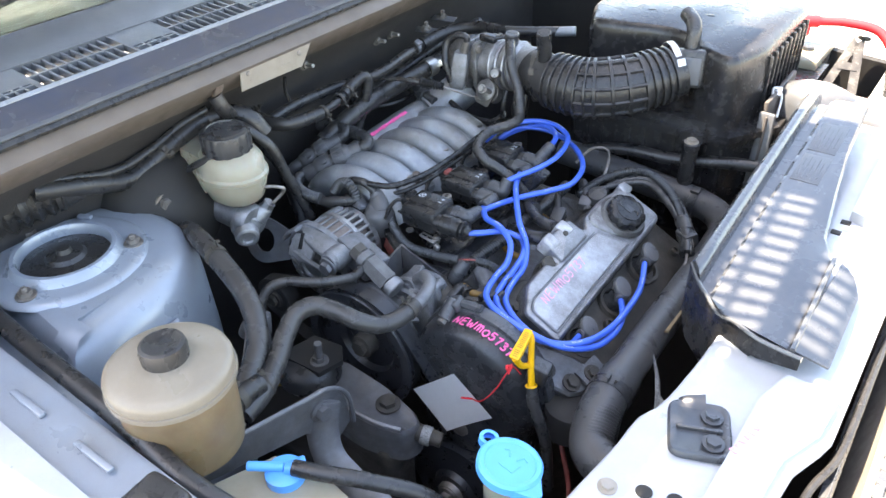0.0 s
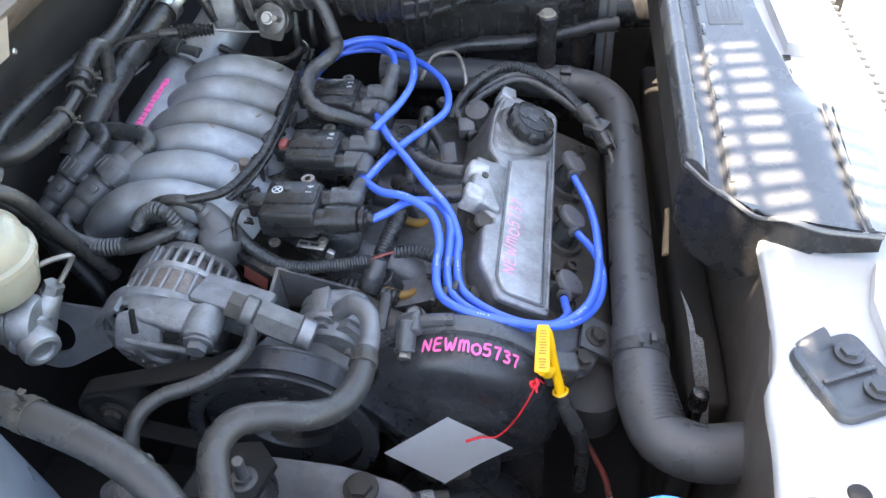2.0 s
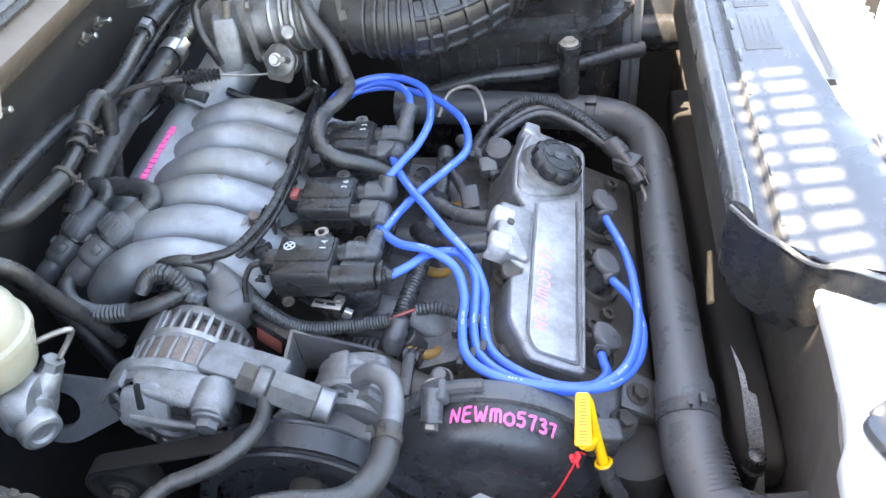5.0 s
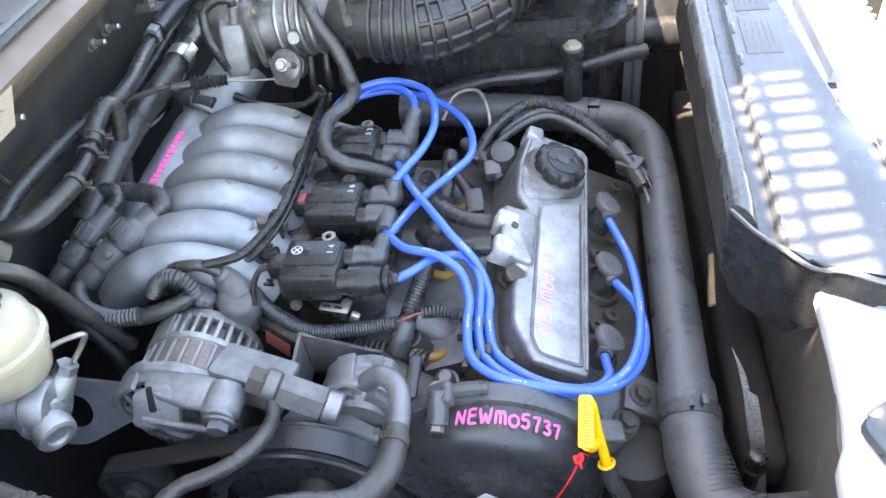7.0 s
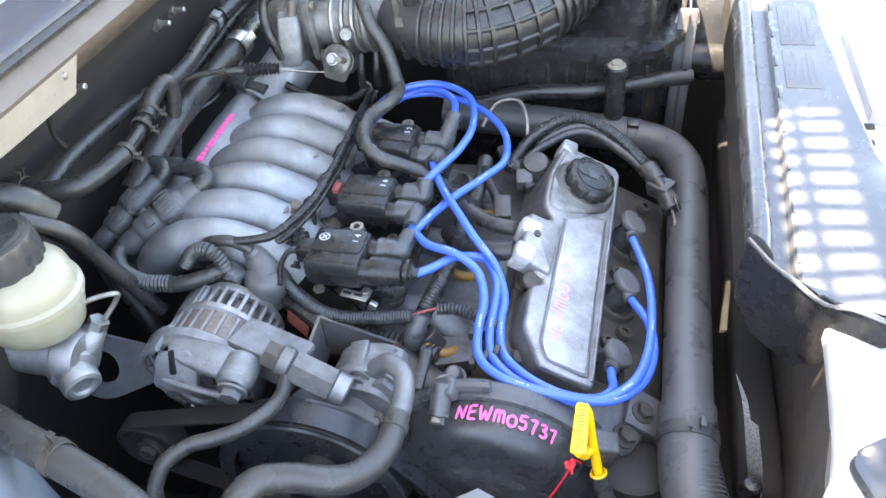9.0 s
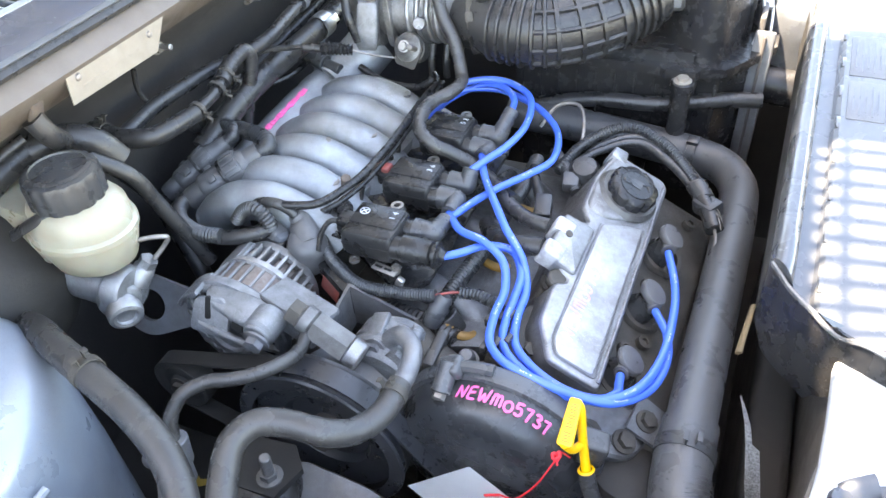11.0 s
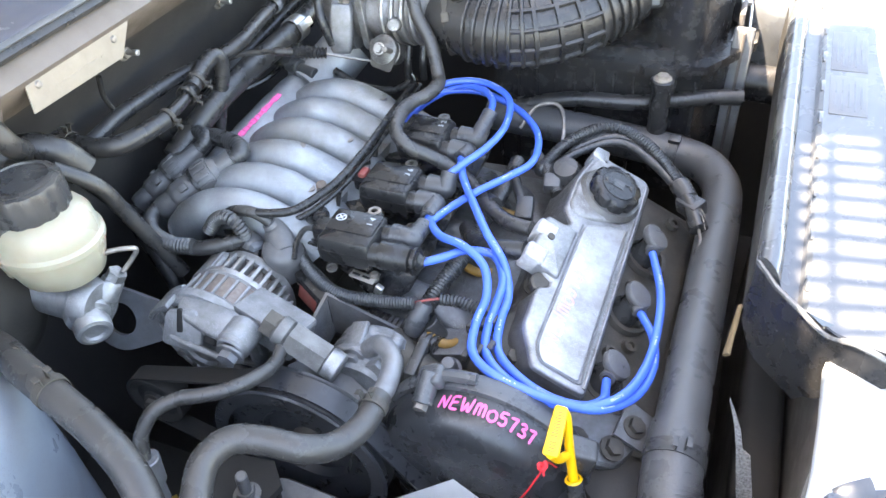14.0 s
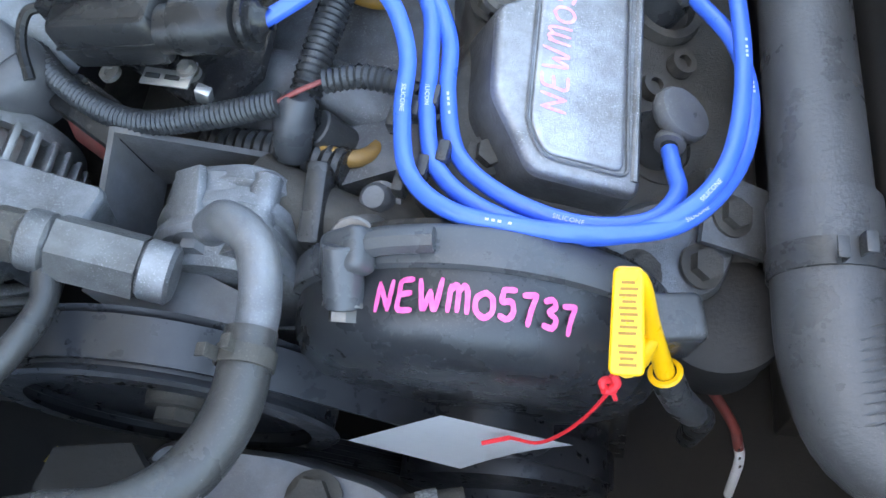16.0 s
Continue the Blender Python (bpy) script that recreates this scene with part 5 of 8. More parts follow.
for c in ((-0.545, 0.752), (-0.495, 0.750), (-0.545, 0.845), (-0.49, 0.84), (-0.54, 0.94), (-0.49, 0.935)):
    part("screw", lathe([(0, 0), (0.006, 0), (0.006, 0.003), (0.003, 0.003), (0.003, 0.001), (0, 0.001)], Matrix.Translation((c[0], c[1], 0.872)), 14), M["steel"], plate)


def ignition_coil(at, turn, number, rectangle):
    """A twin-tower coil: body, mounting tab, two towers, printed numbers."""
    T = pose(at[0], at[1], at[2], 0, 0, turn)
    c = thing("ignition_coil", at, "black plastic ignition coil with two towers, numbered " + number, "ignition coil", "ignition coils on the bracket")
    part("body", shell([(-0.044, -0.030), (0.017, -0.030), (0.017, 0.026), (-0.044, 0.026)], 0.007, [(0.003, -0.036), (0.001, -0.033), (0, -0.020), (0.0012, -0.0075), (0.003, -0.0048), (0.006, -0.0040)], T), M["coil"], c)
    top = part("top_plate", shell([(-0.041, -0.012), (0.013, -0.012), (0.013, 0.023), (-0.041, 0.023)], 0.005, [(0, -0.0045), (0.0006, -0.0026), (0.0016, -0.0020)], T), M["coil"], c)
    part("seam", box((0.056, 0.0016, 0.0016), T @ Matrix.Translation((-0.0135, -0.0297, -0.018)), 0.0004), M["coil"], c)
    for y in (-0.018, 0.012):
        part("tower", lathe([(0, 0), (0.0125, 0), (0.0125, 0.010), (0.0118, 0.012), (0.0118, 0.024), (0, 0.024)], T @ along((0.015, y, -0.020), (0.06, y, -0.020)), 20), M["coil"], c)
    tab = part("mounting_tab", box((0.018, 0.014, 0.007), T @ Matrix.Translation((-0.006, 0.034, -0.016)), 0.003, 3), M["coil"], c)
    part("tab_eye", lathe([(0.0035, 0), (0.0072, 0), (0.0072, 0.004), (0.0035, 0.004)], T @ Matrix.Translation((-0.006, 0.036, -0.013)), 16), M["steel"], tab)
    word = lettering(number, 0.0092, 0.0003)
    part("number", warp(word, lambda q: T @ Vector((0.004 + q.y * -1, 0.009 + q.x, -0.0017 + q.z))), M["white_print"], top, "white printed number", smooth=False)
    if rectangle:
        disc = lathe([(0.0046, 0), (0.0058, 0), (0.0058, 0.0005), (0.0046, 0.0005)], T @ Matrix.Translation((-0.030, 0.008, -0.0021)), 24)
        part("emblem", joined(disc, box((0.009, 0.0012, 0.0005), T @ pose(-0.030, 0.008, -0.0016, 0, 0, 45), 0), box((0.009, 0.0012, 0.0005), T @ pose(-0.030, 0.008, -0.0014, 0, 0, -45), 0)), M["white_print"], top, "white round printed emblem")
    part("connector", box((0.018, 0.022, 0.018), T @ Matrix.Translation((-0.052, 0.004, -0.020)), 0.003), M["coil"], c)
    part("plug_wire", tube([T @ Vector(q) for q in ((-0.060, 0.002, -0.020), (-0.070, -0.004, -0.018), (-0.074, -0.018, -0.026), (-0.070, -0.034, -0.036))], 0.003, 8), M["coil"], c)
    if number == "3 6":
        part("lock_tab", box((0.010, 0.016, 0.014), T @ Matrix.Translation((-0.051, 0.003, -0.013)), 0.003), M["red_d"], c, "small red lock tab")
    return T


COILS = [ignition_coil((-0.508, 0.770, 0.926), 0, "1 4", True), ignition_coil((-0.508, 0.868, 0.922), -1, "3 6", False), ignition_coil((-0.505, 0.965, 0.928), -2, "5 2", False)]


def plug_wire(name_label, pts, boot=None, elbow=None):
    w = thing("spark_plug_wire", pts[0], name_label, "spark plug wire", "spark plug wires")
    cb = part("cable", tube(pts, 0.0044, 12, 8), M["blue"], w)
    path = resample(spline(pts, 10), 0.01)
    for n, k in enumerate(range(7, len(path) - 4, 9)):
        t = (path[k + 1] - path[k - 1]).normalized()
        side = (Vector((0.25, -0.25, 1)) - t * t.dot(Vector((0.25, -0.25, 1)))).normalized()
        at = basis(path[k] + side * 0.00432, t, side.cross(t))
        if n % 2:
            word = lettering("SILICONE", 0.0031, 0.0001)
            word.transform(at)
            part("print", word, M["white_print"], cb, "small white printed word", smooth=False)
        else:
            part("print_bar", joined(*(box((0.0016, 0.0011, 0.0003), at @ Matrix.Translation((d, 0, 0)), 0) for d in (-0.0056, -0.0028, 0.0, 0.0046))), M["white_print"], cb)
    return w


def elbow_boot(w, base, knee, tip, r=0.0112):
    """A rubber terminal boot from the coil tower round to the cable."""
    tb = part("terminal_boot", joined(tube([base, Vector(base).lerp(Vector(knee), 0.6), knee, Vector(knee).lerp(Vector(tip), 0.5), tip], (r * 1.24, r * 0.80), 16, 5)), M["boot"], w, "grey rubber terminal boot")
    kd = (Vector(tip) - Vector(knee)).normalized()
    part("boot_collar", lathe([(0.0052, -0.004), (0.0092, -0.003), (0.0095, 0.0), (0.0092, 0.003), (0.0052, 0.004)], along(tip, Vector(tip) + kd), 16), M["boot"], tb)


def straight_boot(w, base, tip):
    """A long straight black boot with a ribbed end."""
    base, tip = Vector(base), Vector(tip)
    h = (tip - base).length
    tb = part("terminal_boot", lathe([(0, 0), (0.0150, 0), (0.0150, h * 0.55), (0.0134, h * 0.60), (0.0134, h * 0.80), (0.0108, h * 0.84), (0.0108, h * 0.89), (0.0148, h * 0.91), (0.0150, h * 0.94), (0.0146, h * 0.985), (0.0085, h), (0, h)], along(base, tip), 24), M["coil"], w, "straight black terminal boot")
    part("boot_collar", lathe([(0.006, -0.004), (0.0105, -0.003), (0.0105, 0.002), (0.007, 0.004), (0.005, 0.008)], along(tip, tip * 2 - base), 18), M["coil"], tb)


def head_boot(w, u, v, cable_end):
    """The rubber cap on a spark plug well: a flat oval top over a round skirt, and the sleeve in which the cable ends."""
    at = VC @ Matrix.Translation((u, v, 0.006)) @ pose(0, 0, 0, 4, -6, 60)
    oval = [(0.0165 * math.cos(math.tau * k / 12), 0.0128 * math.sin(math.tau * k / 12)) for k in range(12)]
    # The cap is greyer than its skirt to carry the reflection on top.
    cap9 = part("plug_cap", shell(oval, 0.004, [(0.0040, -0.012), (0.0015, -0.009), (0.0, -0.006), (0.0, -0.0015), (0.0012, 0.0006), (0.0035, 0.0012)], at), M["grey_plug"], w, "rubber plug cap with a flat oval top, greyed for its reflection")
    part("cap_skirt", lathe([(0.0165, -0.046), (0.0165, -0.030), (0.0135, -0.026), (0.0125, -0.012), (0, -0.012)], VC @ Matrix.Translation((u, v - 0.003, 0.006)), 24), M["plastic_d"], cap9)
    ce = Vector(cable_end)
    a = VC @ Vector((u - 0.002, v - 0.001, -0.006))
    part("sleeve", rod(a, ce, 0.0082, 16, 0.002, 0.0066), M["plastic_d"], w)
    for k in (0.72, 0.88):
        q = a.lerp(ce, k)
        part("collar", lathe([(0.0045, -0.0018), (0.0078, -0.0014), (0.0082, 0.0), (0.0078, 0.0014), (0.0045, 0.0018)], along(q, q + (ce - a)), 16), M["grey_plug"], w)


L = "bright blue silicone spark plug wire with black boots"
wa = plug_wire(L, [(-0.462, 0.930, 0.912), (-0.443, 0.887, 0.917), (-0.414, 0.842, 0.918), (-0.390, 0.810, 0.912), (-0.366, 0.790, 0.895), (-0.352, 0.762, 0.880), (-0.351, 0.732, 0.872), (-0.343, 0.700, 0.868), (-0.318, 0.678, 0.866), (-0.285, 0.668, 0.860), (-0.255, 0.674, 0.852), (-0.241, 0.692, 0.845), (-0.242, 0.710, 0.838), tuple(VC @ Vector((0.017, -0.025, -0.003)))])
wb = plug_wire(L, [(-0.461, 0.824, 0.905), (-0.435, 0.793, 0.912), (-0.405, 0.782, 0.914), (-0.379, 0.768, 0.905), (-0.369, 0.745, 0.890), (-0.369, 0.715, 0.884), (-0.363, 0.684, 0.880), (-0.343, 0.665, 0.880), (-0.315, 0.659, 0.876), (-0.275, 0.659, 0.868), (-0.240, 0.671, 0.857), (-0.214, 0.705, 0.845), (-0.205, 0.745, 0.842), (-0.211, 0.785, 0.840), tuple(VC @ Vector((0.112, -0.037, -0.003)))])
wc = plug_wire(L, [(-0.440, 0.754, 0.906), (-0.424, 0.768, 0.905), (-0.405, 0.788, 0.903), (-0.380, 0.800, 0.893), (-0.362, 0.775, 0.888), (-0.360, 0.746, 0.879), (-0.360, 0.722, 0.874), (-0.352, 0.691, 0.872), (-0.328, 0.670, 0.870), (-0.290, 0.660, 0.864), (-0.250, 0.668, 0.860), (-0.222, 0.697, 0.856), (-0.210, 0.745, 0.850), (-0.209, 0.800, 0.848), (-0.215, 0.850, 0.846), tuple(VC @ Vector((0.196, -0.029, -0.003)))])
wd = plug_wire(L, [(-0.580, 1.00, 0.90), (-0.556, 1.020, 0.925), (-0.538, 1.052, 0.930), (-0.507, 1.071, 0.932), (-0.472, 1.069, 0.932), (-0.438, 1.040, 0.932), (-0.425, 0.985, 0.930), (-0.432, 0.938, 0.928), (-0.449, 0.904, 0.924), (-0.462, 0.885, 0.918)])
we = plug_wire(L, [(-0.575, 1.02, 0.89), (-0.545, 1.055, 0.915), (-0.50, 1.078, 0.915), (-0.459, 1.070, 0.912), (-0.422, 1.047, 0.910), (-0.391, 1.005, 0.909), (-0.382, 0.951, 0.909), (-0.401, 0.917, 0.907), (-0.422, 0.886, 0.907), (-0.440, 0.853, 0.907), (-0.455, 0.819, 0.906), (-0.462, 0.806, 0.906)])
wf = plug_wire(L, [(-0.583, 1.02, 0.88), (-0.555, 1.05, 0.905), (-0.515, 1.072, 0.922), (-0.480, 1.062, 0.928), (-0.458, 1.035, 0.930), (-0.452, 1.008, 0.928)])
for w, T, y, tip in ((wa, COILS[2], -0.018, (-0.462, 0.932, 0.912)), (wf, COILS[2], 0.012, (-0.452, 1.006, 0.928)), (wb, COILS[1], -0.018, (-0.461, 0.826, 0.906)), (wd, COILS[1], 0.012, (-0.460, 0.888, 0.918)), (we, COILS[0], 0.012, (-0.460, 0.808, 0.906)), (wc, COILS[0], -0.018, (-0.452, 0.780, 0.894))):
    base, knee = T @ Vector((0.026, y, -0.018)), T @ Vector((0.046, y, -0.017))
    if w is wc:
        straight_boot(w, base, T @ Vector((0.066, y, -0.017)))
    else:
        elbow_boot(w, base, knee, Vector(tip))
head_boot(wa, 0.035, -0.028, VC @ Vector((0.019, -0.025, -0.003)))
head_boot(wb, 0.127, -0.027, VC @ Vector((0.113, -0.036, -0.003)))
head_boot(wc, 0.214, -0.025, VC @ Vector((0.198, -0.029, -0.003)))
for k, (x, y) in enumerate(((-0.370, 0.718), (-0.360, 0.724), (-0.351, 0.730), (-0.362, 0.682), (-0.352, 0.690), (-0.343, 0.698))):
    part("cable_clip", box((0.006, 0.012, 0.010), pose(x - 0.006, y, 0.872, 0, 0, -8), 0.0015), M["rubber"], (wb, wc, wa)[k % 3])


# ---- alternator, pump and belts ----
alt = thing("alternator", (-0.64, 0.65, 0.84), "silver cast alternator with a slotted rear housing", "alternator")
AX, AZ, AR = -0.635, 0.843, 0.056
AM = along((AX, 0.625, AZ), (AX + 0.004, 0.84, AZ))
part("stator", lathe([(0, 0.032), (AR - 0.0035, 0.032), (AR - 0.0035, 0.064), (0, 0.064)], AM, 48), M["copper"], alt, "brown steel laminations")
for i in range(26):
    a = 360 / 26 * i
    part("lamination_bar", box((0.003, 0.003, 0.031), AM @ pose((AR - 0.002) * math.cos(radians(a)), (AR - 0.002) * math.sin(radians(a)), 0.048, 0, 0, a), 0.0008), M["alu_old"], alt)
part("front_housing", lathe([(0.0525, 0.013), (0.0565, 0.0125), (0.0595, 0.015), (0.0605, 0.020), (0.0605, 0.031), (0.057, 0.034), (0.0525, 0.033), (0.0525, 0.013)], AM, 48), M["alu_alt"], alt)
# Black filling paints the shade within the cage.
part("front_inside", lathe([(0, 0.018), (0.053, 0.018), (0.053, 0.030), (0, 0.030)], AM, 40), M["hollow_shade"], alt, "inside of the front cage, blackened for its shade")
part("front_hub", lathe([(0, 0.006), (0.018, 0.006), (0.021, 0.003), (0.028, 0.003), (0.031, 0.007), (0.031, 0.018)], AM, 36), M["alu_dark"], alt, "dull front bearing boss")
for i in range(16):
    a = 22.5 * i + 8
    part("front_slat", box((0.030, 0.0062, 0.0075), AM @ pose(0.0430 * math.cos(radians(a)), 0.0430 * math.sin(radians(a)), 0.0105, 0, -20, a + 14), 0.002), M["alu_mid"], alt)
part("arm_web", shell([(-0.022, -0.006), (-0.006, -0.014), (0.030, -0.017), (0.056, -0.014), (0.064, 0.0), (0.058, 0.013), (0.030, 0.016), (-0.004, 0.014), (-0.022, 0.008)], 0.006, [(0.003, -0.016), (0, -0.009), (0, 0.003), (0.0015, 0.006), (0.004, 0.0072)], basis((-0.628, 0.636, 0.8935), (1, -0.16, -0.07), (0.12, 1, 0.30))), M["alu_alt"], alt, "cast arm across the housing")
part("top_band", lathe([(0.0605, 0.018), (0.0640, 0.019), (0.0645, 0.028), (0.0605, 0.031)], AM, 40, 40, 140), M["alu_alt"], alt, "raised band on the housing")
def shoulder_plate(phi0, phi1, r, y0, y1, th):
    """A curved plate on the housing, from one angle off the top to another."""
    bm = bmesh.new()
    prev = None
    n = 14
    for k in range(n + 1):
        f = radians(phi0 + (phi1 - phi0) * k / n)
        ring = [bm.verts.new((AX + math.sin(f) * q, y, AZ + math.cos(f) * q)) for q, y in ((r, y0), (r + th * 0.7, y0), (r + th, y0 + 0.002), (r + th, y1 - 0.002), (r + th * 0.7, y1), (r, y1))]
        if prev:
            for m in range(6):
                bm.faces.new((prev[m], prev[(m + 1) % 6], ring[(m + 1) % 6], ring[m]))
        else:
            bm.faces.new(ring)
        prev = ring
    bm.faces.new(prev[::-1])
    bmesh.ops.recalc_face_normals(bm, faces=bm.faces)
    return bm


part("shoulder", shoulder_plate(-62, -22, 0.0585, 0.628, 0.660, 0.005), M["alu_alt"], alt, "smooth cast shoulder")
part("shoulder_front", shell([(-0.028, -0.030), (0.020, -0.034), (0.026, 0.0), (0.014, 0.012), (-0.020, 0.006)], 0.008, [(0.003, -0.004), (0, 0.0), (0.001, 0.003), (0.004, 0.0045)], basis((-0.640, 0.6275, 0.8905), (1, 0, 0.10), (0.10, 0.45, 0.9))), M["alu_alt"], alt, "cast web below the shoulder")
# Dark pads on the casting paint the shade of its windows.
part("window", shell([(-0.0045, -0.013), (0.004, -0.012), (0.004, 0.011), (-0.0025, 0.012)], 0.003, [(0, -0.004), (0, 0.0008), (0.0006, 0.0011)], basis((-0.6415, 0.6235, 0.8905), (1, 0, 0.10), (0.10, 0.45, 0.9))), M["hollow_shade"], alt, "dark pad standing for a shaded window in the casting")
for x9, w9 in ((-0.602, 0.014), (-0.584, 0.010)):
    part("window", box((w9, 0.004, 0.015), pose(x9, 0.6165, 0.8865, -24, 0, -9), 0.0015), M["hollow_shade"], alt, "dark pad standing for a shaded window in the casting")
part("lower_rib", tube([(-0.652, 0.6165, 0.872), (-0.635, 0.6135, 0.871), (-0.610, 0.6115, 0.869), (-0.588, 0.611, 0.866)], 0.0038, 10), M["alu_alt"], alt, "cast rib along the lower edge")
part("rear_ring", lathe([(AR - 0.004, 0.063), (AR, 0.065), (AR, 0.071), (AR - 0.006, 0.073)], AM, 48), M["alu_clean"], alt)
part("rear_ring", lathe([(AR - 0.010, 0.092), (AR - 0.004, 0.093), (AR - 0.006, 0.104), (AR - 0.016, 0.110), (0.0, 0.112)], AM, 48), M["alu_clean"], alt)
part("rotor", lathe([(0.040, 0.063), (0.043, 0.065), (0.043, 0.10), (0, 0.10)], AM, 32), M["copper"], alt)
for i in range(30):
    a = 12.0 * i
    part("rear_fin", box((0.014, 0.0042, 0.026), AM @ pose((AR - 0.008) * math.cos(radians(a)), (AR - 0.008) * math.sin(radians(a)), 0.082, 0, 0, a), 0.001), M["alu_clean"], alt)
part("rear_shell", shoulder_plate(-95, -20, AR - 0.003, AM.translation.y + 0.066, AM.translation.y + 0.097, 0.003), M["alu_clean"], alt, "unslotted side of the rear housing")
aboss = part("adjuster_boss", joined(rod((-0.574, 0.609, 0.888), (-0.574, 0.640, 0.888), 0.0170, 24, 0.004), rod((-0.574, 0.606, 0.888), (-0.574, 0.610, 0.888), 0.014, 24)), M["alu_alt"], alt, "round cast boss")
part("ear_bolt", hexbolt(along((-0.574, 0.607, 0.884), (-0.574, 0.58, 0.880)), 0.0098, 0.010), M["under"], aboss)
part("top_strap", shell([(-0.040, -0.021), (0.034, -0.021), (0.034, 0.021), (-0.040, 0.021)], 0.006, [(0.002, -0.026), (0.001, -0.004), (0, -0.002), (0, 0.002), (0.0015, 0.004)], pose(-0.556, 0.662, 0.884, -10, 9, -12)), M["alu_alt"], alt, "flat cast aluminium strap")
part("terminal_block", box((0.05, 0.02, 0.02), pose(-0.645, 0.735, 0.882), 0.004), M["plastic"], alt)

eye = thing("lifting_eye", (-0.735, 0.635, 0.84), "dark steel lifting eye with a round hole", "bracket")
bm = bmesh.new()
hole, rim = [], []
for i in range(40):
    a = math.tau * i / 40
    hole.append((0.017 * math.cos(a), 0.019 * math.sin(a)))
    r = 0.034 + (0.05 * max(0, math.cos(a)) ** 3)
    rim.append((r * math.cos(a), 0.036 * math.sin(a)))
layers = []
for z in (0, 0.005):
    layers.append(([bm.verts.new((*q, z)) for q in hole], [bm.verts.new((*q, z)) for q in rim]))
for i in range(40):
    j = (i + 1) % 40
    (h0, r0), (h1, r1) = layers
    bm.faces.new((h0[i], h0[j], r0[j], r0[i])), bm.faces.new((h1[i], r1[i], r1[j], h1[j]))
    bm.faces.new((r0[i], r0[j], r1[j], r1[i])), bm.faces.new((h0[i], h1[i], h1[j], h0[j]))
bm.transform(basis((-0.750, 0.646, 0.838), (1, 0.25, 0.0), (0.0, 0.45, 1)))
part("plate", bm, M["under"], eye)

pump = thing("steering_pump", (-0.48, 0.66, 0.84), "grey cast power steering pump with bolted brackets", "pump")
part("body", lathe([(0, 0), (0.034, 0), (0.037, 0.004), (0.037, 0.05), (0.03, 0.056), (0, 0.056)], along((-0.472, 0.646, 0.826), (-0.472, 0.714, 0.832)), 36), M["alu_alt"], pump)
part("face_casting", prism([(-0.060, -0.026), (-0.040, 0.002), (-0.022, 0.020), (-0.006, 0.026), (0.008, 0.020), (0.024, 0.026), (0.038, 0.012), (0.046, -0.012), (0.052, -0.040), (0.046, -0.058), (0.020, -0.064), (-0.018, -0.060), (-0.045, -0.046)], 0.009, basis((-0.472, 0.652, 0.838), (1, 0.05, 0), (0, 0.22, 1)), 0.003, 3), M["alu_alt"], pump, "grey cast front plate")
part("face_rib", tube([(-0.515, 0.643, 0.815), (-0.480, 0.637, 0.795), (-0.440, 0.636, 0.792)], 0.004, 8), M["alu_alt"], pump)
part("lower_bolt", hexbolt(along((-0.425, 0.640, 0.790), (-0.424, 0.60, 0.796)), 0.0085, 0.010), M["under"], pump)
part("bolt", hexbolt(along((-0.473, 0.655, 0.860), (-0.473, 0.62, 0.867)), 0.0080, 0.008), M["under"], pump)
part("bolt", hexbolt(along((-0.442, 0.650, 0.812), (-0.440, 0.61, 0.818)), 0.0080, 0.010), M["under"], pump)
part("shoulder", shell([(-0.038, -0.04), (-0.038, 0.016), (-0.026, 0.027), (-0.008, 0.033), (0.014, 0.034), (0.030, 0.026), (0.037, 0.010), (0.038, -0.04)], 0.007, [(0.004, -0.004), (0.0, 0.0), (0.0, 0.009), (0.004, 0.011), (0.004, 0.015), (0.0, 0.017), (0.0, 0.024), (0.003, 0.026), (0.003, 0.029), (0.001, 0.031), (0.001, 0.036), (0.004, 0.039)], basis((-0.468, 0.690, 0.832), (1, 0.04, 0), (0, 0.22, 1))), M["alu_alt"], pump, "ribbed grey pump casting")
part("ledge", joined(box((0.020, 0.030, 0.006), pose(-0.480, 0.678, 0.8665, 12, -22, 0), 0.002, 2), rod((-0.444, 0.662, 0.857), (-0.444, 0.695, 0.857), 0.008, 14, 0.002)), M["alu_alt"], pump)
part("side_block", box((0.012, 0.045, 0.040), pose(-0.422, 0.687, 0.833, 10, 6, 0), 0.003, 2), M["plastic_d"], pump, "dark block beside the casting")
part("angle_bracket", joined(prism([(0, 0), (0.050, -0.004), (0.050, -0.055), (0.0, -0.055)], 0.0035, basis((-0.530, 0.716, 0.874), (-0.05, -1, -0.2), (0, 0, 1)), 0.001), prism([(0, 0), (0.085, -0.030), (0.085, -0.06), (0.0, -0.055)], 0.0035, basis((-0.530, 0.716, 0.874), (1, 0.0, 0.0), (0, 0.0, 1)), 0.001)), M["under"], pump, "folded grey steel bracket")
part("lower_shelf", prism([(-0.548, 0.628), (-0.485, 0.600), (-0.470, 0.606), (-0.45, 0.63), (-0.53, 0.66)], 0.004, basis((0, 0, 0.722), (1, 0, -0.25), (0, 1, 0)) @ Matrix.Translation((0, 0, 0)), 0.001), M["under"], pump)
h0, h1 = Vector((-0.548, 0.640, 0.900)), Vector((-0.470, 0.634, 0.863))
hd = (h1 - h0).normalized()
part("banjo_bolt", hexbolt(along(h0 + hd * 0.012, h0), 0.0135, 0.016, False), M["iron"], pump, "dark hexagon bolt")
part("banjo", rod(h0 + hd * 0.008, h0 + hd * 0.024, 0.0150, 20, 0.003), M["alu_dark"], pump)
hexm = bmesh.new()
lo = [hexm.verts.new((0.0165 * math.cos(math.tau * i / 6), 0.0165 * math.sin(math.tau * i / 6), 0)) for i in range(6)]
hi = [hexm.verts.new((v.co.x, v.co.y, 0.040)) for v in lo]
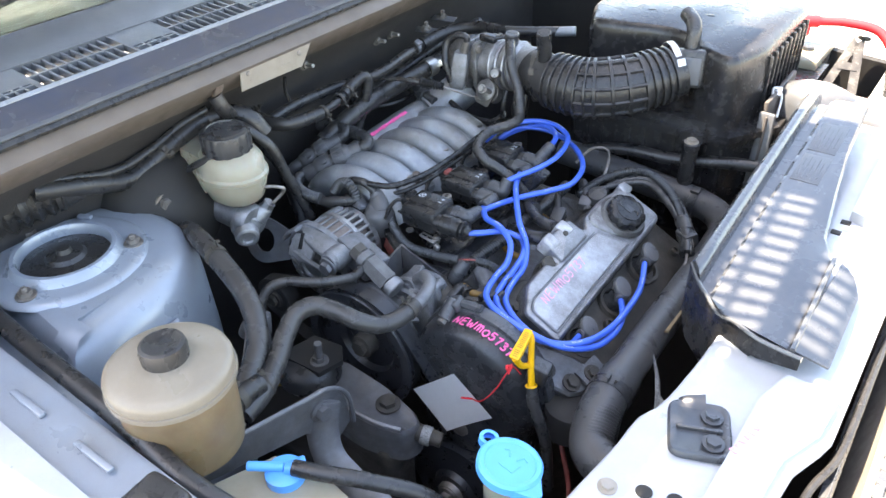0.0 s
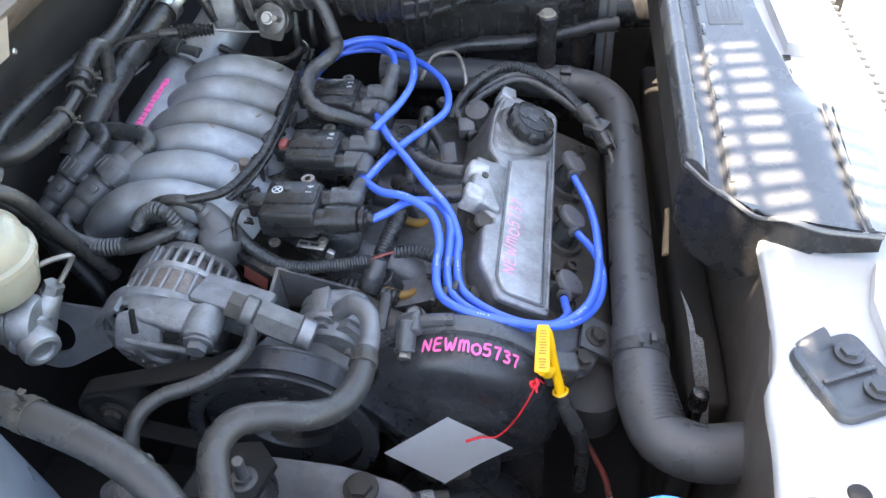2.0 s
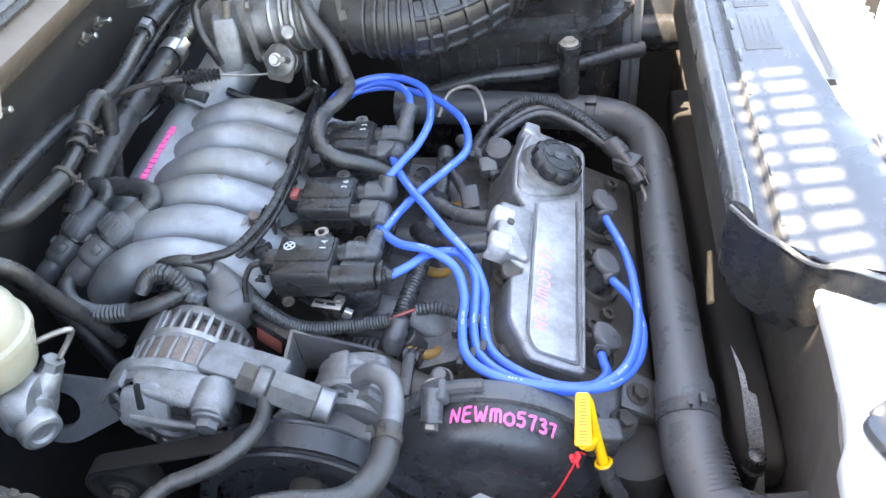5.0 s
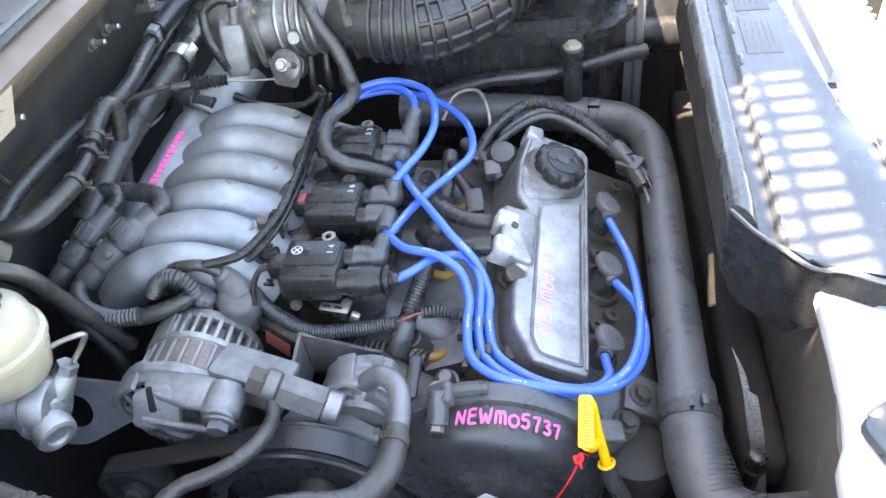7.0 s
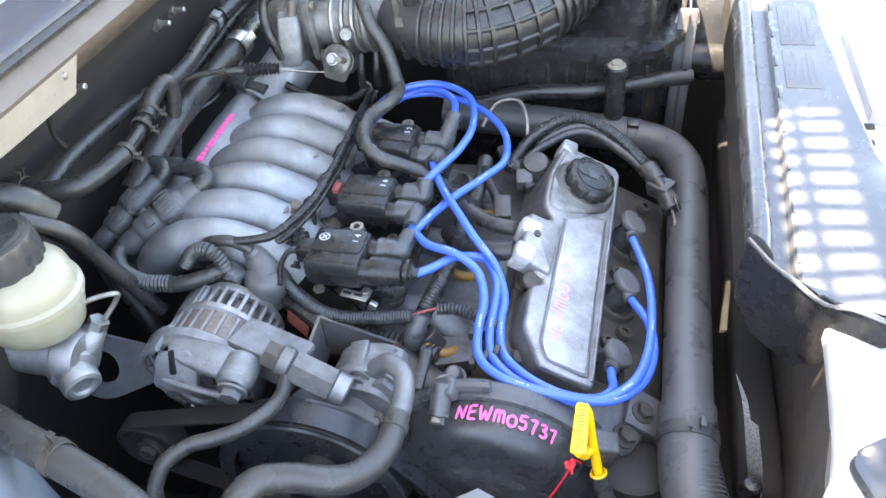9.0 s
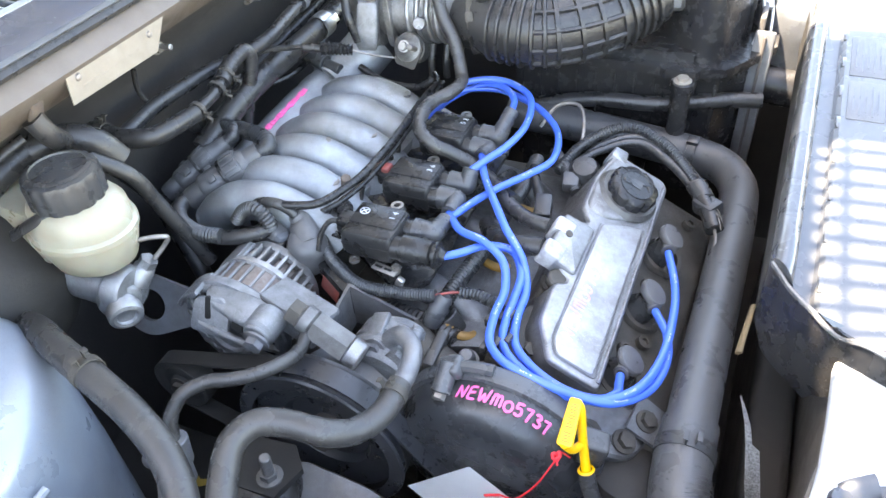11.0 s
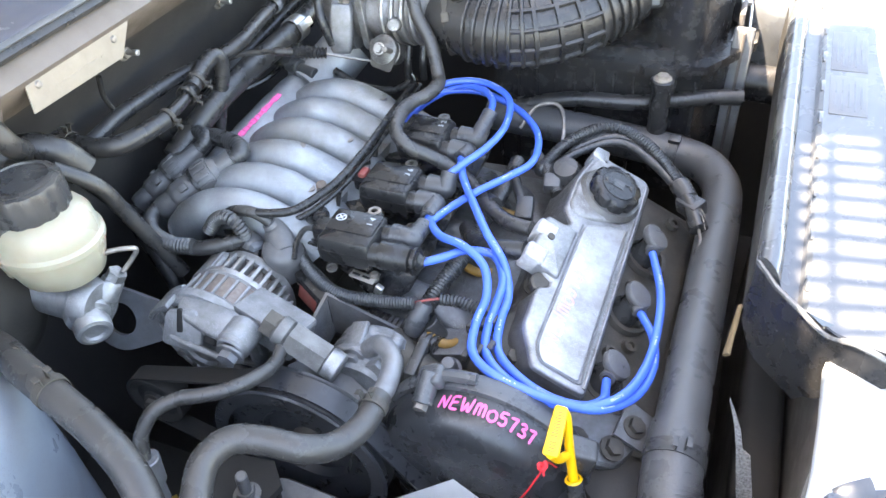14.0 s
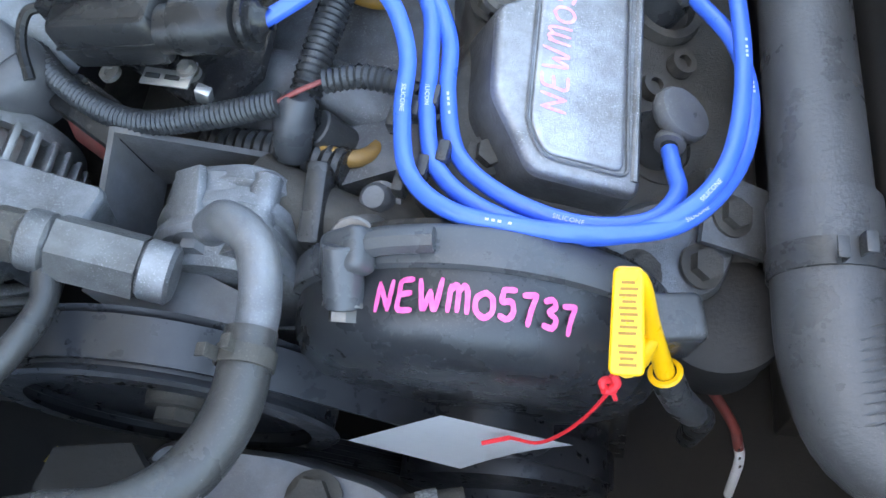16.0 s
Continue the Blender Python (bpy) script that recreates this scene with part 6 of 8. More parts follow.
hexm.faces.new(lo[::-1]), hexm.faces.new(hi)
for i in range(6):
    hexm.faces.new((lo[i], lo[(i + 1) % 6], hi[(i + 1) % 6], hi[i]))
bevelled(hexm, 0.0012, 2)
hexm.transform(along(h0 + hd * 0.024, h1))
pswitch = part("pressure_switch", hexm, M["alu_dull"], pump, "dark grey hexagonal pressure switch body")
part("collar", rod(h0 + hd * 0.064, h0 + hd * 0.080, 0.0150, 24, 0.002), M["alu"], pswitch, "pale alloy collar")
part("outlet", tube([(-0.452, 0.652, 0.884), (-0.436, 0.648, 0.899), (-0.420, 0.636, 0.899), (-0.415, 0.612, 0.893), (-0.4165, 0.585, 0.891)], 0.0092, 16), M["under"], pump, "grey steel outlet pipe")

PX, PZ, PR = -0.510, 0.780, 0.094
pul = thing("pump_pulley", (PX, 0.6, PZ), "black pressed steel pulley carrying the ribbed belt", "pulley")
part("rim", lathe([(PR - 0.016, 0.0), (PR - 0.002, 0.0), (PR, 0.002), (PR - 0.004, 0.006), (PR - 0.004, 0.030), (PR, 0.034), (PR - 0.012, 0.036), (PR - 0.016, 0.01), (0.05, 0.016), (0.045, 0.024), (0.0, 0.024)], along((PX, 0.582, PZ), (PX, 0.70, PZ)), 64), M["belt"], pul)
hub = part("hub", lathe([(0, 0), (0.016, 0), (0.018, 0.003), (0.018, 0.02)], along((PX, 0.588, PZ), (PX, 0.65, PZ)), 24), M["iron"], pul, "dark grimy hub")
part("hub_nut", hexbolt(along((PX, 0.590, PZ), (PX, 0.55, PZ)), 0.012, 0.010), M["iron"], hub)


def belt(c0, r0, c1, r1, y, w, th=0.004):
    """A belt loop round two wheels that stand in a plane of constant y."""
    c0, c1 = Vector((c0[0], c0[1])), Vector((c1[0], c1[1]))
    d = c1 - c0
    base = math.atan2(d.y, d.x)
    off = math.acos((r0 - r1) / d.length)
    pts = []
    for k in range(25):
        a = base + off + (math.tau - 2 * off) * k / 24
        pts.append((c0, a, r0))
    for k in range(25):
        a = base - off + 2 * off * k / 24
        pts.append((c1, a, r1))
    bm = bmesh.new()
    rows = []
    for c, a, r in pts:
        n = Vector((math.cos(a), math.sin(a)))
        row = []
        for rr, yy in ((r, y), (r + th, y), (r + th, y + w), (r, y + w)):
            q = c + n * rr
            row.append(bm.verts.new((q.x, yy, q.y)))
        rows.append(row)
    for i in range(len(rows)):
        a, b = rows[i], rows[(i + 1) % len(rows)]
        for k in range(4):
            bm.faces.new((a[k], a[(k + 1) % 4], b[(k + 1) % 4], b[k]))
    return bm


tens = thing("tensioner_pulley", (-0.690, 0.61, 0.780), "dark belt tensioner pulley in front of the alternator", "pulley")
part("wheel", lathe([(0, 0.0), (0.012, 0.0), (0.015, 0.004), (0.024, 0.005), (0.030, 0.001), (0.0325, 0.002), (0.0325, 0.024), (0, 0.024)], along((-0.690, 0.592, 0.780), (-0.690, 0.70, 0.780)), 40), M["black"], tens)
part("hub_nut", hexbolt(along((-0.690, 0.594, 0.780), (-0.690, 0.55, 0.780)), 0.009, 0.008), M["iron"], tens)
CX, CZ, CR = -0.345, 0.600, 0.075
bt = thing("drive_belt", (-0.42, 0.6, 0.7), "black ribbed drive belt round the pulleys", "belt")
loop9 = part("loop", belt((PX, PZ), PR - 0.003, (CX, CZ), CR + 0.001, 0.590, 0.022, 0.003), M["belt"], bt)
part("upper_loop", belt((PX, PZ), PR - 0.0062, (-0.690, 0.780), 0.0328, 0.594, 0.019, 0.003), M["black"], bt)
for k in range(5):
    part("rib", belt((PX, PZ), PR - 0.005, (CX, CZ), CR - 0.001, 0.5915 + 0.004 * k, 0.0028, 0.002), M["belt"], loop9)
crank = thing("crank_pulley", (CX, 0.6, CZ), "dark crankshaft pulley below the belt cover", "pulley")
part("hub", lathe([(0, 0), (0.018, 0), (0.020, 0.003), (0.020, 0.012)], along((CX, 0.562, CZ), (CX, 0.70, CZ)), 28), M["steel"], crank)
part("hub_bolt", hexbolt(along((CX, 0.562, CZ), (CX, 0.5, CZ)), 0.011, 0.010), M["steel"], crank)
part("wheel", lathe([(0, 0), (0.03, 0.0), (0.035, 0.008), (0.06, 0.010), (CR, 0.012), (CR, 0.06), (0, 0.06)], along((CX, 0.570, CZ), (CX, 0.70, CZ)), 48), M["belt"], crank)
idl = thing("idler_pulley", (-0.34, 0.58, 0.70), "dark smooth idler drum under the belt cover", "pulley")
part("bearing_cap", lathe([(0, 0), (0.010, 0), (0.014, 0.003), (0.015, 0.006)], along((-0.345, 0.588, 0.715), (-0.345, 0.68, 0.715)), 24), M["steel"], idl)
part("drum", lathe([(0, 0), (0.038, 0), (0.043, 0.004), (0.043, 0.05), (0.046, 0.052), (0.046, 0.06), (0, 0.06)], along((-0.345, 0.592, 0.715), (-0.345, 0.68, 0.715)), 40), M["belt"], idl)
# ---- timing belt cover ----
TCX, TCZ = -0.343, 0.776
tcov = thing("timing_belt_cover", (TCX, 0.62, TCZ), "black plastic timing belt cover with pink handwriting", "timing cover")
TC = along((TCX, 0.594, TCZ), (TCX + 0.004, 0.80, TCZ + 0.012))
part("shell", lathe([(0.0, 0.010), (0.065, 0.010), (0.080, 0.012), (0.090, 0.018), (0.0955, 0.026), (0.098, 0.036), (0.0985, 0.050), (0.0985, 0.056)], TC, 72), M["cover_black"], tcov)
# Rim is greyer than the shell to carry its reflection.
part("rim", lathe([(0.0985, 0.049), (0.1025, 0.050), (0.1035, 0.053), (0.1035, 0.066), (0.101, 0.069), (0.094, 0.070), (0.094, 0.049)], TC, 72), M["rim_grey"], tcov, "raised rear rim")
part("back", lathe([(0, 0.068), (0.096, 0.068), (0.096, 0.074), (0, 0.074)], TC, 48), M["plastic"], tcov)
part("skirt", prism([(-0.085, -0.25), (-0.085, 0.0), (0.085, 0.0), (0.085, -0.25)], 0.035, basis((TCX, 0.66, TCZ), (1, 0, 0), (0, 0, 1)), 0.004), M["plastic"], tcov)
lug = part("lug", joined(box((0.026, 0.022, 0.016), pose(-0.386, 0.643, 0.878, 8, -28, 0), 0.005, 3), rod((-0.388, 0.622, 0.866), (-0.387, 0.645, 0.884), 0.0095), tube([(-0.385, 0.645, 0.879), (-0.365, 0.646, 0.884), (-0.345, 0.647, 0.885)], 0.006, 8)), M["rim_grey"], tcov, "moulded black fixing lug")
part("lug_bolt", hexbolt(along((-0.388, 0.624, 0.866), (-0.389, 0.59, 0.855)), 0.007, 0.009), M["steel"], lug)
part("side_lug", box((0.026, 0.022, 0.030), pose(-0.247, 0.625, 0.848, 0, 14, 8), 0.004, 3), M["plastic_d"], tcov)
word = handwriting("NEWM05737", 0.093, 0.0130, 0.100)


def on_arch(c):
    a = radians(90) - (c.x + 0.016) / 0.099
    return TC @ Vector((0.0, 0.0, 0.0)) + Vector(((0.0988 + c.z) * math.cos(a), 0.0, (0.0988 + c.z) * math.sin(a))) + Vector((0.0015, 0.029 + c.y * 1.1 + c.x * -0.04, 0.0025))


part("writing", warp(word, on_arch), M["pink"], tcov, "pink handwritten stock number", smooth=False)

dip = thing("dipstick", (-0.257, 0.61, 0.82), "yellow plastic dipstick handle in a dark guide tube", "dipstick")
d0, d1 = Vector((-0.266, 0.626, 0.905)), Vector((-0.247, 0.607, 0.839))
HT, HB9 = Vector((-0.2645, 0.6265, 0.9045)), Vector((-0.2645, 0.5935, 0.8850))
GB = basis((HT + HB9) / 2, HB9 - HT, (1, 0, 0))
gripbar = part("grip_bar", shell([(-0.0205, -0.0055), (0.0205, -0.0068), (0.0205, 0.0068), (-0.0205, 0.0055)], 0.003, [(0.0008, -0.0030), (0, -0.0022), (0, 0.0022), (0.0008, 0.0030)], GB), M["yellow"], dip, "flat printed yellow bar")
for k in range(14):
    if k == 9:
        continue
    for side in (-1, 1):
        part("print_bar", box((0.0011, 0.0066 if k % 3 else 0.0050, 0.0004), GB @ pose(-0.0150 + 0.0024 * k, 0.0004 * (k % 2), 0.0030 * side), 0), M["yellow_ink"], gripbar)
part("limb", tube([HT + Vector((0.001, -0.002, 0.0)), HT.lerp(d1, 0.12) + Vector((0.003, 0, 0)), HT.lerp(d1, 0.5) + Vector((0.001, 0, 0)), d1], (0.0034, 0.0044), 12), M["yellow"], dip, "yellow limb of the handle")
part("foot", tube([HB9 + Vector((0, 0.002, -0.001)), HB9.lerp(HT.lerp(d1, 0.58), 0.5) + Vector((0, -0.002, -0.006)), HT.lerp(d1, 0.62)], (0.0046, 0.0036), 10), M["yellow"], dip)
part("ring", lathe([(0.0052, -0.0012), (0.0070, -0.0014), (0.0078, 0.0), (0.0070, 0.0014), (0.0052, 0.0012)], along(d1, d0), 20), M["yellow"], dip)
part("tube", tube([d1 - Vector((0, 0, 0.001)), (-0.240, 0.602, 0.815), (-0.229, 0.602, 0.785), (-0.222, 0.61, 0.74), (-0.22, 0.62, 0.65)], 0.0075, 12), M["plastic_d"], dip, "dark grey guide tube")

tag = thing("paper_tag", (-0.345, 0.58, 0.79), "blank white card tag hung on a red string", "tag")
tc = [Vector((-0.414, 0.582, 0.757)), Vector((-0.348, 0.586, 0.820)), Vector((-0.288, 0.585, 0.776)), Vector((-0.356, 0.578, 0.714))]
bm = bmesh.new()
grid = [[None] * 7 for _ in range(7)]
for i in range(7):
    for j in range(7):
        u, v = i / 6, j / 6
        p = tc[0].lerp(tc[1], u).lerp(tc[3].lerp(tc[2], u), v)
        p += Vector((0, 0.002 * math.sin(u * math.pi) * v, 0))
        grid[i][j] = bm.verts.new(p)
for i in range(6):
    for j in range(6):
        bm.faces.new((grid[i][j], grid[i + 1][j], grid[i + 1][j + 1], grid[i][j + 1]))
bmesh.ops.solidify(bm, geom=bm.faces[:], thickness=0.0006)
part("card", bm, M["paper"], tag)
eyelet = Vector((-0.318, 0.5828, 0.795))
part("string", tube([(-0.262, 0.607, 0.850), (-0.268, 0.597, 0.868), (-0.272, 0.590, 0.860), (-0.285, 0.584, 0.828), (-0.302, 0.580, 0.803), eyelet], 0.0009, 6), M["red"], tag, "thin red string")
part("knot", joined(tube([(-0.2695, 0.5955, 0.872), (-0.2675, 0.5925, 0.869), (-0.2715, 0.5905, 0.866), (-0.2735, 0.5930, 0.869), (-0.2700, 0.5945, 0.867), (-0.2690, 0.5910, 0.865), (-0.2730, 0.5900, 0.868)], 0.0017, 8), tube([(-0.270, 0.592, 0.868), (-0.268, 0.588, 0.862)], 0.0011, 6)), M["red"], tag, "red knot")
part("string_end", tube([eyelet, eyelet + Vector((-0.014, -0.003, -0.004))], 0.0013, 6), M["red"], tag)


# ---- hoses and looms ----
def hose(name, label, pts, r, mat, cat="hose", **kw):
    h = thing(name, pts[0], label, cat)
    part("hose", tube(pts, r, kw.pop("seg", 18), **kw), M[mat], h)
    return h


rad = hose("radiator_hose", "thick dusty grey radiator hose bent round the engine's front", [(-0.50, 1.145, 0.845), (-0.40, 1.14, 0.842), (-0.30, 1.135, 0.836), (-0.215, 1.125, 0.830), (-0.178, 1.085, 0.828), (-0.170, 1.02, 0.828), (-0.170, 0.90, 0.825), (-0.171, 0.78, 0.822), (-0.171, 0.66, 0.817), (-0.168, 0.625, 0.808), (-0.155, 0.593, 0.800), (-0.124, 0.579, 0.798), (-0.08, 0.583, 0.798), (-0.02, 0.600, 0.80)], 0.0235, "hose", seg=24, wobble=0.012)
part("clamp", spring_clamp((-0.171, 0.668, 0.8175), (0.0, 1, 0.1), 0.0266, (0.1, -0.1, 1), 0.014), M["plastic_d"], rad, "dark steel spring clamp")
part("cuff", tube([(-0.171, 0.70, 0.819), (-0.171, 0.66, 0.817), (-0.168, 0.625, 0.808), (-0.155, 0.593, 0.800), (-0.124, 0.579, 0.798), (-0.08, 0.583, 0.798)], 0.0262, 24), M["hose"], rad, "thicker rubber end of the hose")
for k in range(12):
    q, d = Vector((-0.1695, 0.645, 0.8125)).lerp(Vector((-0.158, 0.600, 0.802)), k / 11), Vector((0.012, -0.043, -0.010))
    part("wrinkle", lathe([(0.0258, -0.0012), (0.0266, 0.0), (0.0258, 0.0012)], along(q, q + d), 28), M["hose"], rad)
part("clamp", clamp_band((-0.240, 1.128, 0.832), (1, -0.1, 0), 0.0245, 0.012, (0, -0.3, 1)), M["plastic_d"], rad, "dark steel spring clamp")
st = hose("steering_hose", "grey S-shaped power steering suction hose", [(-0.4165, 0.60, 0.892), (-0.417, 0.567, 0.892), (-0.429, 0.540, 0.895), (-0.446, 0.522, 0.908), (-0.474, 0.516, 0.914), (-0.498, 0.505, 0.918), (-0.508, 0.483, 0.915), (-0.500, 0.455, 0.905), (-0.485, 0.425, 0.895), (-0.468, 0.385, 0.888), (-0.462, 0.35, 0.885)], (0.0112, 0.0125), "hose_d")
part("clamp", spring_clamp((-0.4165, 0.588, 0.892), (0, 1, 0), 0.0116, (-0.3, 0, 1), 0.008), M["iron"], st, "dull steel hose clamp")
part("clamp", spring_clamp((-0.472, 0.395, 0.889), (0.4, 1, 0.2), 0.0128, (-0.5, 0, 1)), M["iron"], st)
ps = hose("steering_pressure_pipe", "thin grey bent power steering pressure pipe", [(-0.532, 0.637, 0.890), (-0.527, 0.612, 0.885), (-0.526, 0.585, 0.895), (-0.537, 0.560, 0.902), (-0.556, 0.545, 0.903), (-0.575, 0.535, 0.903), (-0.589, 0.518, 0.900), (-0.592, 0.500, 0.888), (-0.588, 0.490, 0.87)], 0.0066, "hose_d", seg=14)
part("union", joined(rod((-0.588, 0.490, 0.872), (-0.586, 0.485, 0.845), 0.013), rod((-0.586, 0.485, 0.845), (-0.585, 0.483, 0.82), 0.010)), M["under"], ps, "dark pipe union")
gh = hose("return_hose", "grey rubber steering return hose", [(-0.83, 0.545, 0.87), (-0.78, 0.53, 0.91), (-0.72, 0.508, 0.938), (-0.684, 0.494, 0.946), (-0.633, 0.480, 0.944), (-0.586, 0.467, 0.936), (-0.545, 0.450, 0.922), (-0.515, 0.425, 0.905), (-0.49, 0.385, 0.895), (-0.47, 0.35, 0.89)], 0.0135, "hose_d")
part("clamp", spring_clamp((-0.645, 0.484, 0.945), (-1, 0.3, 0), 0.0138, (0, 0, 1)), M["iron"], gh)
hose("steel_pipe", "bright bent steel pipe beside the strut tower", [(-0.63, 0.49, 0.82), (-0.60, 0.478, 0.855), (-0.57, 0.46, 0.87), (-0.545, 0.43, 0.86), (-0.53, 0.40, 0.83)], 0.010, "steel")
k1 = hose("heater_hose", "dark heater hose with spring clamps by the firewall", [(-0.90, 0.73, 0.97), (-0.86, 0.745, 0.982), (-0.838, 0.743, 0.983), (-0.807, 0.744, 0.983), (-0.784, 0.757, 0.983), (-0.774, 0.783, 0.983), (-0.768, 0.815, 0.983)], (0.0125, 0.0102), "rubber")
part("pipe", tube([(-0.768, 0.805, 0.983), (-0.770, 0.852, 0.986), (-0.776, 0.885, 0.990)], 0.0075, 14), M["plastic"], k1, "black steel joining pipe")
part("upper_hose", tube([(-0.774, 0.875, 0.989), (-0.780, 0.905, 0.996), (-0.778, 0.930, 1.002), (-0.774, 0.938, 0.992), (-0.777, 0.932, 0.965), (-0.786, 0.915, 0.91), (-0.795, 0.90, 0.85)], (0.0105, 0.0085), 14), M["rubber"], k1, "dusty upper hose bent downwards")
for q, t in (((-0.768, 0.818, 0.983), (0, 1, 0)), ((-0.772, 0.862, 0.987), (-0.1, 1, 0.1)), ((-0.776, 0.888, 0.991), (-0.2, 1, 0.2))):
    part("clamp", spring_clamp(q, t, 0.0105, (1, 0.2, -0.3), 0.006), M["iron"], k1, "steel spring clamp")
part("clamp", spring_clamp((-0.842, 0.7435, 0.983), (1, 0, 0), 0.0128, (0.0, 0.3, 1)), M["iron"], k1, "steel spring clamp")
k2 = hose("heater_pipe", "black heater pipe running along the firewall", [(-0.85, 0.69, 0.96), (-0.818, 0.752, 0.984), (-0.820, 0.80, 0.987), (-0.817, 0.85, 0.987), (-0.808, 0.896, 0.988), (-0.792, 0.939, 0.989), (-0.780, 0.985, 0.992), (-0.788, 1.05, 0.994), (-0.797, 1.12, 0.994), (-0.785, 1.19, 1.0), (-0.743, 1.218, 1.008), (-0.656, 1.215, 1.018), (-0.575, 1.255, 1.02)], 0.0088, "rubber", seg=14)
part("end_union", rod((-0.585, 1.25, 1.019), (-0.55, 1.265, 1.022), 0.009), M["alu_old"], k2, "grey alloy end fitting")
part("clip", clamp_band((-0.795, 1.10, 0.994), (-0.1, 1, 0), 0.0098, 0.012, (0.5, 0, 1)), M["under"], k2)
part("sleeve", tube([(-0.797, 1.12, 0.994), (-0.785, 1.19, 1.0), (-0.743, 1.218, 1.008), (-0.69, 1.216, 1.013)], 0.0125, 14), M["rubber"], k2, "thicker rubber sleeve")
part("strap", tube([(-0.826, 0.806, 0.987), (-0.83, 0.80, 1.01), (-0.826, 0.80, 1.036)], 0.003, 8), M["plastic"], k2, "thin cable tie")
k3 = hose("aircon_pipe", "thick black air conditioning pipe with a bright clip", [(-0.80, 0.84, 0.91), (-0.787, 0.90, 0.938), (-0.780, 0.943, 0.950), (-0.779, 0.997, 0.953), (-0.779, 1.057, 0.953), (-0.781, 1.124, 0.953), (-0.785, 1.20, 0.955), (-0.79, 1.30, 0.96)], 0.0155, "rubber")
part("clip", clamp_band((-0.780, 1.118, 0.953), (0, 1, 0), 0.0168, 0.024, (1, 0, 0.5)), M["zinc"], k3, "bright aluminium clip")
hose("aircon_pipe", "black air conditioning pipe on the firewall", [(-0.83, 0.90, 0.90), (-0.825, 1.00, 0.935), (-0.815, 1.10, 0.955), (-0.81, 1.2, 0.97), (-0.80, 1.32, 0.98)], 0.0095, "rubber")
hose("firewall_cable", "thin black cable sagging along the firewall", [(-0.86, 0.98, 0.92), (-0.83, 1.02, 0.90), (-0.80, 1.06, 0.905), (-0.79, 1.12, 0.92), (-0.80, 1.18, 0.93)], 0.004, "plastic", seg=8)
for q in ((-0.815, 1.165, 1.005), (-0.82, 1.225, 1.01)):
    hb = thing("pipe_bracket", q, "small grey steel bracket with a stud on the firewall", "bracket", "pipe brackets on the firewall")
    part("tab", box((0.05, 0.018, 0.0025), pose(q[0], q[1], q[2], 12, 0, 10), 0.0008), M["under"], hb)
    part("stud", rod((q[0] - 0.005, q[1], q[2]), (q[0] - 0.003, q[1], q[2] + 0.016), 0.004), M["steel"], hb)
    part("nut", hexbolt(pose(q[0] - 0.005, q[1], q[2] + 0.002, 12, 0, 0), 0.0075, 0.006), M["steel"], hb)
hose("breather_hose", "grey breather hose looping over the coils to the valve cover", [(-0.587, 1.101, 1.050), (-0.580, 1.085, 1.046), (-0.571, 1.073, 1.034), (-0.562, 1.064, 1.014), (-0.544, 1.055, 0.988), (-0.529, 1.037, 0.955), (-0.524, 1.021, 0.950), (-0.530, 0.996, 0.948), (-0.541, 0.978, 0.947), (-0.544, 0.949, 0.946), (-0.537, 0.922, 0.940), (-0.517, 0.913, 0.928), (-0.493, 0.920, 0.914), (-0.467, 0.922, 0.900), (-0.437, 0.905, 0.893), (-0.402, 0.870, 0.892), (-0.375, 0.852, 0.895), (-0.353, 0.845, 0.898)], 0.0085, "hose_d", seg=14)
hose("breather_hose", "dark breather pipe passing under the coil boots", [(-0.405, 0.880, 0.893), (-0.425, 0.900, 0.887), (-0.435, 0.93, 0.88), (-0.44, 0.97, 0.86)], 0.0095, "rubber", seg=14)
hose("breather_hose", "dark breather hose to the valve cover", [(-0.350, 0.812, 0.897), (-0.385, 0.814, 0.890), (-0.41, 0.83, 0.88), (-0.43, 0.86, 0.87)], 0.0105, "rubber", seg=14)
hose("vacuum_line", "glossy black vacuum line along the manifold", [(-0.585, 1.075, 0.925), (-0.574, 1.055, 0.925), (-0.572, 0.984, 0.925), (-0.569, 0.916, 0.924), (-0.570, 0.883, 0.923), (-0.573, 0.839, 0.922), (-0.582, 0.806, 0.921), (-0.595, 0.775, 0.922), (-0.618, 0.761, 0.924), (-0.647, 0.757, 0.922), (-0.667, 0.761, 0.912)], 0.0048, "coil", seg=12)
hose("vacuum_line", "thin black vacuum line under the thicker one", [(-0.576, 1.075, 0.915), (-0.572, 1.068, 0.915), (-0.571, 0.996, 0.915), (-0.568, 0.927, 0.914), (-0.569, 0.895, 0.912), (-0.573, 0.851, 0.909), (-0.582, 0.816, 0.906), (-0.599, 0.786, 0.902), (-0.629, 0.780, 0.896)], 0.0036, "plastic", seg=10)
hose("vacuum_line", "thin black vacuum line behind the throttle body", [(-0.58, 1.075, 0.925), (-0.61, 1.07, 0.905), (-0.66, 1.07, 0.905), (-0.70, 1.075, 0.92)], 0.005, "rubber", seg=10)
lm = hose("wiring_loom", "grey corrugated wiring loom beside the alternator", [(-0.64, 0.795, 0.89), (-0.600, 0.77, 0.885), (-0.565, 0.740, 0.876), (-0.525, 0.722, 0.870), (-0.48, 0.722, 0.872), (-0.438, 0.727, 0.876)], 0.0071, "plastic_d", rings=0.0029, depth=0.0011)
part("red_wire", tube([(-0.44, 0.727, 0.876), (-0.425, 0.733, 0.879), (-0.412, 0.740, 0.878)], 0.0014, 6), M["red_d"], lm, "short bare red wire")
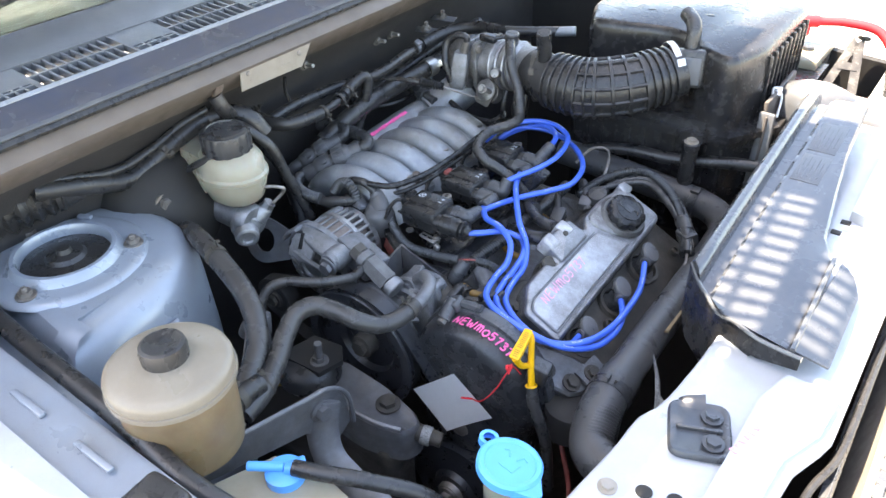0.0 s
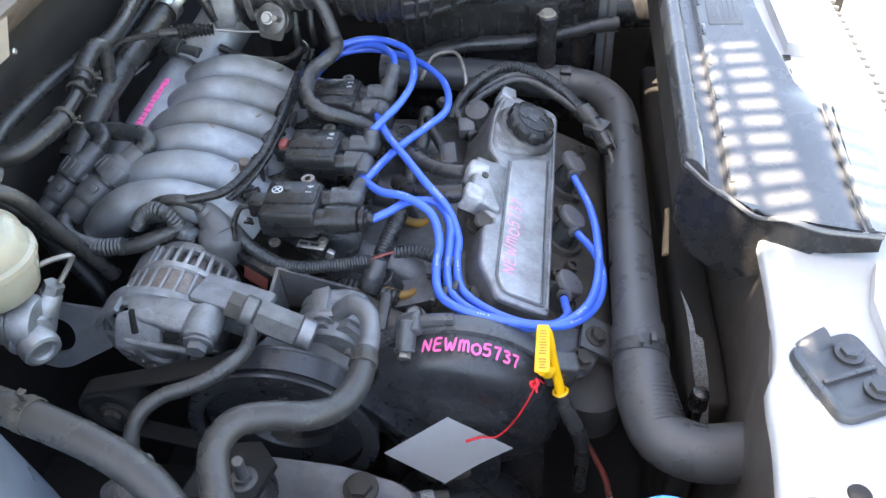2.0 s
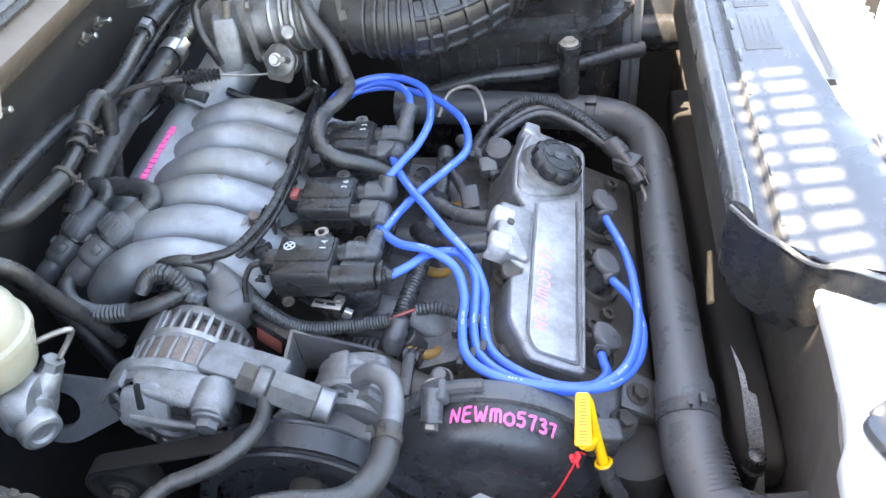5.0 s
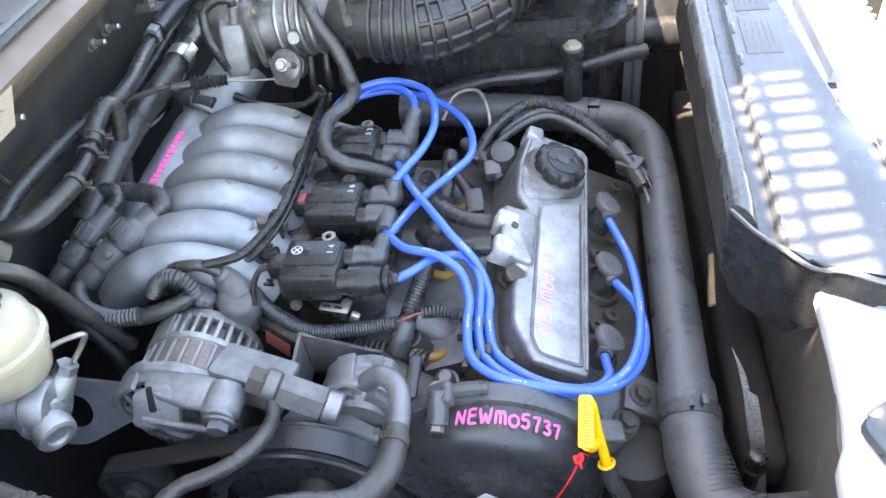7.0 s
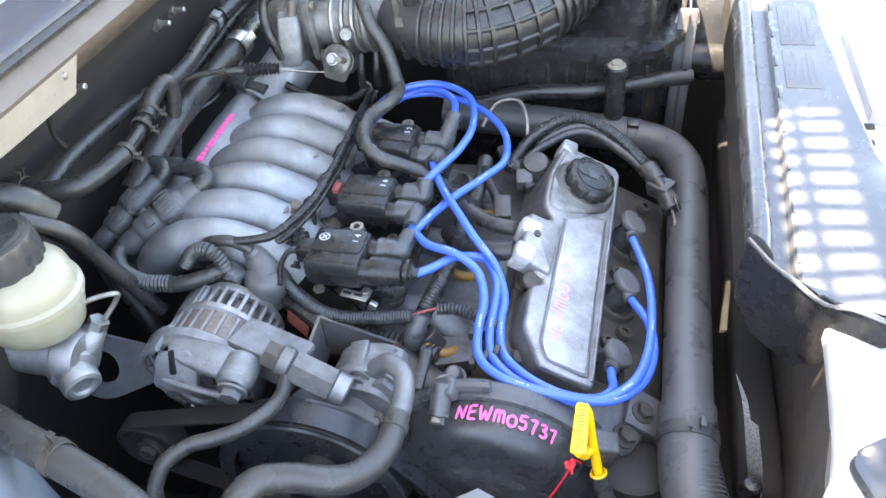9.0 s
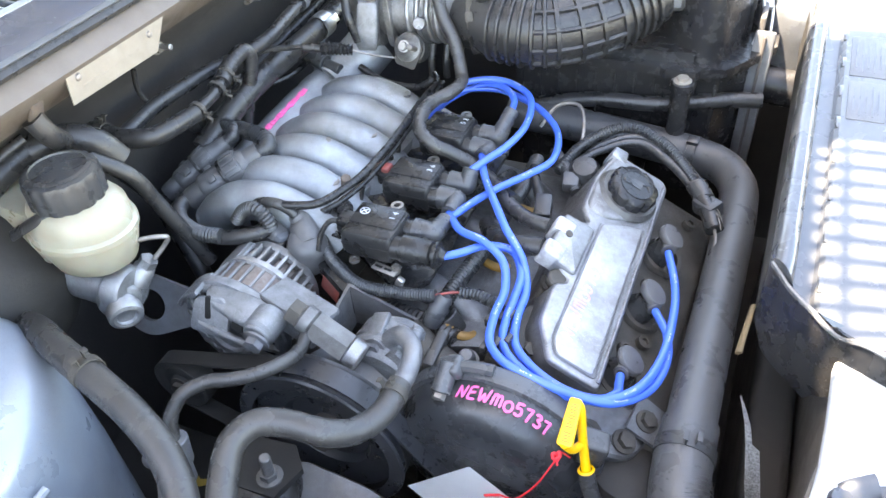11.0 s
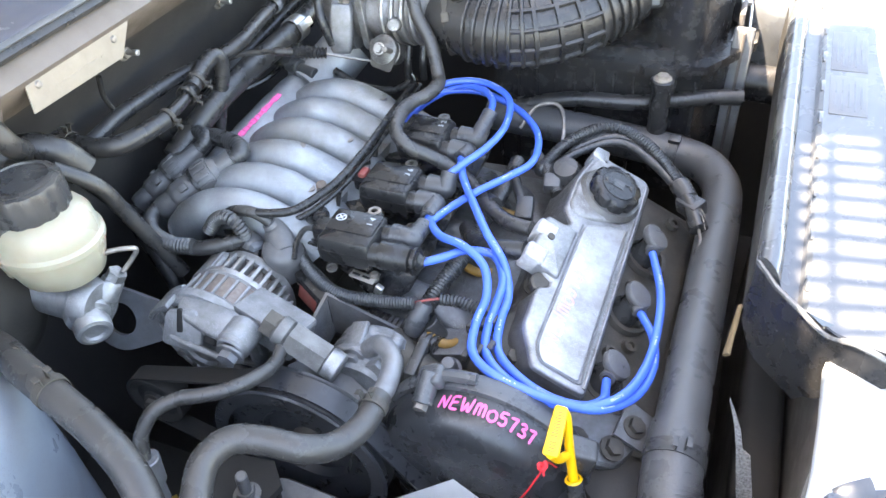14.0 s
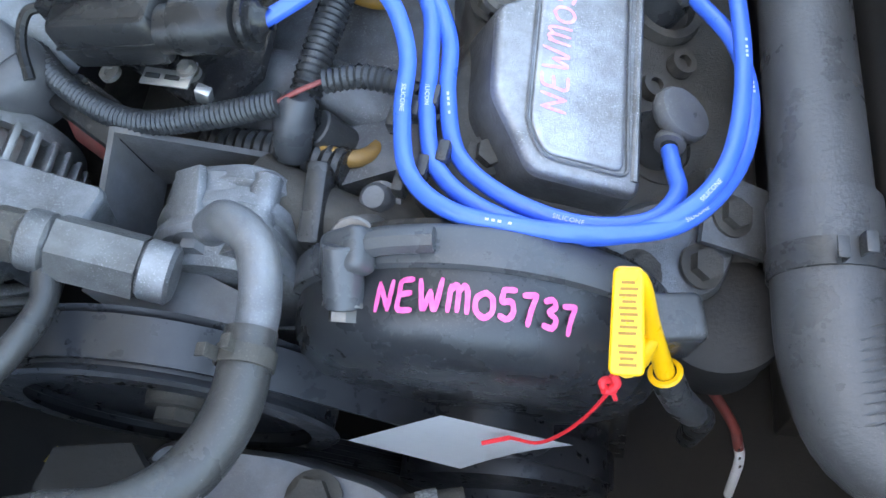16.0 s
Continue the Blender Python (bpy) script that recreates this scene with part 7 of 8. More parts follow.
hose("wiring_loom", "grey corrugated wiring loom", [(-0.415, 0.740, 0.876), (-0.395, 0.742, 0.876), (-0.372, 0.738, 0.870), (-0.362, 0.73, 0.85)], 0.0068, "plastic_d", rings=0.0036, depth=0.0012)
hose("wiring_loom", "dark corrugated wiring loom between coils and valve cover", [(-0.415, 1.00, 0.87), (-0.413, 0.94, 0.872), (-0.417, 0.875, 0.872), (-0.42, 0.82, 0.868), (-0.43, 0.765, 0.862), (-0.437, 0.735, 0.852)], 0.0095, "plastic_d", rings=0.0038, depth=0.0013)
hose("wiring_loom", "dark corrugated wiring loom by the coils", [(-0.40, 1.03, 0.865), (-0.375, 0.99, 0.872), (-0.35, 0.95, 0.868)], 0.008, "rubber", rings=0.0038, depth=0.0013)
hl = hose("wiring_loom", "grey corrugated wiring loom over the head's far end", [(-0.385, 0.985, 0.87), (-0.362, 1.035, 0.885), (-0.318, 1.072, 0.893), (-0.265, 1.055, 0.885), (-0.225, 1.015, 0.87), (-0.205, 0.99, 0.86)], 0.0072, "plastic_d", rings=0.0036, depth=0.0011)
hplug = part("end_plug", joined(rod((-0.222, 1.012, 0.869), (-0.207, 0.992, 0.861), 0.0115, 16, 0.002), box((0.022, 0.030, 0.020), basis((-0.203, 0.985, 0.858), (0.6, 0.8, 0.2), (0.8, -0.6, 0.1)), 0.003, 2)), M["plastic_d"], hl, "dark taped plug at the loom's end")
for k in (-1, 1):
    part("pale_wire", tube([(-0.198, 0.980 + 0.003 * k, 0.862), (-0.190, 0.968 + 0.004 * k, 0.864), (-0.183, 0.955 + 0.006 * k, 0.856)], 0.0006, 6), M["steel"], hplug, "thin grey wire")
for k in range(3):
    hose("cable", "black cable lying beside the loom", [(-0.375 + 0.01 * k, 0.99 + 0.008 * k, 0.87), (-0.345, 1.03 + 0.012 * k, 0.878), (-0.30, 1.055 + 0.012 * k, 0.884), (-0.25, 1.03 + 0.012 * k, 0.873), (-0.20, 0.985 + 0.008 * k, 0.855)], 0.0055, "plastic_d", seg=10)
hose("cable", "pale thin looped cable behind the coils", [(-0.43, 1.06, 0.88), (-0.415, 1.085, 0.90), (-0.385, 1.085, 0.905), (-0.37, 1.05, 0.89), (-0.372, 1.03, 0.87)], 0.0025, "steel", seg=8)
cp = thing("cable_plug", (-0.205, 0.985, 0.86), "black plastic cable plug", "plug")
part("body", tube([(-0.225, 1.01, 0.868), (-0.205, 0.985, 0.86), (-0.19, 0.955, 0.850)], (0.0095, 0.011), 12), M["plastic"], cp)
part("wires", tube([(-0.19, 0.955, 0.850), (-0.186, 0.94, 0.842), (-0.19, 0.925, 0.83)], 0.002, 6), M["steel"], cp)
hose("bay_cable", "long dark pipe along the far side under the air box", [(-0.46, 1.15, 0.86), (-0.38, 1.16, 0.875), (-0.30, 1.165, 0.878), (-0.21, 1.19, 0.885), (-0.17, 1.20, 0.885)], 0.0105, "rubber")
hose("wiring_loom", "dark wiring loom running to the manifold plugs", [(-0.90, 0.76, 0.955), (-0.844, 0.737, 0.945), (-0.813, 0.733, 0.932), (-0.789, 0.730, 0.918), (-0.759, 0.722, 0.900), (-0.729, 0.715, 0.893), (-0.700, 0.716, 0.893), (-0.671, 0.720, 0.897), (-0.651, 0.731, 0.900), (-0.641, 0.743, 0.900)], 0.0085, "rubber")
hose("wiring_loom", "grey corrugated loom under the manifold plugs", [(-0.782, 0.777, 0.886), (-0.781, 0.761, 0.887), (-0.772, 0.745, 0.890), (-0.754, 0.727, 0.896), (-0.734, 0.715, 0.900), (-0.710, 0.708, 0.902), (-0.685, 0.711, 0.902)], 0.0092, "plastic_d", rings=0.0038, depth=0.0013)
hose("wiring_loom", "grey corrugated loom to the alternator plug", [(-0.682, 0.739, 0.903), (-0.673, 0.742, 0.916), (-0.660, 0.742, 0.924), (-0.648, 0.740, 0.924), (-0.640, 0.740, 0.914), (-0.639, 0.741, 0.903)], 0.0082, "plastic_d", rings=0.0036, depth=0.0012)


def long_plug(pts, r, label, sleeve):
    """A round multi-pin wiring plug along pts: tail, collar, barrel, strap, ribbed shell, neck and bent sleeve."""
    q = [Vector(p) for p in pts]
    A = along(q[0], q[1])
    h = (q[1] - q[0]).length
    c = thing("wiring_connector", q[0], label, "connector", "connectors beside the manifold")
    part("tail", lathe([(0, -0.004), (r * 0.60, -0.004), (r * 0.66, 0), (r * 0.68, h * 0.05), (r * 0.68, h * 0.20), (r * 0.60, h * 0.22), (0, h * 0.22)], A, 24), M["grey_plug"], c)
    part("barrel", lathe([(0, h * 0.18), (r * 0.74, h * 0.18), (r * 0.84, h * 0.21), (r * 0.86, h * 0.25), (r * 0.86, h * 0.50), (r * 0.80, h * 0.52), (0, h * 0.52)], A, 28), M["grey_plug"], c)
    part("strap", lathe([(r * 0.80, h * 0.485), (r * 0.99, h * 0.49), (r * 1.01, h * 0.505), (r * 0.99, h * 0.53), (r * 0.80, h * 0.535)], A, 28), M["plastic"], c, "black strap")
    shl = part("ribbed_shell", lathe([(0, h * 0.52), (r * 0.96, h * 0.52), (r, h * 0.54), (r, h * 0.72), (r * 0.95, h * 0.74), (0, h * 0.74)], A, 28), M["grey_plug"], c)
    for k in range(14):
        a = math.tau * k / 14
        part("rib", box((r * 0.20, r * 0.10, h * 0.17), A @ pose(0, 0, 0, 0, 0, math.degrees(a)) @ Matrix.Translation((0, r * 1.01, h * 0.63)), 0.0006), M["grey_plug"], shl)
    for k in (0.7, 2.3, 3.9, 5.5):
        part("latch", box((r * 0.42, r * 0.22, h * 0.10), A @ pose(0, 0, 0, 0, 0, math.degrees(k)) @ Matrix.Translation((0, r * 0.88, h * 0.37)), 0.0012), M["grey_plug"], c)
    part("shoulder", lathe([(0, h * 0.73), (r * 0.86, h * 0.73), (r * 0.84, h * 0.78), (r * 0.66, h * 0.82), (r * 0.62, h), (0, h)], A, 24), M["grey_plug"], c)
    part("sleeve", tube([q[0].lerp(q[1], 0.93), q[1]] + sleeve, r * 0.50, 16, rings=0.0042, depth=0.0005), M["plastic_d"], c, "bent rubber sleeve")


long_plug(((-0.822, 0.786, 0.876), (-0.770, 0.852, 0.919)), 0.0185, "dark grey ribbed wiring connector", [(-0.764, 0.861, 0.927), (-0.772, 0.868, 0.931), (-0.790, 0.872, 0.930), (-0.816, 0.877, 0.925), (-0.841, 0.875, 0.915)])
long_plug(((-0.778, 0.776, 0.884), (-0.712, 0.840, 0.924)), 0.0215, "dark grey ribbed wiring connector with a strap", [(-0.705, 0.848, 0.929), (-0.713, 0.856, 0.932), (-0.732, 0.864, 0.931), (-0.752, 0.870, 0.928), (-0.788, 0.884, 0.920)])
hose("wiring_loom", "dark cable hanging below the manifold plugs", [(-0.826, 0.781, 0.873), (-0.826, 0.772, 0.862), (-0.800, 0.758, 0.838), (-0.766, 0.742, 0.80), (-0.75, 0.73, 0.76)], 0.0105, "rubber")
bp = thing("alternator_plug", (-0.632, 0.742, 0.895), "grey plastic alternator plug", "plug")
part("body", box((0.026, 0.022, 0.022), pose(-0.640, 0.746, 0.890, -20, 12, -25), 0.005, 3), M["grey_plug"], bp)
part("nose", box((0.014, 0.018, 0.018), pose(-0.629, 0.741, 0.888, -20, 12, -25), 0.003), M["cowl_grey"], bp)
bt2 = thing("battery_lead_boot", (-0.59, 0.74, 0.89), "grey rubber boot over the alternator's main lead", "rubber boot")
part("cap", lathe([(0.0, 0.004), (0.014, 0.003), (0.021, -0.003), (0.023, -0.012), (0.023, -0.04)], pose(-0.596, 0.744, 0.896, 10, 14, 0), 28), M["grey_plug"], bt2)
part("neck", tube([(-0.599, 0.749, 0.886), (-0.608, 0.757, 0.897), (-0.614, 0.761, 0.905), (-0.618, 0.760, 0.912)], (0.0185, 0.0085), 18), M["grey_plug"], bt2)
part("lead", tube([(-0.615, 0.760, 0.907), (-0.619, 0.761, 0.912), (-0.625, 0.760, 0.918), (-0.635, 0.758, 0.924), (-0.653, 0.758, 0.922), (-0.669, 0.761, 0.914), (-0.686, 0.768, 0.900)], 0.0062, 12), M["hose_d"], bt2, "thick dark battery cable")
rl = thing("relay_label", (-0.575, 0.735, 0.86), "dark box with a faded red label", "relay")
part("body", box((0.06, 0.025, 0.04), pose(-0.553, 0.732, 0.850, 0, 0, -32), 0.003), M["plastic"], rl)
part("label", box((0.036, 0.001, 0.022), pose(-0.5605, 0.721, 0.856, -20, 0, -32), 0.0002), M["red_d"], rl, "faded red label")
sn = thing("temperature_sensor", (-0.435, 0.715, 0.85), "grey rubber sensor boot", "sensor")
part("boot", lathe([(0, 0.0), (0.0085, 0.0), (0.0108, 0.003), (0.0112, 0.022), (0.0095, 0.026), (0.0095, 0.034), (0.007, 0.037), (0, 0.037)], along((-0.441, 0.714, 0.845), (-0.430, 0.731, 0.872)), 20), M["boot"], sn)
fg = thing("coolant_outlet", (-0.40, 0.70, 0.82), "dull aluminium coolant outlet below the wires", "coolant outlet")
part("body", tube([(-0.46, 0.70, 0.84), (-0.425, 0.685, 0.83), (-0.395, 0.68, 0.82), (-0.37, 0.70, 0.80)], 0.019, 18), M["iron"], fg)
part("hose", tube([(-0.41, 0.712, 0.835), (-0.445, 0.722, 0.836), (-0.50, 0.730, 0.832)], 0.012, 16, rings=0.006, depth=0.0014), M["rubber"], fg)
part("stud", rod((-0.392, 0.672, 0.835), (-0.390, 0.655, 0.865), 0.012), M["steel"], fg)
part("cap_bolt", lathe([(0, 0.012), (0.006, 0.0115), (0.0085, 0.009), (0.009, 0.004), (0.009, 0), (0.012, 0), (0.012, -0.03)], pose(-0.392, 0.695, 0.830, 14, 0, 0), 20), M["under"], fg, "grey round-headed bolt")
wt = thing("injector_plug", (-0.37, 0.92, 0.87), "dark open wiring plug behind the valve cover", "plug")
part("body", box((0.02, 0.03, 0.022), pose(-0.378, 0.905, 0.872, 20, 0, 10), 0.003), M["plastic_d"], wt)
part("tail", tube([(-0.385, 0.918, 0.872), (-0.40, 0.945, 0.88), (-0.41, 0.97, 0.88)], 0.006, 10), M["rubber"], wt)
dz = thing("distributor_cap", (-0.345, 1.0, 0.87), "dark rounded sensor housing behind the oil cap", "sensor")
part("body", lathe([(0, 0.02), (0.014, 0.018), (0.020, 0.008), (0.021, -0.03)], pose(-0.350, 0.985, 0.872, 20, 0, 0), 24), M["plastic_d"], dz)
part("plug", box((0.02, 0.02, 0.018), pose(-0.362, 0.965, 0.872, 20, 0, 10), 0.003), M["grey_plug"], dz)

# ---- brake master cylinder ----
br = thing("brake_master_cylinder", (-0.74, 0.61, 0.92), "brake master cylinder with a yellowed reservoir and black cap", "brake cylinder")
BR = Matrix.Translation((-0.752, 0.612, 0.0))
part("reservoir", warp(lathe([(0, 0.935), (0.030, 0.935), (0.038, 0.942), (0.045, 0.965), (0.0465, 0.975), (0.049, 0.977), (0.049, 0.982), (0.046, 0.985), (0.045, 1.000), (0.038, 1.010), (0.030, 1.014), (0.027, 1.022), (0, 1.022)], Matrix(), 40), lambda c: BR @ Vector((c.x * 1.15, c.y * 0.95, c.z))), M["milk"], br, "yellowed white plastic reservoir")
part("rear_chamber", prism([(-0.06, -0.028), (-0.01, -0.034), (-0.01, 0.034), (-0.06, 0.028), (-0.075, 0.0)], 0.058, BR @ Matrix.Translation((-0.015, 0, 0.948)), 0.012, 3), M["milk"], br)
bcap = part("cap", scalloped(0.0355, 1.012, 1.043, 14, 0.0016, BR), M["plastic_d"], br, "black ribbed screw cap")
part("cap_rim", lathe([(0.030, 1.0425), (0.030, 1.044), (0.026, 1.045), (0.025, 1.0425)], BR, 32), M["plastic_d"], bcap)
part("cylinder", lathe([(0, 0), (0.024, 0), (0.026, 0.003), (0.026, 0.02), (0.022, 0.024), (0.022, 0.12), (0.03, 0.125), (0.03, 0.14)], along((-0.715, 0.605, 0.905), (-0.86, 0.60, 0.915)), 28), M["alu"], br)
part("end_nut", lathe([(0, 0.004), (0.009, 0.004), (0.010, 0.001), (0.013, 0.0), (0.0165, 0.0015), (0.0175, 0.005), (0.0175, 0.014), (0.0150, 0.016), (0.0150, 0.020), (0.0205, 0.022), (0.0215, 0.026), (0.0215, 0.036), (0.018, 0.040)], along((-0.706, 0.580, 0.894), (-0.749, 0.612, 0.905)), 32), M["alu_clean"], br, "bright turned end nut")
part("port", joined(rod((-0.722, 0.618, 0.905), (-0.712, 0.628, 0.922), 0.013, 18, 0.002, 0.011), hexbolt(along((-0.713, 0.627, 0.920), (-0.703, 0.636, 0.936)), 0.0095, 0.012, False)), M["alu"], br)
part("brake_pipe", tube([(-0.704, 0.635, 0.928), (-0.695, 0.645, 0.94), (-0.688, 0.645, 0.953), (-0.705, 0.63, 0.957), (-0.72, 0.615, 0.952)], 0.0026, 8), M["steel"], br)
part("strap", tube([(-0.79, 0.565, 0.99), (-0.755, 0.58, 1.012), (-0.745, 0.605, 1.024)], 0.006, 8, flat=0.4), M["rubber"], br)
bo = thing("brake_booster", (-0.86, 0.5, 0.93), "dark round brake booster against the firewall", "brake booster")
part("drum", lathe([(0, 0.10), (0.03, 0.10), (0.05, 0.09), (0.085, 0.06), (0.095, 0.03), (0.095, 0.0)], along((-0.875, 0.55, 0.91), (-0.70, 0.56, 0.91)), 40), M["black"], bo)
part("nut", hexbolt(along((-0.80, 0.52, 0.955), (-0.75, 0.52, 0.955)), 0.009, 0.012), M["steel"], bo)
vh = hose("vacuum_hose", "black brake vacuum hose behind the reservoir", [(-0.85, 0.38, 1.025), (-0.84, 0.43, 1.012), (-0.84, 0.497, 0.988), (-0.838, 0.54, 0.995), (-0.836, 0.574, 1.008), (-0.83, 0.619, 1.024), (-0.815, 0.655, 1.034), (-0.795, 0.672, 1.03)], 0.0125, "rubber")
part("clip", spring_clamp((-0.837, 0.565, 1.004), (0, 1, 0.4), 0.0135, (1, 0, 0.6)), M["iron"], vh)
part("elbow", tube([(-0.82, 0.64, 1.03), (-0.80, 0.665, 1.034), (-0.778, 0.68, 1.025), (-0.765, 0.69, 1.0)], 0.0145, 14), M["rubber"], vh, "black moulded elbow")
hose("heater_line", "thin black hose beside the vacuum hose", [(-0.87, 0.30, 1.03), (-0.85, 0.40, 1.03), (-0.845, 0.486, 1.006), (-0.842, 0.549, 1.013), (-0.838, 0.60, 1.030), (-0.82, 0.64, 1.045)], 0.0065, "rubber", seg=12)
gt = thing("steering_gaiter", (-0.86, 0.38, 1.0), "black ribbed rubber gaiter against the firewall", "gaiter")
part("bellows", tube([(-0.90, 0.33, 1.0), (-0.875, 0.37, 1.005), (-0.855, 0.42, 1.008)], (0.040, 0.026), 24, rings=0.016, depth=0.007), M["rubber"], gt)
part("neck", tube([(-0.86, 0.41, 1.008), (-0.845, 0.44, 1.008)], (0.028, 0.016), 20), M["rubber"], gt)
hose("vacuum_line", "thin black hose behind the brake reservoir", [(-0.77, 0.66, 1.02), (-0.745, 0.68, 0.99), (-0.735, 0.69, 0.95), (-0.725, 0.70, 0.91), (-0.71, 0.71, 0.86)], 0.008, "rubber")
hs = thing("hose_support", (-0.80, 0.64, 1.06), "dusty hose support bracket on the cowl flange", "bracket")
part("bracket", box((0.006, 0.016, 0.036), pose(-0.788, 0.64, 1.076, 0, 25, 0), 0.002), M["rust"], hs)
part("grommet", tube([(-0.79, 0.636, 1.075), (-0.785, 0.642, 1.055), (-0.79, 0.655, 1.038)], 0.011, 12), M["rubber"], hs)

nplate = thing("chassis_plate", (-0.835, 0.76, 1.01), "pale riveted metal plate with stamped marks", "plate")
NP = basis((-0.7715, 0.669, 1.0735), (0.0, 1, 0.0), (-0.06, 0, 1))
part("plate", prism([(0.0, 0.0), (0.004, 0.027), (0.145, 0.026), (0.121, -0.003)], 0.0015, NP, 0.0004), M["plate"], nplate)
for u, v in ((0.017, 0.021), (0.118, 0.018)):
    part("rivet", lathe([(0, 0.003), (0.003, 0.002), (0.004, 0)], NP @ Matrix.Translation((u, v, 0.0015)), 12), M["steel"], nplate)
for k in range(8):
    part("stamp_bar", box((0.007, 0.003, 0.0005), NP @ Matrix.Translation((0.022 + 0.011 * k, 0.010, 0.0015)), 0), M["plate"], nplate)
for y, x, z in ((0.856, -0.828, 1.036), (1.10, -0.845, 1.01), (1.06, -0.845, 1.01)):
    fs = thing("firewall_stud", (x, y, z), "small steel stud with a nut on the firewall", "stud", "studs on the firewall")
    part("stud", rod((x - 0.03, y, z), (x + 0.012, y, z + 0.002), 0.0035), M["zinc"], fs)
    part("nut", hexbolt(along((x - 0.012, y, z), (x + 0.05, y, z)), 0.007, 0.008), M["steel"], fs)

# ---- reservoirs beside the wing ----
pr = thing("steering_reservoir", (-0.468, 0.288, 0.9), "stained translucent power steering reservoir with a cream lid", "reservoir")
PRM = Matrix.Translation((-0.468, 0.290, 0.0))
part("tank", lathe([(0, 0.895), (0.045, 0.895), (0.054, 0.902), (0.056, 0.93), (0.0575, 1.000), (0.056, 1.003)], PRM, 48), M["amber_tank"], pr)
rlid = part("lid", lathe([(0.0585, 0.996), (0.0615, 0.997), (0.0615, 1.005), (0.060, 1.009), (0.054, 1.0125), (0.030, 1.017), (0.026, 1.018), (0, 1.018)], PRM, 56), M["cream"], pr, "cream coloured lid")
part("lid_rim", lathe([(0.0595, 0.990), (0.063, 0.991), (0.063, 0.996), (0.0595, 0.997)], PRM, 56), M["cream"], rlid)
part("cap", lathe([(0.0225, 1.012), (0.0228, 1.030), (0.0215, 1.0345), (0.0185, 1.036), (0.014, 1.0345), (0.006, 1.0335), (0, 1.0335)], PRM, 28), M["rubber"], rlid, "black rubber cap")
part("outlet", tube([(-0.468, 0.33, 0.905), (-0.468, 0.36, 0.905), (-0.47, 0.385, 0.90)], 0.0125, 14), M["rubber"], pr)
part("outlet_clamp", spring_clamp((-0.468, 0.355, 0.905), (0, 1, 0), 0.0128, (-0.4, 0, 1)), M["iron"], pr)
rb = thing("reservoir_bracket", (-0.43, 0.40, 0.84), "grey painted steel bracket with a rounded bolted end", "bracket")
RB = basis((-0.476, 0.004, -0.010), (0.10, 1, 0), (0, 0, 1))
part("plate", prism([(0.245, 0.915), (0.33, 0.898), (0.415, 0.882), (0.435, 0.880), (0.455, 0.866), (0.468, 0.840), (0.470, 0.800), (0.430, 0.772), (0.418, 0.82), (0.405, 0.832), (0.300, 0.862), (0.245, 0.880)], 0.004, RB, 0.0015), M["under"], rb)
part("rim", tube([RB @ Vector(q) for q in ((0.30, 0.905, 0.004), (0.415, 0.884, 0.006), (0.437, 0.882, 0.008), (0.457, 0.868, 0.008), (0.470, 0.842, 0.008), (0.472, 0.80, 0.008))], 0.003, 8), M["under"], rb)
part("bolt", hexbolt(RB @ pose(0.428, 0.853, 0.004), 0.0095, 0.012), M["under"], rb)
part("arm", tube([(-0.428, 0.436, 0.852), (-0.424, 0.424, 0.815), (-0.408, 0.416, 0.785), (-0.375, 0.414, 0.768), (-0.335, 0.412, 0.758), (-0.285, 0.405, 0.74)], (0.020, 0.017), 12, flat=0.3), M["under"], rb)
part("bolt", hexbolt(along((-0.385, 0.407, 0.776), (-0.375, 0.37, 0.81)), 0.0075, 0.006), M["under"], rb)
em = thing("engine_mount", (-0.42, 0.50, 0.80), "dusty grey cast engine mount bracket with bolts", "engine mount")
part("arm", shell([(-0.552, 0.530), (-0.535, 0.576), (-0.455, 0.574), (-0.395, 0.562), (-0.376, 0.548), (-0.384, 0.522), (-0.44, 0.506), (-0.53, 0.510)], 0.014, [(-0.006, -0.05), (0.0, -0.012), (0, -0.006), (0.004, 0), (0.007, -0.001), (0.012, -0.004)], basis((0, 0, 0.712), (1, 0, -0.08), (0, 1, 0))), M["under"], em)
part("arm_rib", tube([(-0.545, 0.520, 0.757), (-0.49, 0.511, 0.753), (-0.43, 0.512, 0.748), (-0.390, 0.524, 0.744)], 0.005, 8), M["under"], em)
part("rubber_block", lathe([(0, 0), (0.040, 0), (0.044, 0.006), (0.040, 0.020), (0.030, 0.030), (0.016, 0.034), (0, 0.034)], Matrix.Translation((-0.548, 0.522, 0.755)), 28), M["rubber"], em, "dark rubber mount")
part("foot_plate", prism([(-0.585, 0.505), (-0.572, 0.560), (-0.525, 0.566), (-0.505, 0.545), (-0.515, 0.508)], 0.008, Matrix.Translation((0, 0, 0.783)), 0.003, 2), M["black"], em, "grimy cast mount plate")
part("stud", joined(rod((-0.530, 0.526, 0.786), (-0.527, 0.525, 0.826), 0.0055), hexbolt(Matrix.Translation((-0.530, 0.526, 0.790)), 0.009, 0.010)), M["under"], em)
part("bolt", hexbolt(Matrix.Translation((-0.432, 0.549, 0.745)), 0.012, 0.010), M["iron"], em)
part("end_sleeve", tube([(-0.392, 0.545, 0.725), (-0.372, 0.551, 0.722), (-0.350, 0.558, 0.718)], (0.013, 0.010), 14), M["iron"], em)
part("foil_wrap", tube([(-0.376, 0.549, 0.7225), (-0.364, 0.553, 0.7205)], 0.0135, 14, wobble=0.15), M["fin"], em, "crumpled bright foil")
part("lower_casting", box((0.17, 0.06, 0.16), pose(-0.48, 0.535, 0.63), 0.02, 3), M["iron"], em)

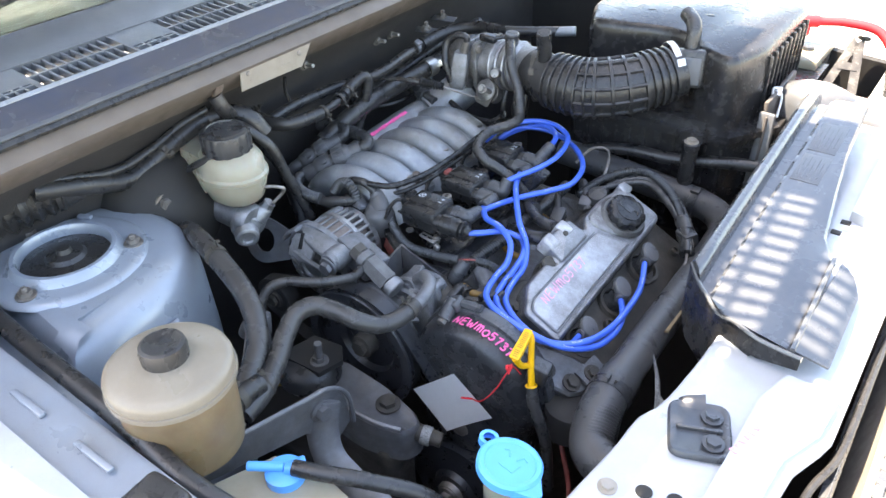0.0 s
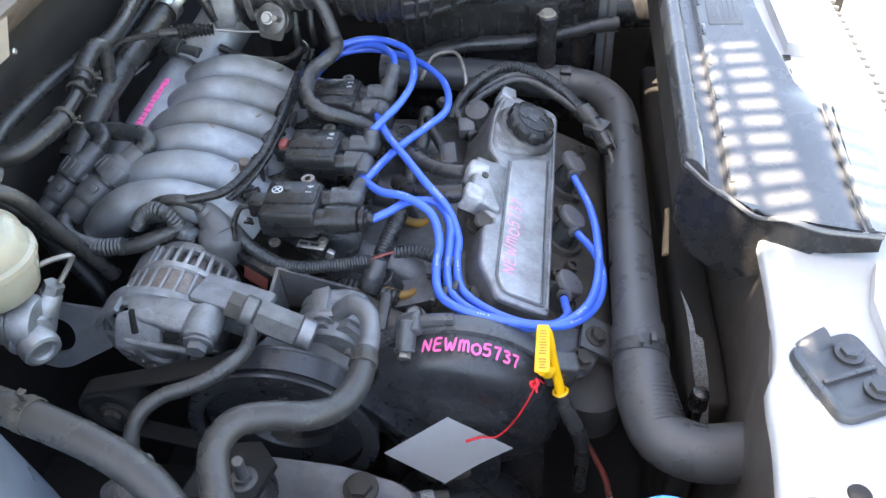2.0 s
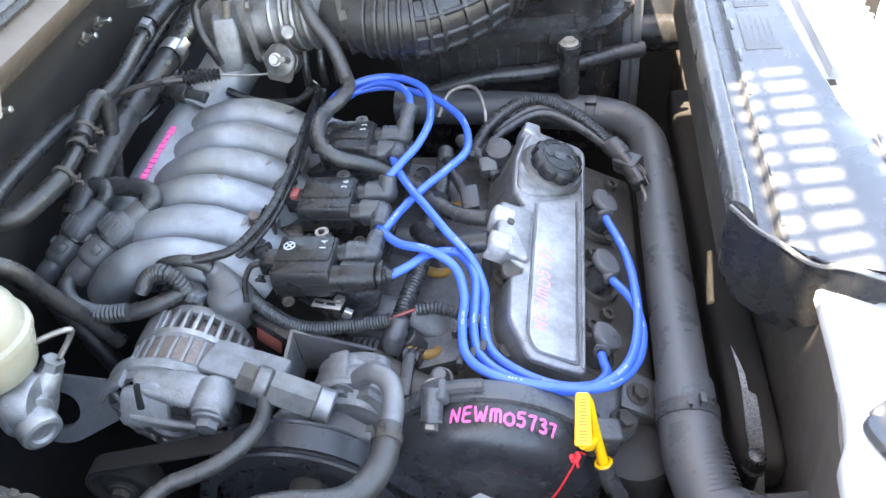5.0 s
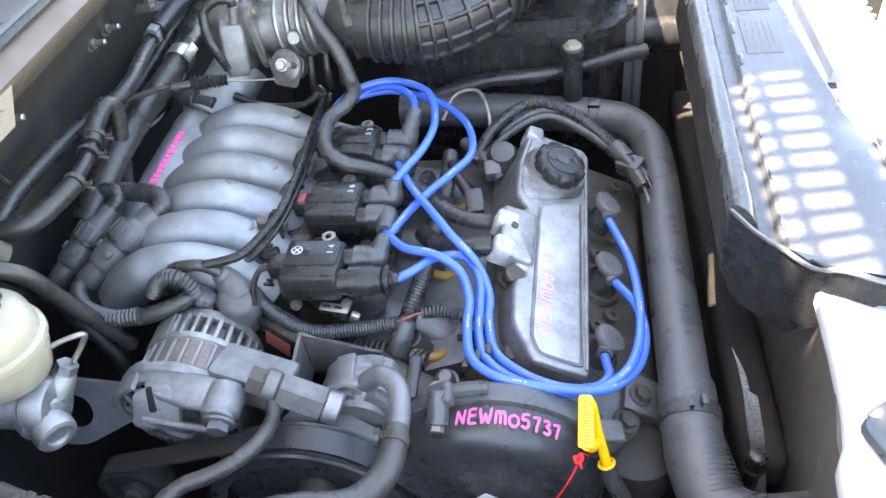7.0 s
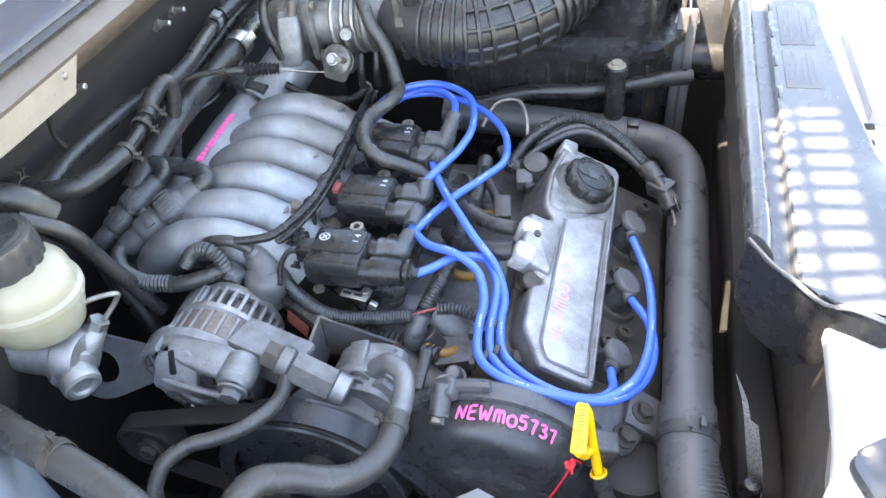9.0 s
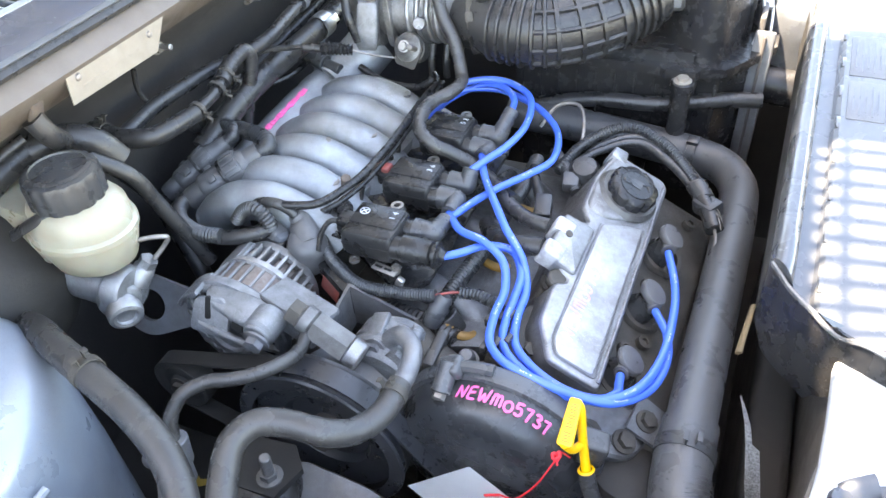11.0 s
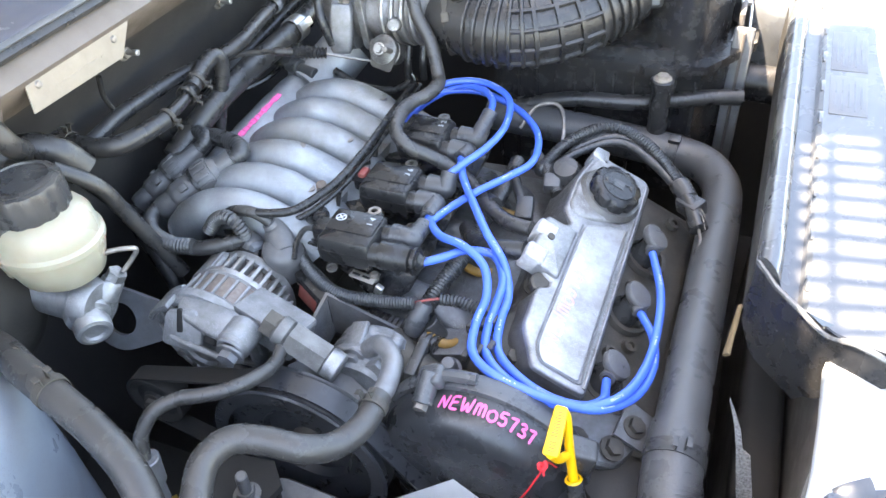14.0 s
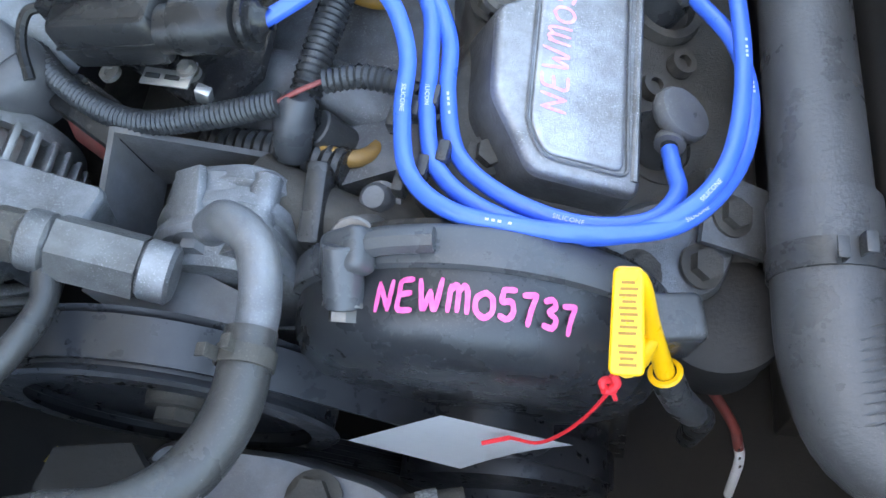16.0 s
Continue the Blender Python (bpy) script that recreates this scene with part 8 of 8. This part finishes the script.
wb1 = thing("washer_bottle", (-0.18, 0.44, 0.8), "white plastic washer bottle neck with a light blue cap", "washer bottle")
part("neck", lathe([(0.024, 0.74), (0.024, 0.90), (0.027, 0.902), (0.027, 0.906), (0.0, 0.906)], Matrix.Translation((-0.176, 0.438, 0)), 32), M["milk"], wb1)
WC = pose(-0.176, 0.438, 0.908, -6, 6, 0)
wcap = part("cap", lathe([(0.030, 0.0), (0.0325, 0.002), (0.0325, 0.010), (0.030, 0.0125), (0.026, 0.012), (0.025, 0.0105), (0.0, 0.0105)], WC, 44), M["cyan"], wb1, "light blue hinged cap")
part("cap_tab", prism([(0.018, -0.026), (0.040, -0.020), (0.043, -0.012), (0.030, 0.008)], 0.009, WC, 0.002), M["cyan"], wcap)
part("hinge_ring", lathe([(0.006, 0), (0.010, 0), (0.010, 0.008), (0.006, 0.008)], WC @ Matrix.Translation((-0.034, 0.016, 0)), 20), M["cyan"], wcap)
part("symbol", joined(prism([(-0.009, -0.008), (0.008, -0.010), (0.010, 0.002), (-0.007, 0.004)], 0.0006, WC @ Matrix.Translation((0, 0, 0.0105)), 0), *[tube([WC @ Vector(q) for q in ((s * 0.004, 0.006, 0.011), (s * 0.008, 0.013, 0.011), (s * 0.013, 0.011, 0.011))], 0.0008, 6) for s in (-1, 1)]), M["cyan"], wcap)
wb2 = thing("coolant_bottle", (-0.37, 0.30, 0.85), "milky plastic coolant bottle with a light blue spigot", "coolant bottle")
part("tank", prism([(-0.43, 0.235), (-0.39, 0.33), (-0.355, 0.345), (-0.29, 0.335), (-0.24, 0.29), (-0.27, 0.235)], 0.22, Matrix.Translation((0, 0, 0.668)), 0.018, 4), M["milk"], wb2)
part("cap", lathe([(0.020, 0), (0.020, 0.010), (0.015, 0.013), (0, 0.013)], Matrix.Translation((-0.362, 0.318, 0.888)), 28), M["cyan"], wb2, "light blue cap")
part("spigot", joined(rod((-0.362, 0.318, 0.903), (-0.392, 0.297, 0.905), 0.005), rod((-0.36, 0.318, 0.902), (-0.345, 0.325, 0.903), 0.006), rod((-0.365, 0.316, 0.898), (-0.352, 0.338, 0.900), 0.006)), M["cyan"], wb2)
part("overflow_hose", tube([(-0.352, 0.322, 0.905), (-0.32, 0.335, 0.905), (-0.28, 0.36, 0.895), (-0.24, 0.39, 0.87), (-0.21, 0.41, 0.82)], 0.0085, 12), M["rubber"], wb2, "black overflow hose")

# ---- far corner: battery, lamp ----
bat = thing("battery", (-0.25, 1.6, 0.85), "dusty car battery in full sun with a red terminal lead", "battery")
part("case", box((0.24, 0.15, 0.17), pose(-0.30, 1.60, 0.85), 0.006), M["plastic_d"], bat)
lid9 = part("lid", box((0.245, 0.155, 0.02), pose(-0.30, 1.60, 0.945), 0.005), M["milk"], bat, "pale plastic battery lid")
for k in range(5):
    part("cell_cap", lathe([(0, 0.006), (0.010, 0.006), (0.012, 0.0)], pose(-0.39 + 0.045 * k, 1.58, 0.955), 16), M["plastic_d"], lid9)
part("terminal_cover", box((0.05, 0.03, 0.028), pose(-0.245, 1.60, 0.985, 0, 0, 20), 0.008, 3), M["red"], bat, "bright red terminal cover")
part("lead", tube([(-0.33, 1.53, 0.995), (-0.307, 1.548, 1.0), (-0.25, 1.585, 1.002), (-0.206, 1.615, 1.0), (-0.16, 1.632, 1.0), (-0.104, 1.64, 0.99), (-0.06, 1.62, 0.95)], 0.0085, 10), M["red"], bat, "red battery lead")
part("lead_sleeve", tube([(-0.30, 1.553, 1.0), (-0.25, 1.585, 1.002), (-0.210, 1.613, 1.0)], 0.0115, 12), M["red"], bat, "thicker red sleeve")
sup = thing("lamp_bracket", (-0.13, 1.5, 0.95), "black steel lamp bracket with a square hole", "bracket")
part("left_leg", prism([(0, 0), (0.016, 0), (0.052, 0.13), (0.040, 0.145)], 0.004, basis((-0.165, 1.455, 0.90), (1, 0.1, 0), (0.0, 0.75, 0.66)), 0.001), M["plastic"], sup)
part("right_leg", prism([(0.060, 0), (0.076, 0), (0.060, 0.145), (0.046, 0.13)], 0.004, basis((-0.165, 1.455, 0.90), (1, 0.1, 0), (0.0, 0.75, 0.66)), 0.001), M["plastic"], sup)
part("cross_bar", prism([(0.010, 0.0), (0.070, 0.0), (0.068, 0.014), (0.014, 0.014)], 0.004, basis((-0.165, 1.455, 0.902), (1, 0.1, 0), (0.0, 0.75, 0.66)), 0.001), M["plastic"], sup)
part("cross_bar", prism([(0.030, 0.075), (0.064, 0.075), (0.060, 0.09), (0.034, 0.09)], 0.004, basis((-0.165, 1.455, 0.902), (1, 0.1, 0), (0.0, 0.75, 0.66)), 0.001), M["plastic"], sup)
part("bolt", hexbolt(pose(-0.118, 1.565, 0.998, -40, 0, 0), 0.008, 0.008), M["zinc"], sup)
sno = thing("intake_snout", (-0.13, 1.33, 0.92), "pale sunlit plastic intake snout beside the radiator cover", "intake snout")
part("body", warp(lathe([(0, 0.045), (0.03, 0.043), (0.055, 0.033), (0.068, 0.012), (0.070, -0.02), (0.068, -0.10)], Matrix(), 36), lambda c: Vector((-0.135 + c.x * 1.05, 1.335 + c.y * 0.62, 0.945 + c.z))), M["shield"], sno)
part("tail", tube([(-0.10, 1.335, 0.94), (-0.04, 1.32, 0.945), (0.02, 1.31, 0.935)], (0.042, 0.036), 18, flat=0.7), M["shield"], sno)
scp = thing("spring_clip", (-0.205, 1.30, 0.95), "bright steel spring clip on the air box", "clip")
part("wire", tube([(-0.198, 1.25, 0.93), (-0.190, 1.27, 0.965), (-0.195, 1.29, 0.985), (-0.182, 1.30, 0.97), (-0.178, 1.28, 0.94)], 0.0022, 8), M["zinc"], scp)
part("lever", box((0.012, 0.022, 0.006), pose(-0.188, 1.295, 0.978, 20, 0, 10), 0.002), M["zinc"], scp)

lamp = thing("headlamp", (0.0, 1.5, 0.9), "clear headlamp housing behind the front panel", "headlamp")
part("housing", box((0.12, 0.16, 0.09), pose(0.0, 1.50, 0.93, 0, 0, 8), 0.02, 4), M["plastic_d"], lamp)
part("lens", box((0.05, 0.15, 0.08), pose(0.075, 1.50, 0.93, 0, 0, 8), 0.018, 4), M["alu_clean"], lamp)

# ---- low in the bay ----
sf = thing("subframe", (-0.70, 0.575, 0.56), "dirty black subframe beam low in the bay", "subframe", kind="structure")
part("beam", box((0.36, 0.15, 0.05), pose(-0.70, 0.575, 0.565), 0.012, 3), M["black"], sf)
part("bolt", hexbolt(pose(-0.60, 0.60, 0.590), 0.010, 0.008), M["steel"], sf)
lf = thing("fallen_leaf", (-0.718, 0.58, 0.594), "small dry yellow leaf lying on the subframe", "leaf")
bm = prism([(-0.017, -0.003), (-0.007, -0.007), (0.004, -0.005), (0.016, -0.001), (0.008, 0.005), (0.0, 0.004), (-0.004, 0.008), (-0.010, 0.003)], 0.0008, pose(-0.718, 0.58, 0.594, 6, -5, 12), 0.0002)
part("blade", bm, M["leaf"], lf, "dry yellow leaf blade")
part("stalk", tube([(-0.703, 0.583, 0.595), (-0.696, 0.586, 0.596), (-0.688, 0.585, 0.598)], 0.0007, 6), M["rust"], lf)
sw = thing("sensor_cable", (-0.19, 0.62, 0.66), "white cable in a dark red sleeve beside the hose", "cable")
part("red_sleeve", tube([(-0.235, 0.665, 0.735), (-0.218, 0.648, 0.705), (-0.203, 0.636, 0.680), (-0.192, 0.625, 0.660), (-0.187, 0.617, 0.640)], 0.0034, 10), M["red_d"], sw, "dark red sleeve")
white9 = part("white_cable", tube([(-0.188, 0.619, 0.645), (-0.184, 0.612, 0.62), (-0.182, 0.60, 0.55)], 0.0034, 10), M["paper"], sw)
for k in range(1, 4):
    part("print_bar", box((0.0012, 0.0010, 0.006), pose(-0.1895 + 0.002 * k, 0.6175 - 0.003 * k, 0.655 - 0.012 * k), 0), M["ink"], white9)
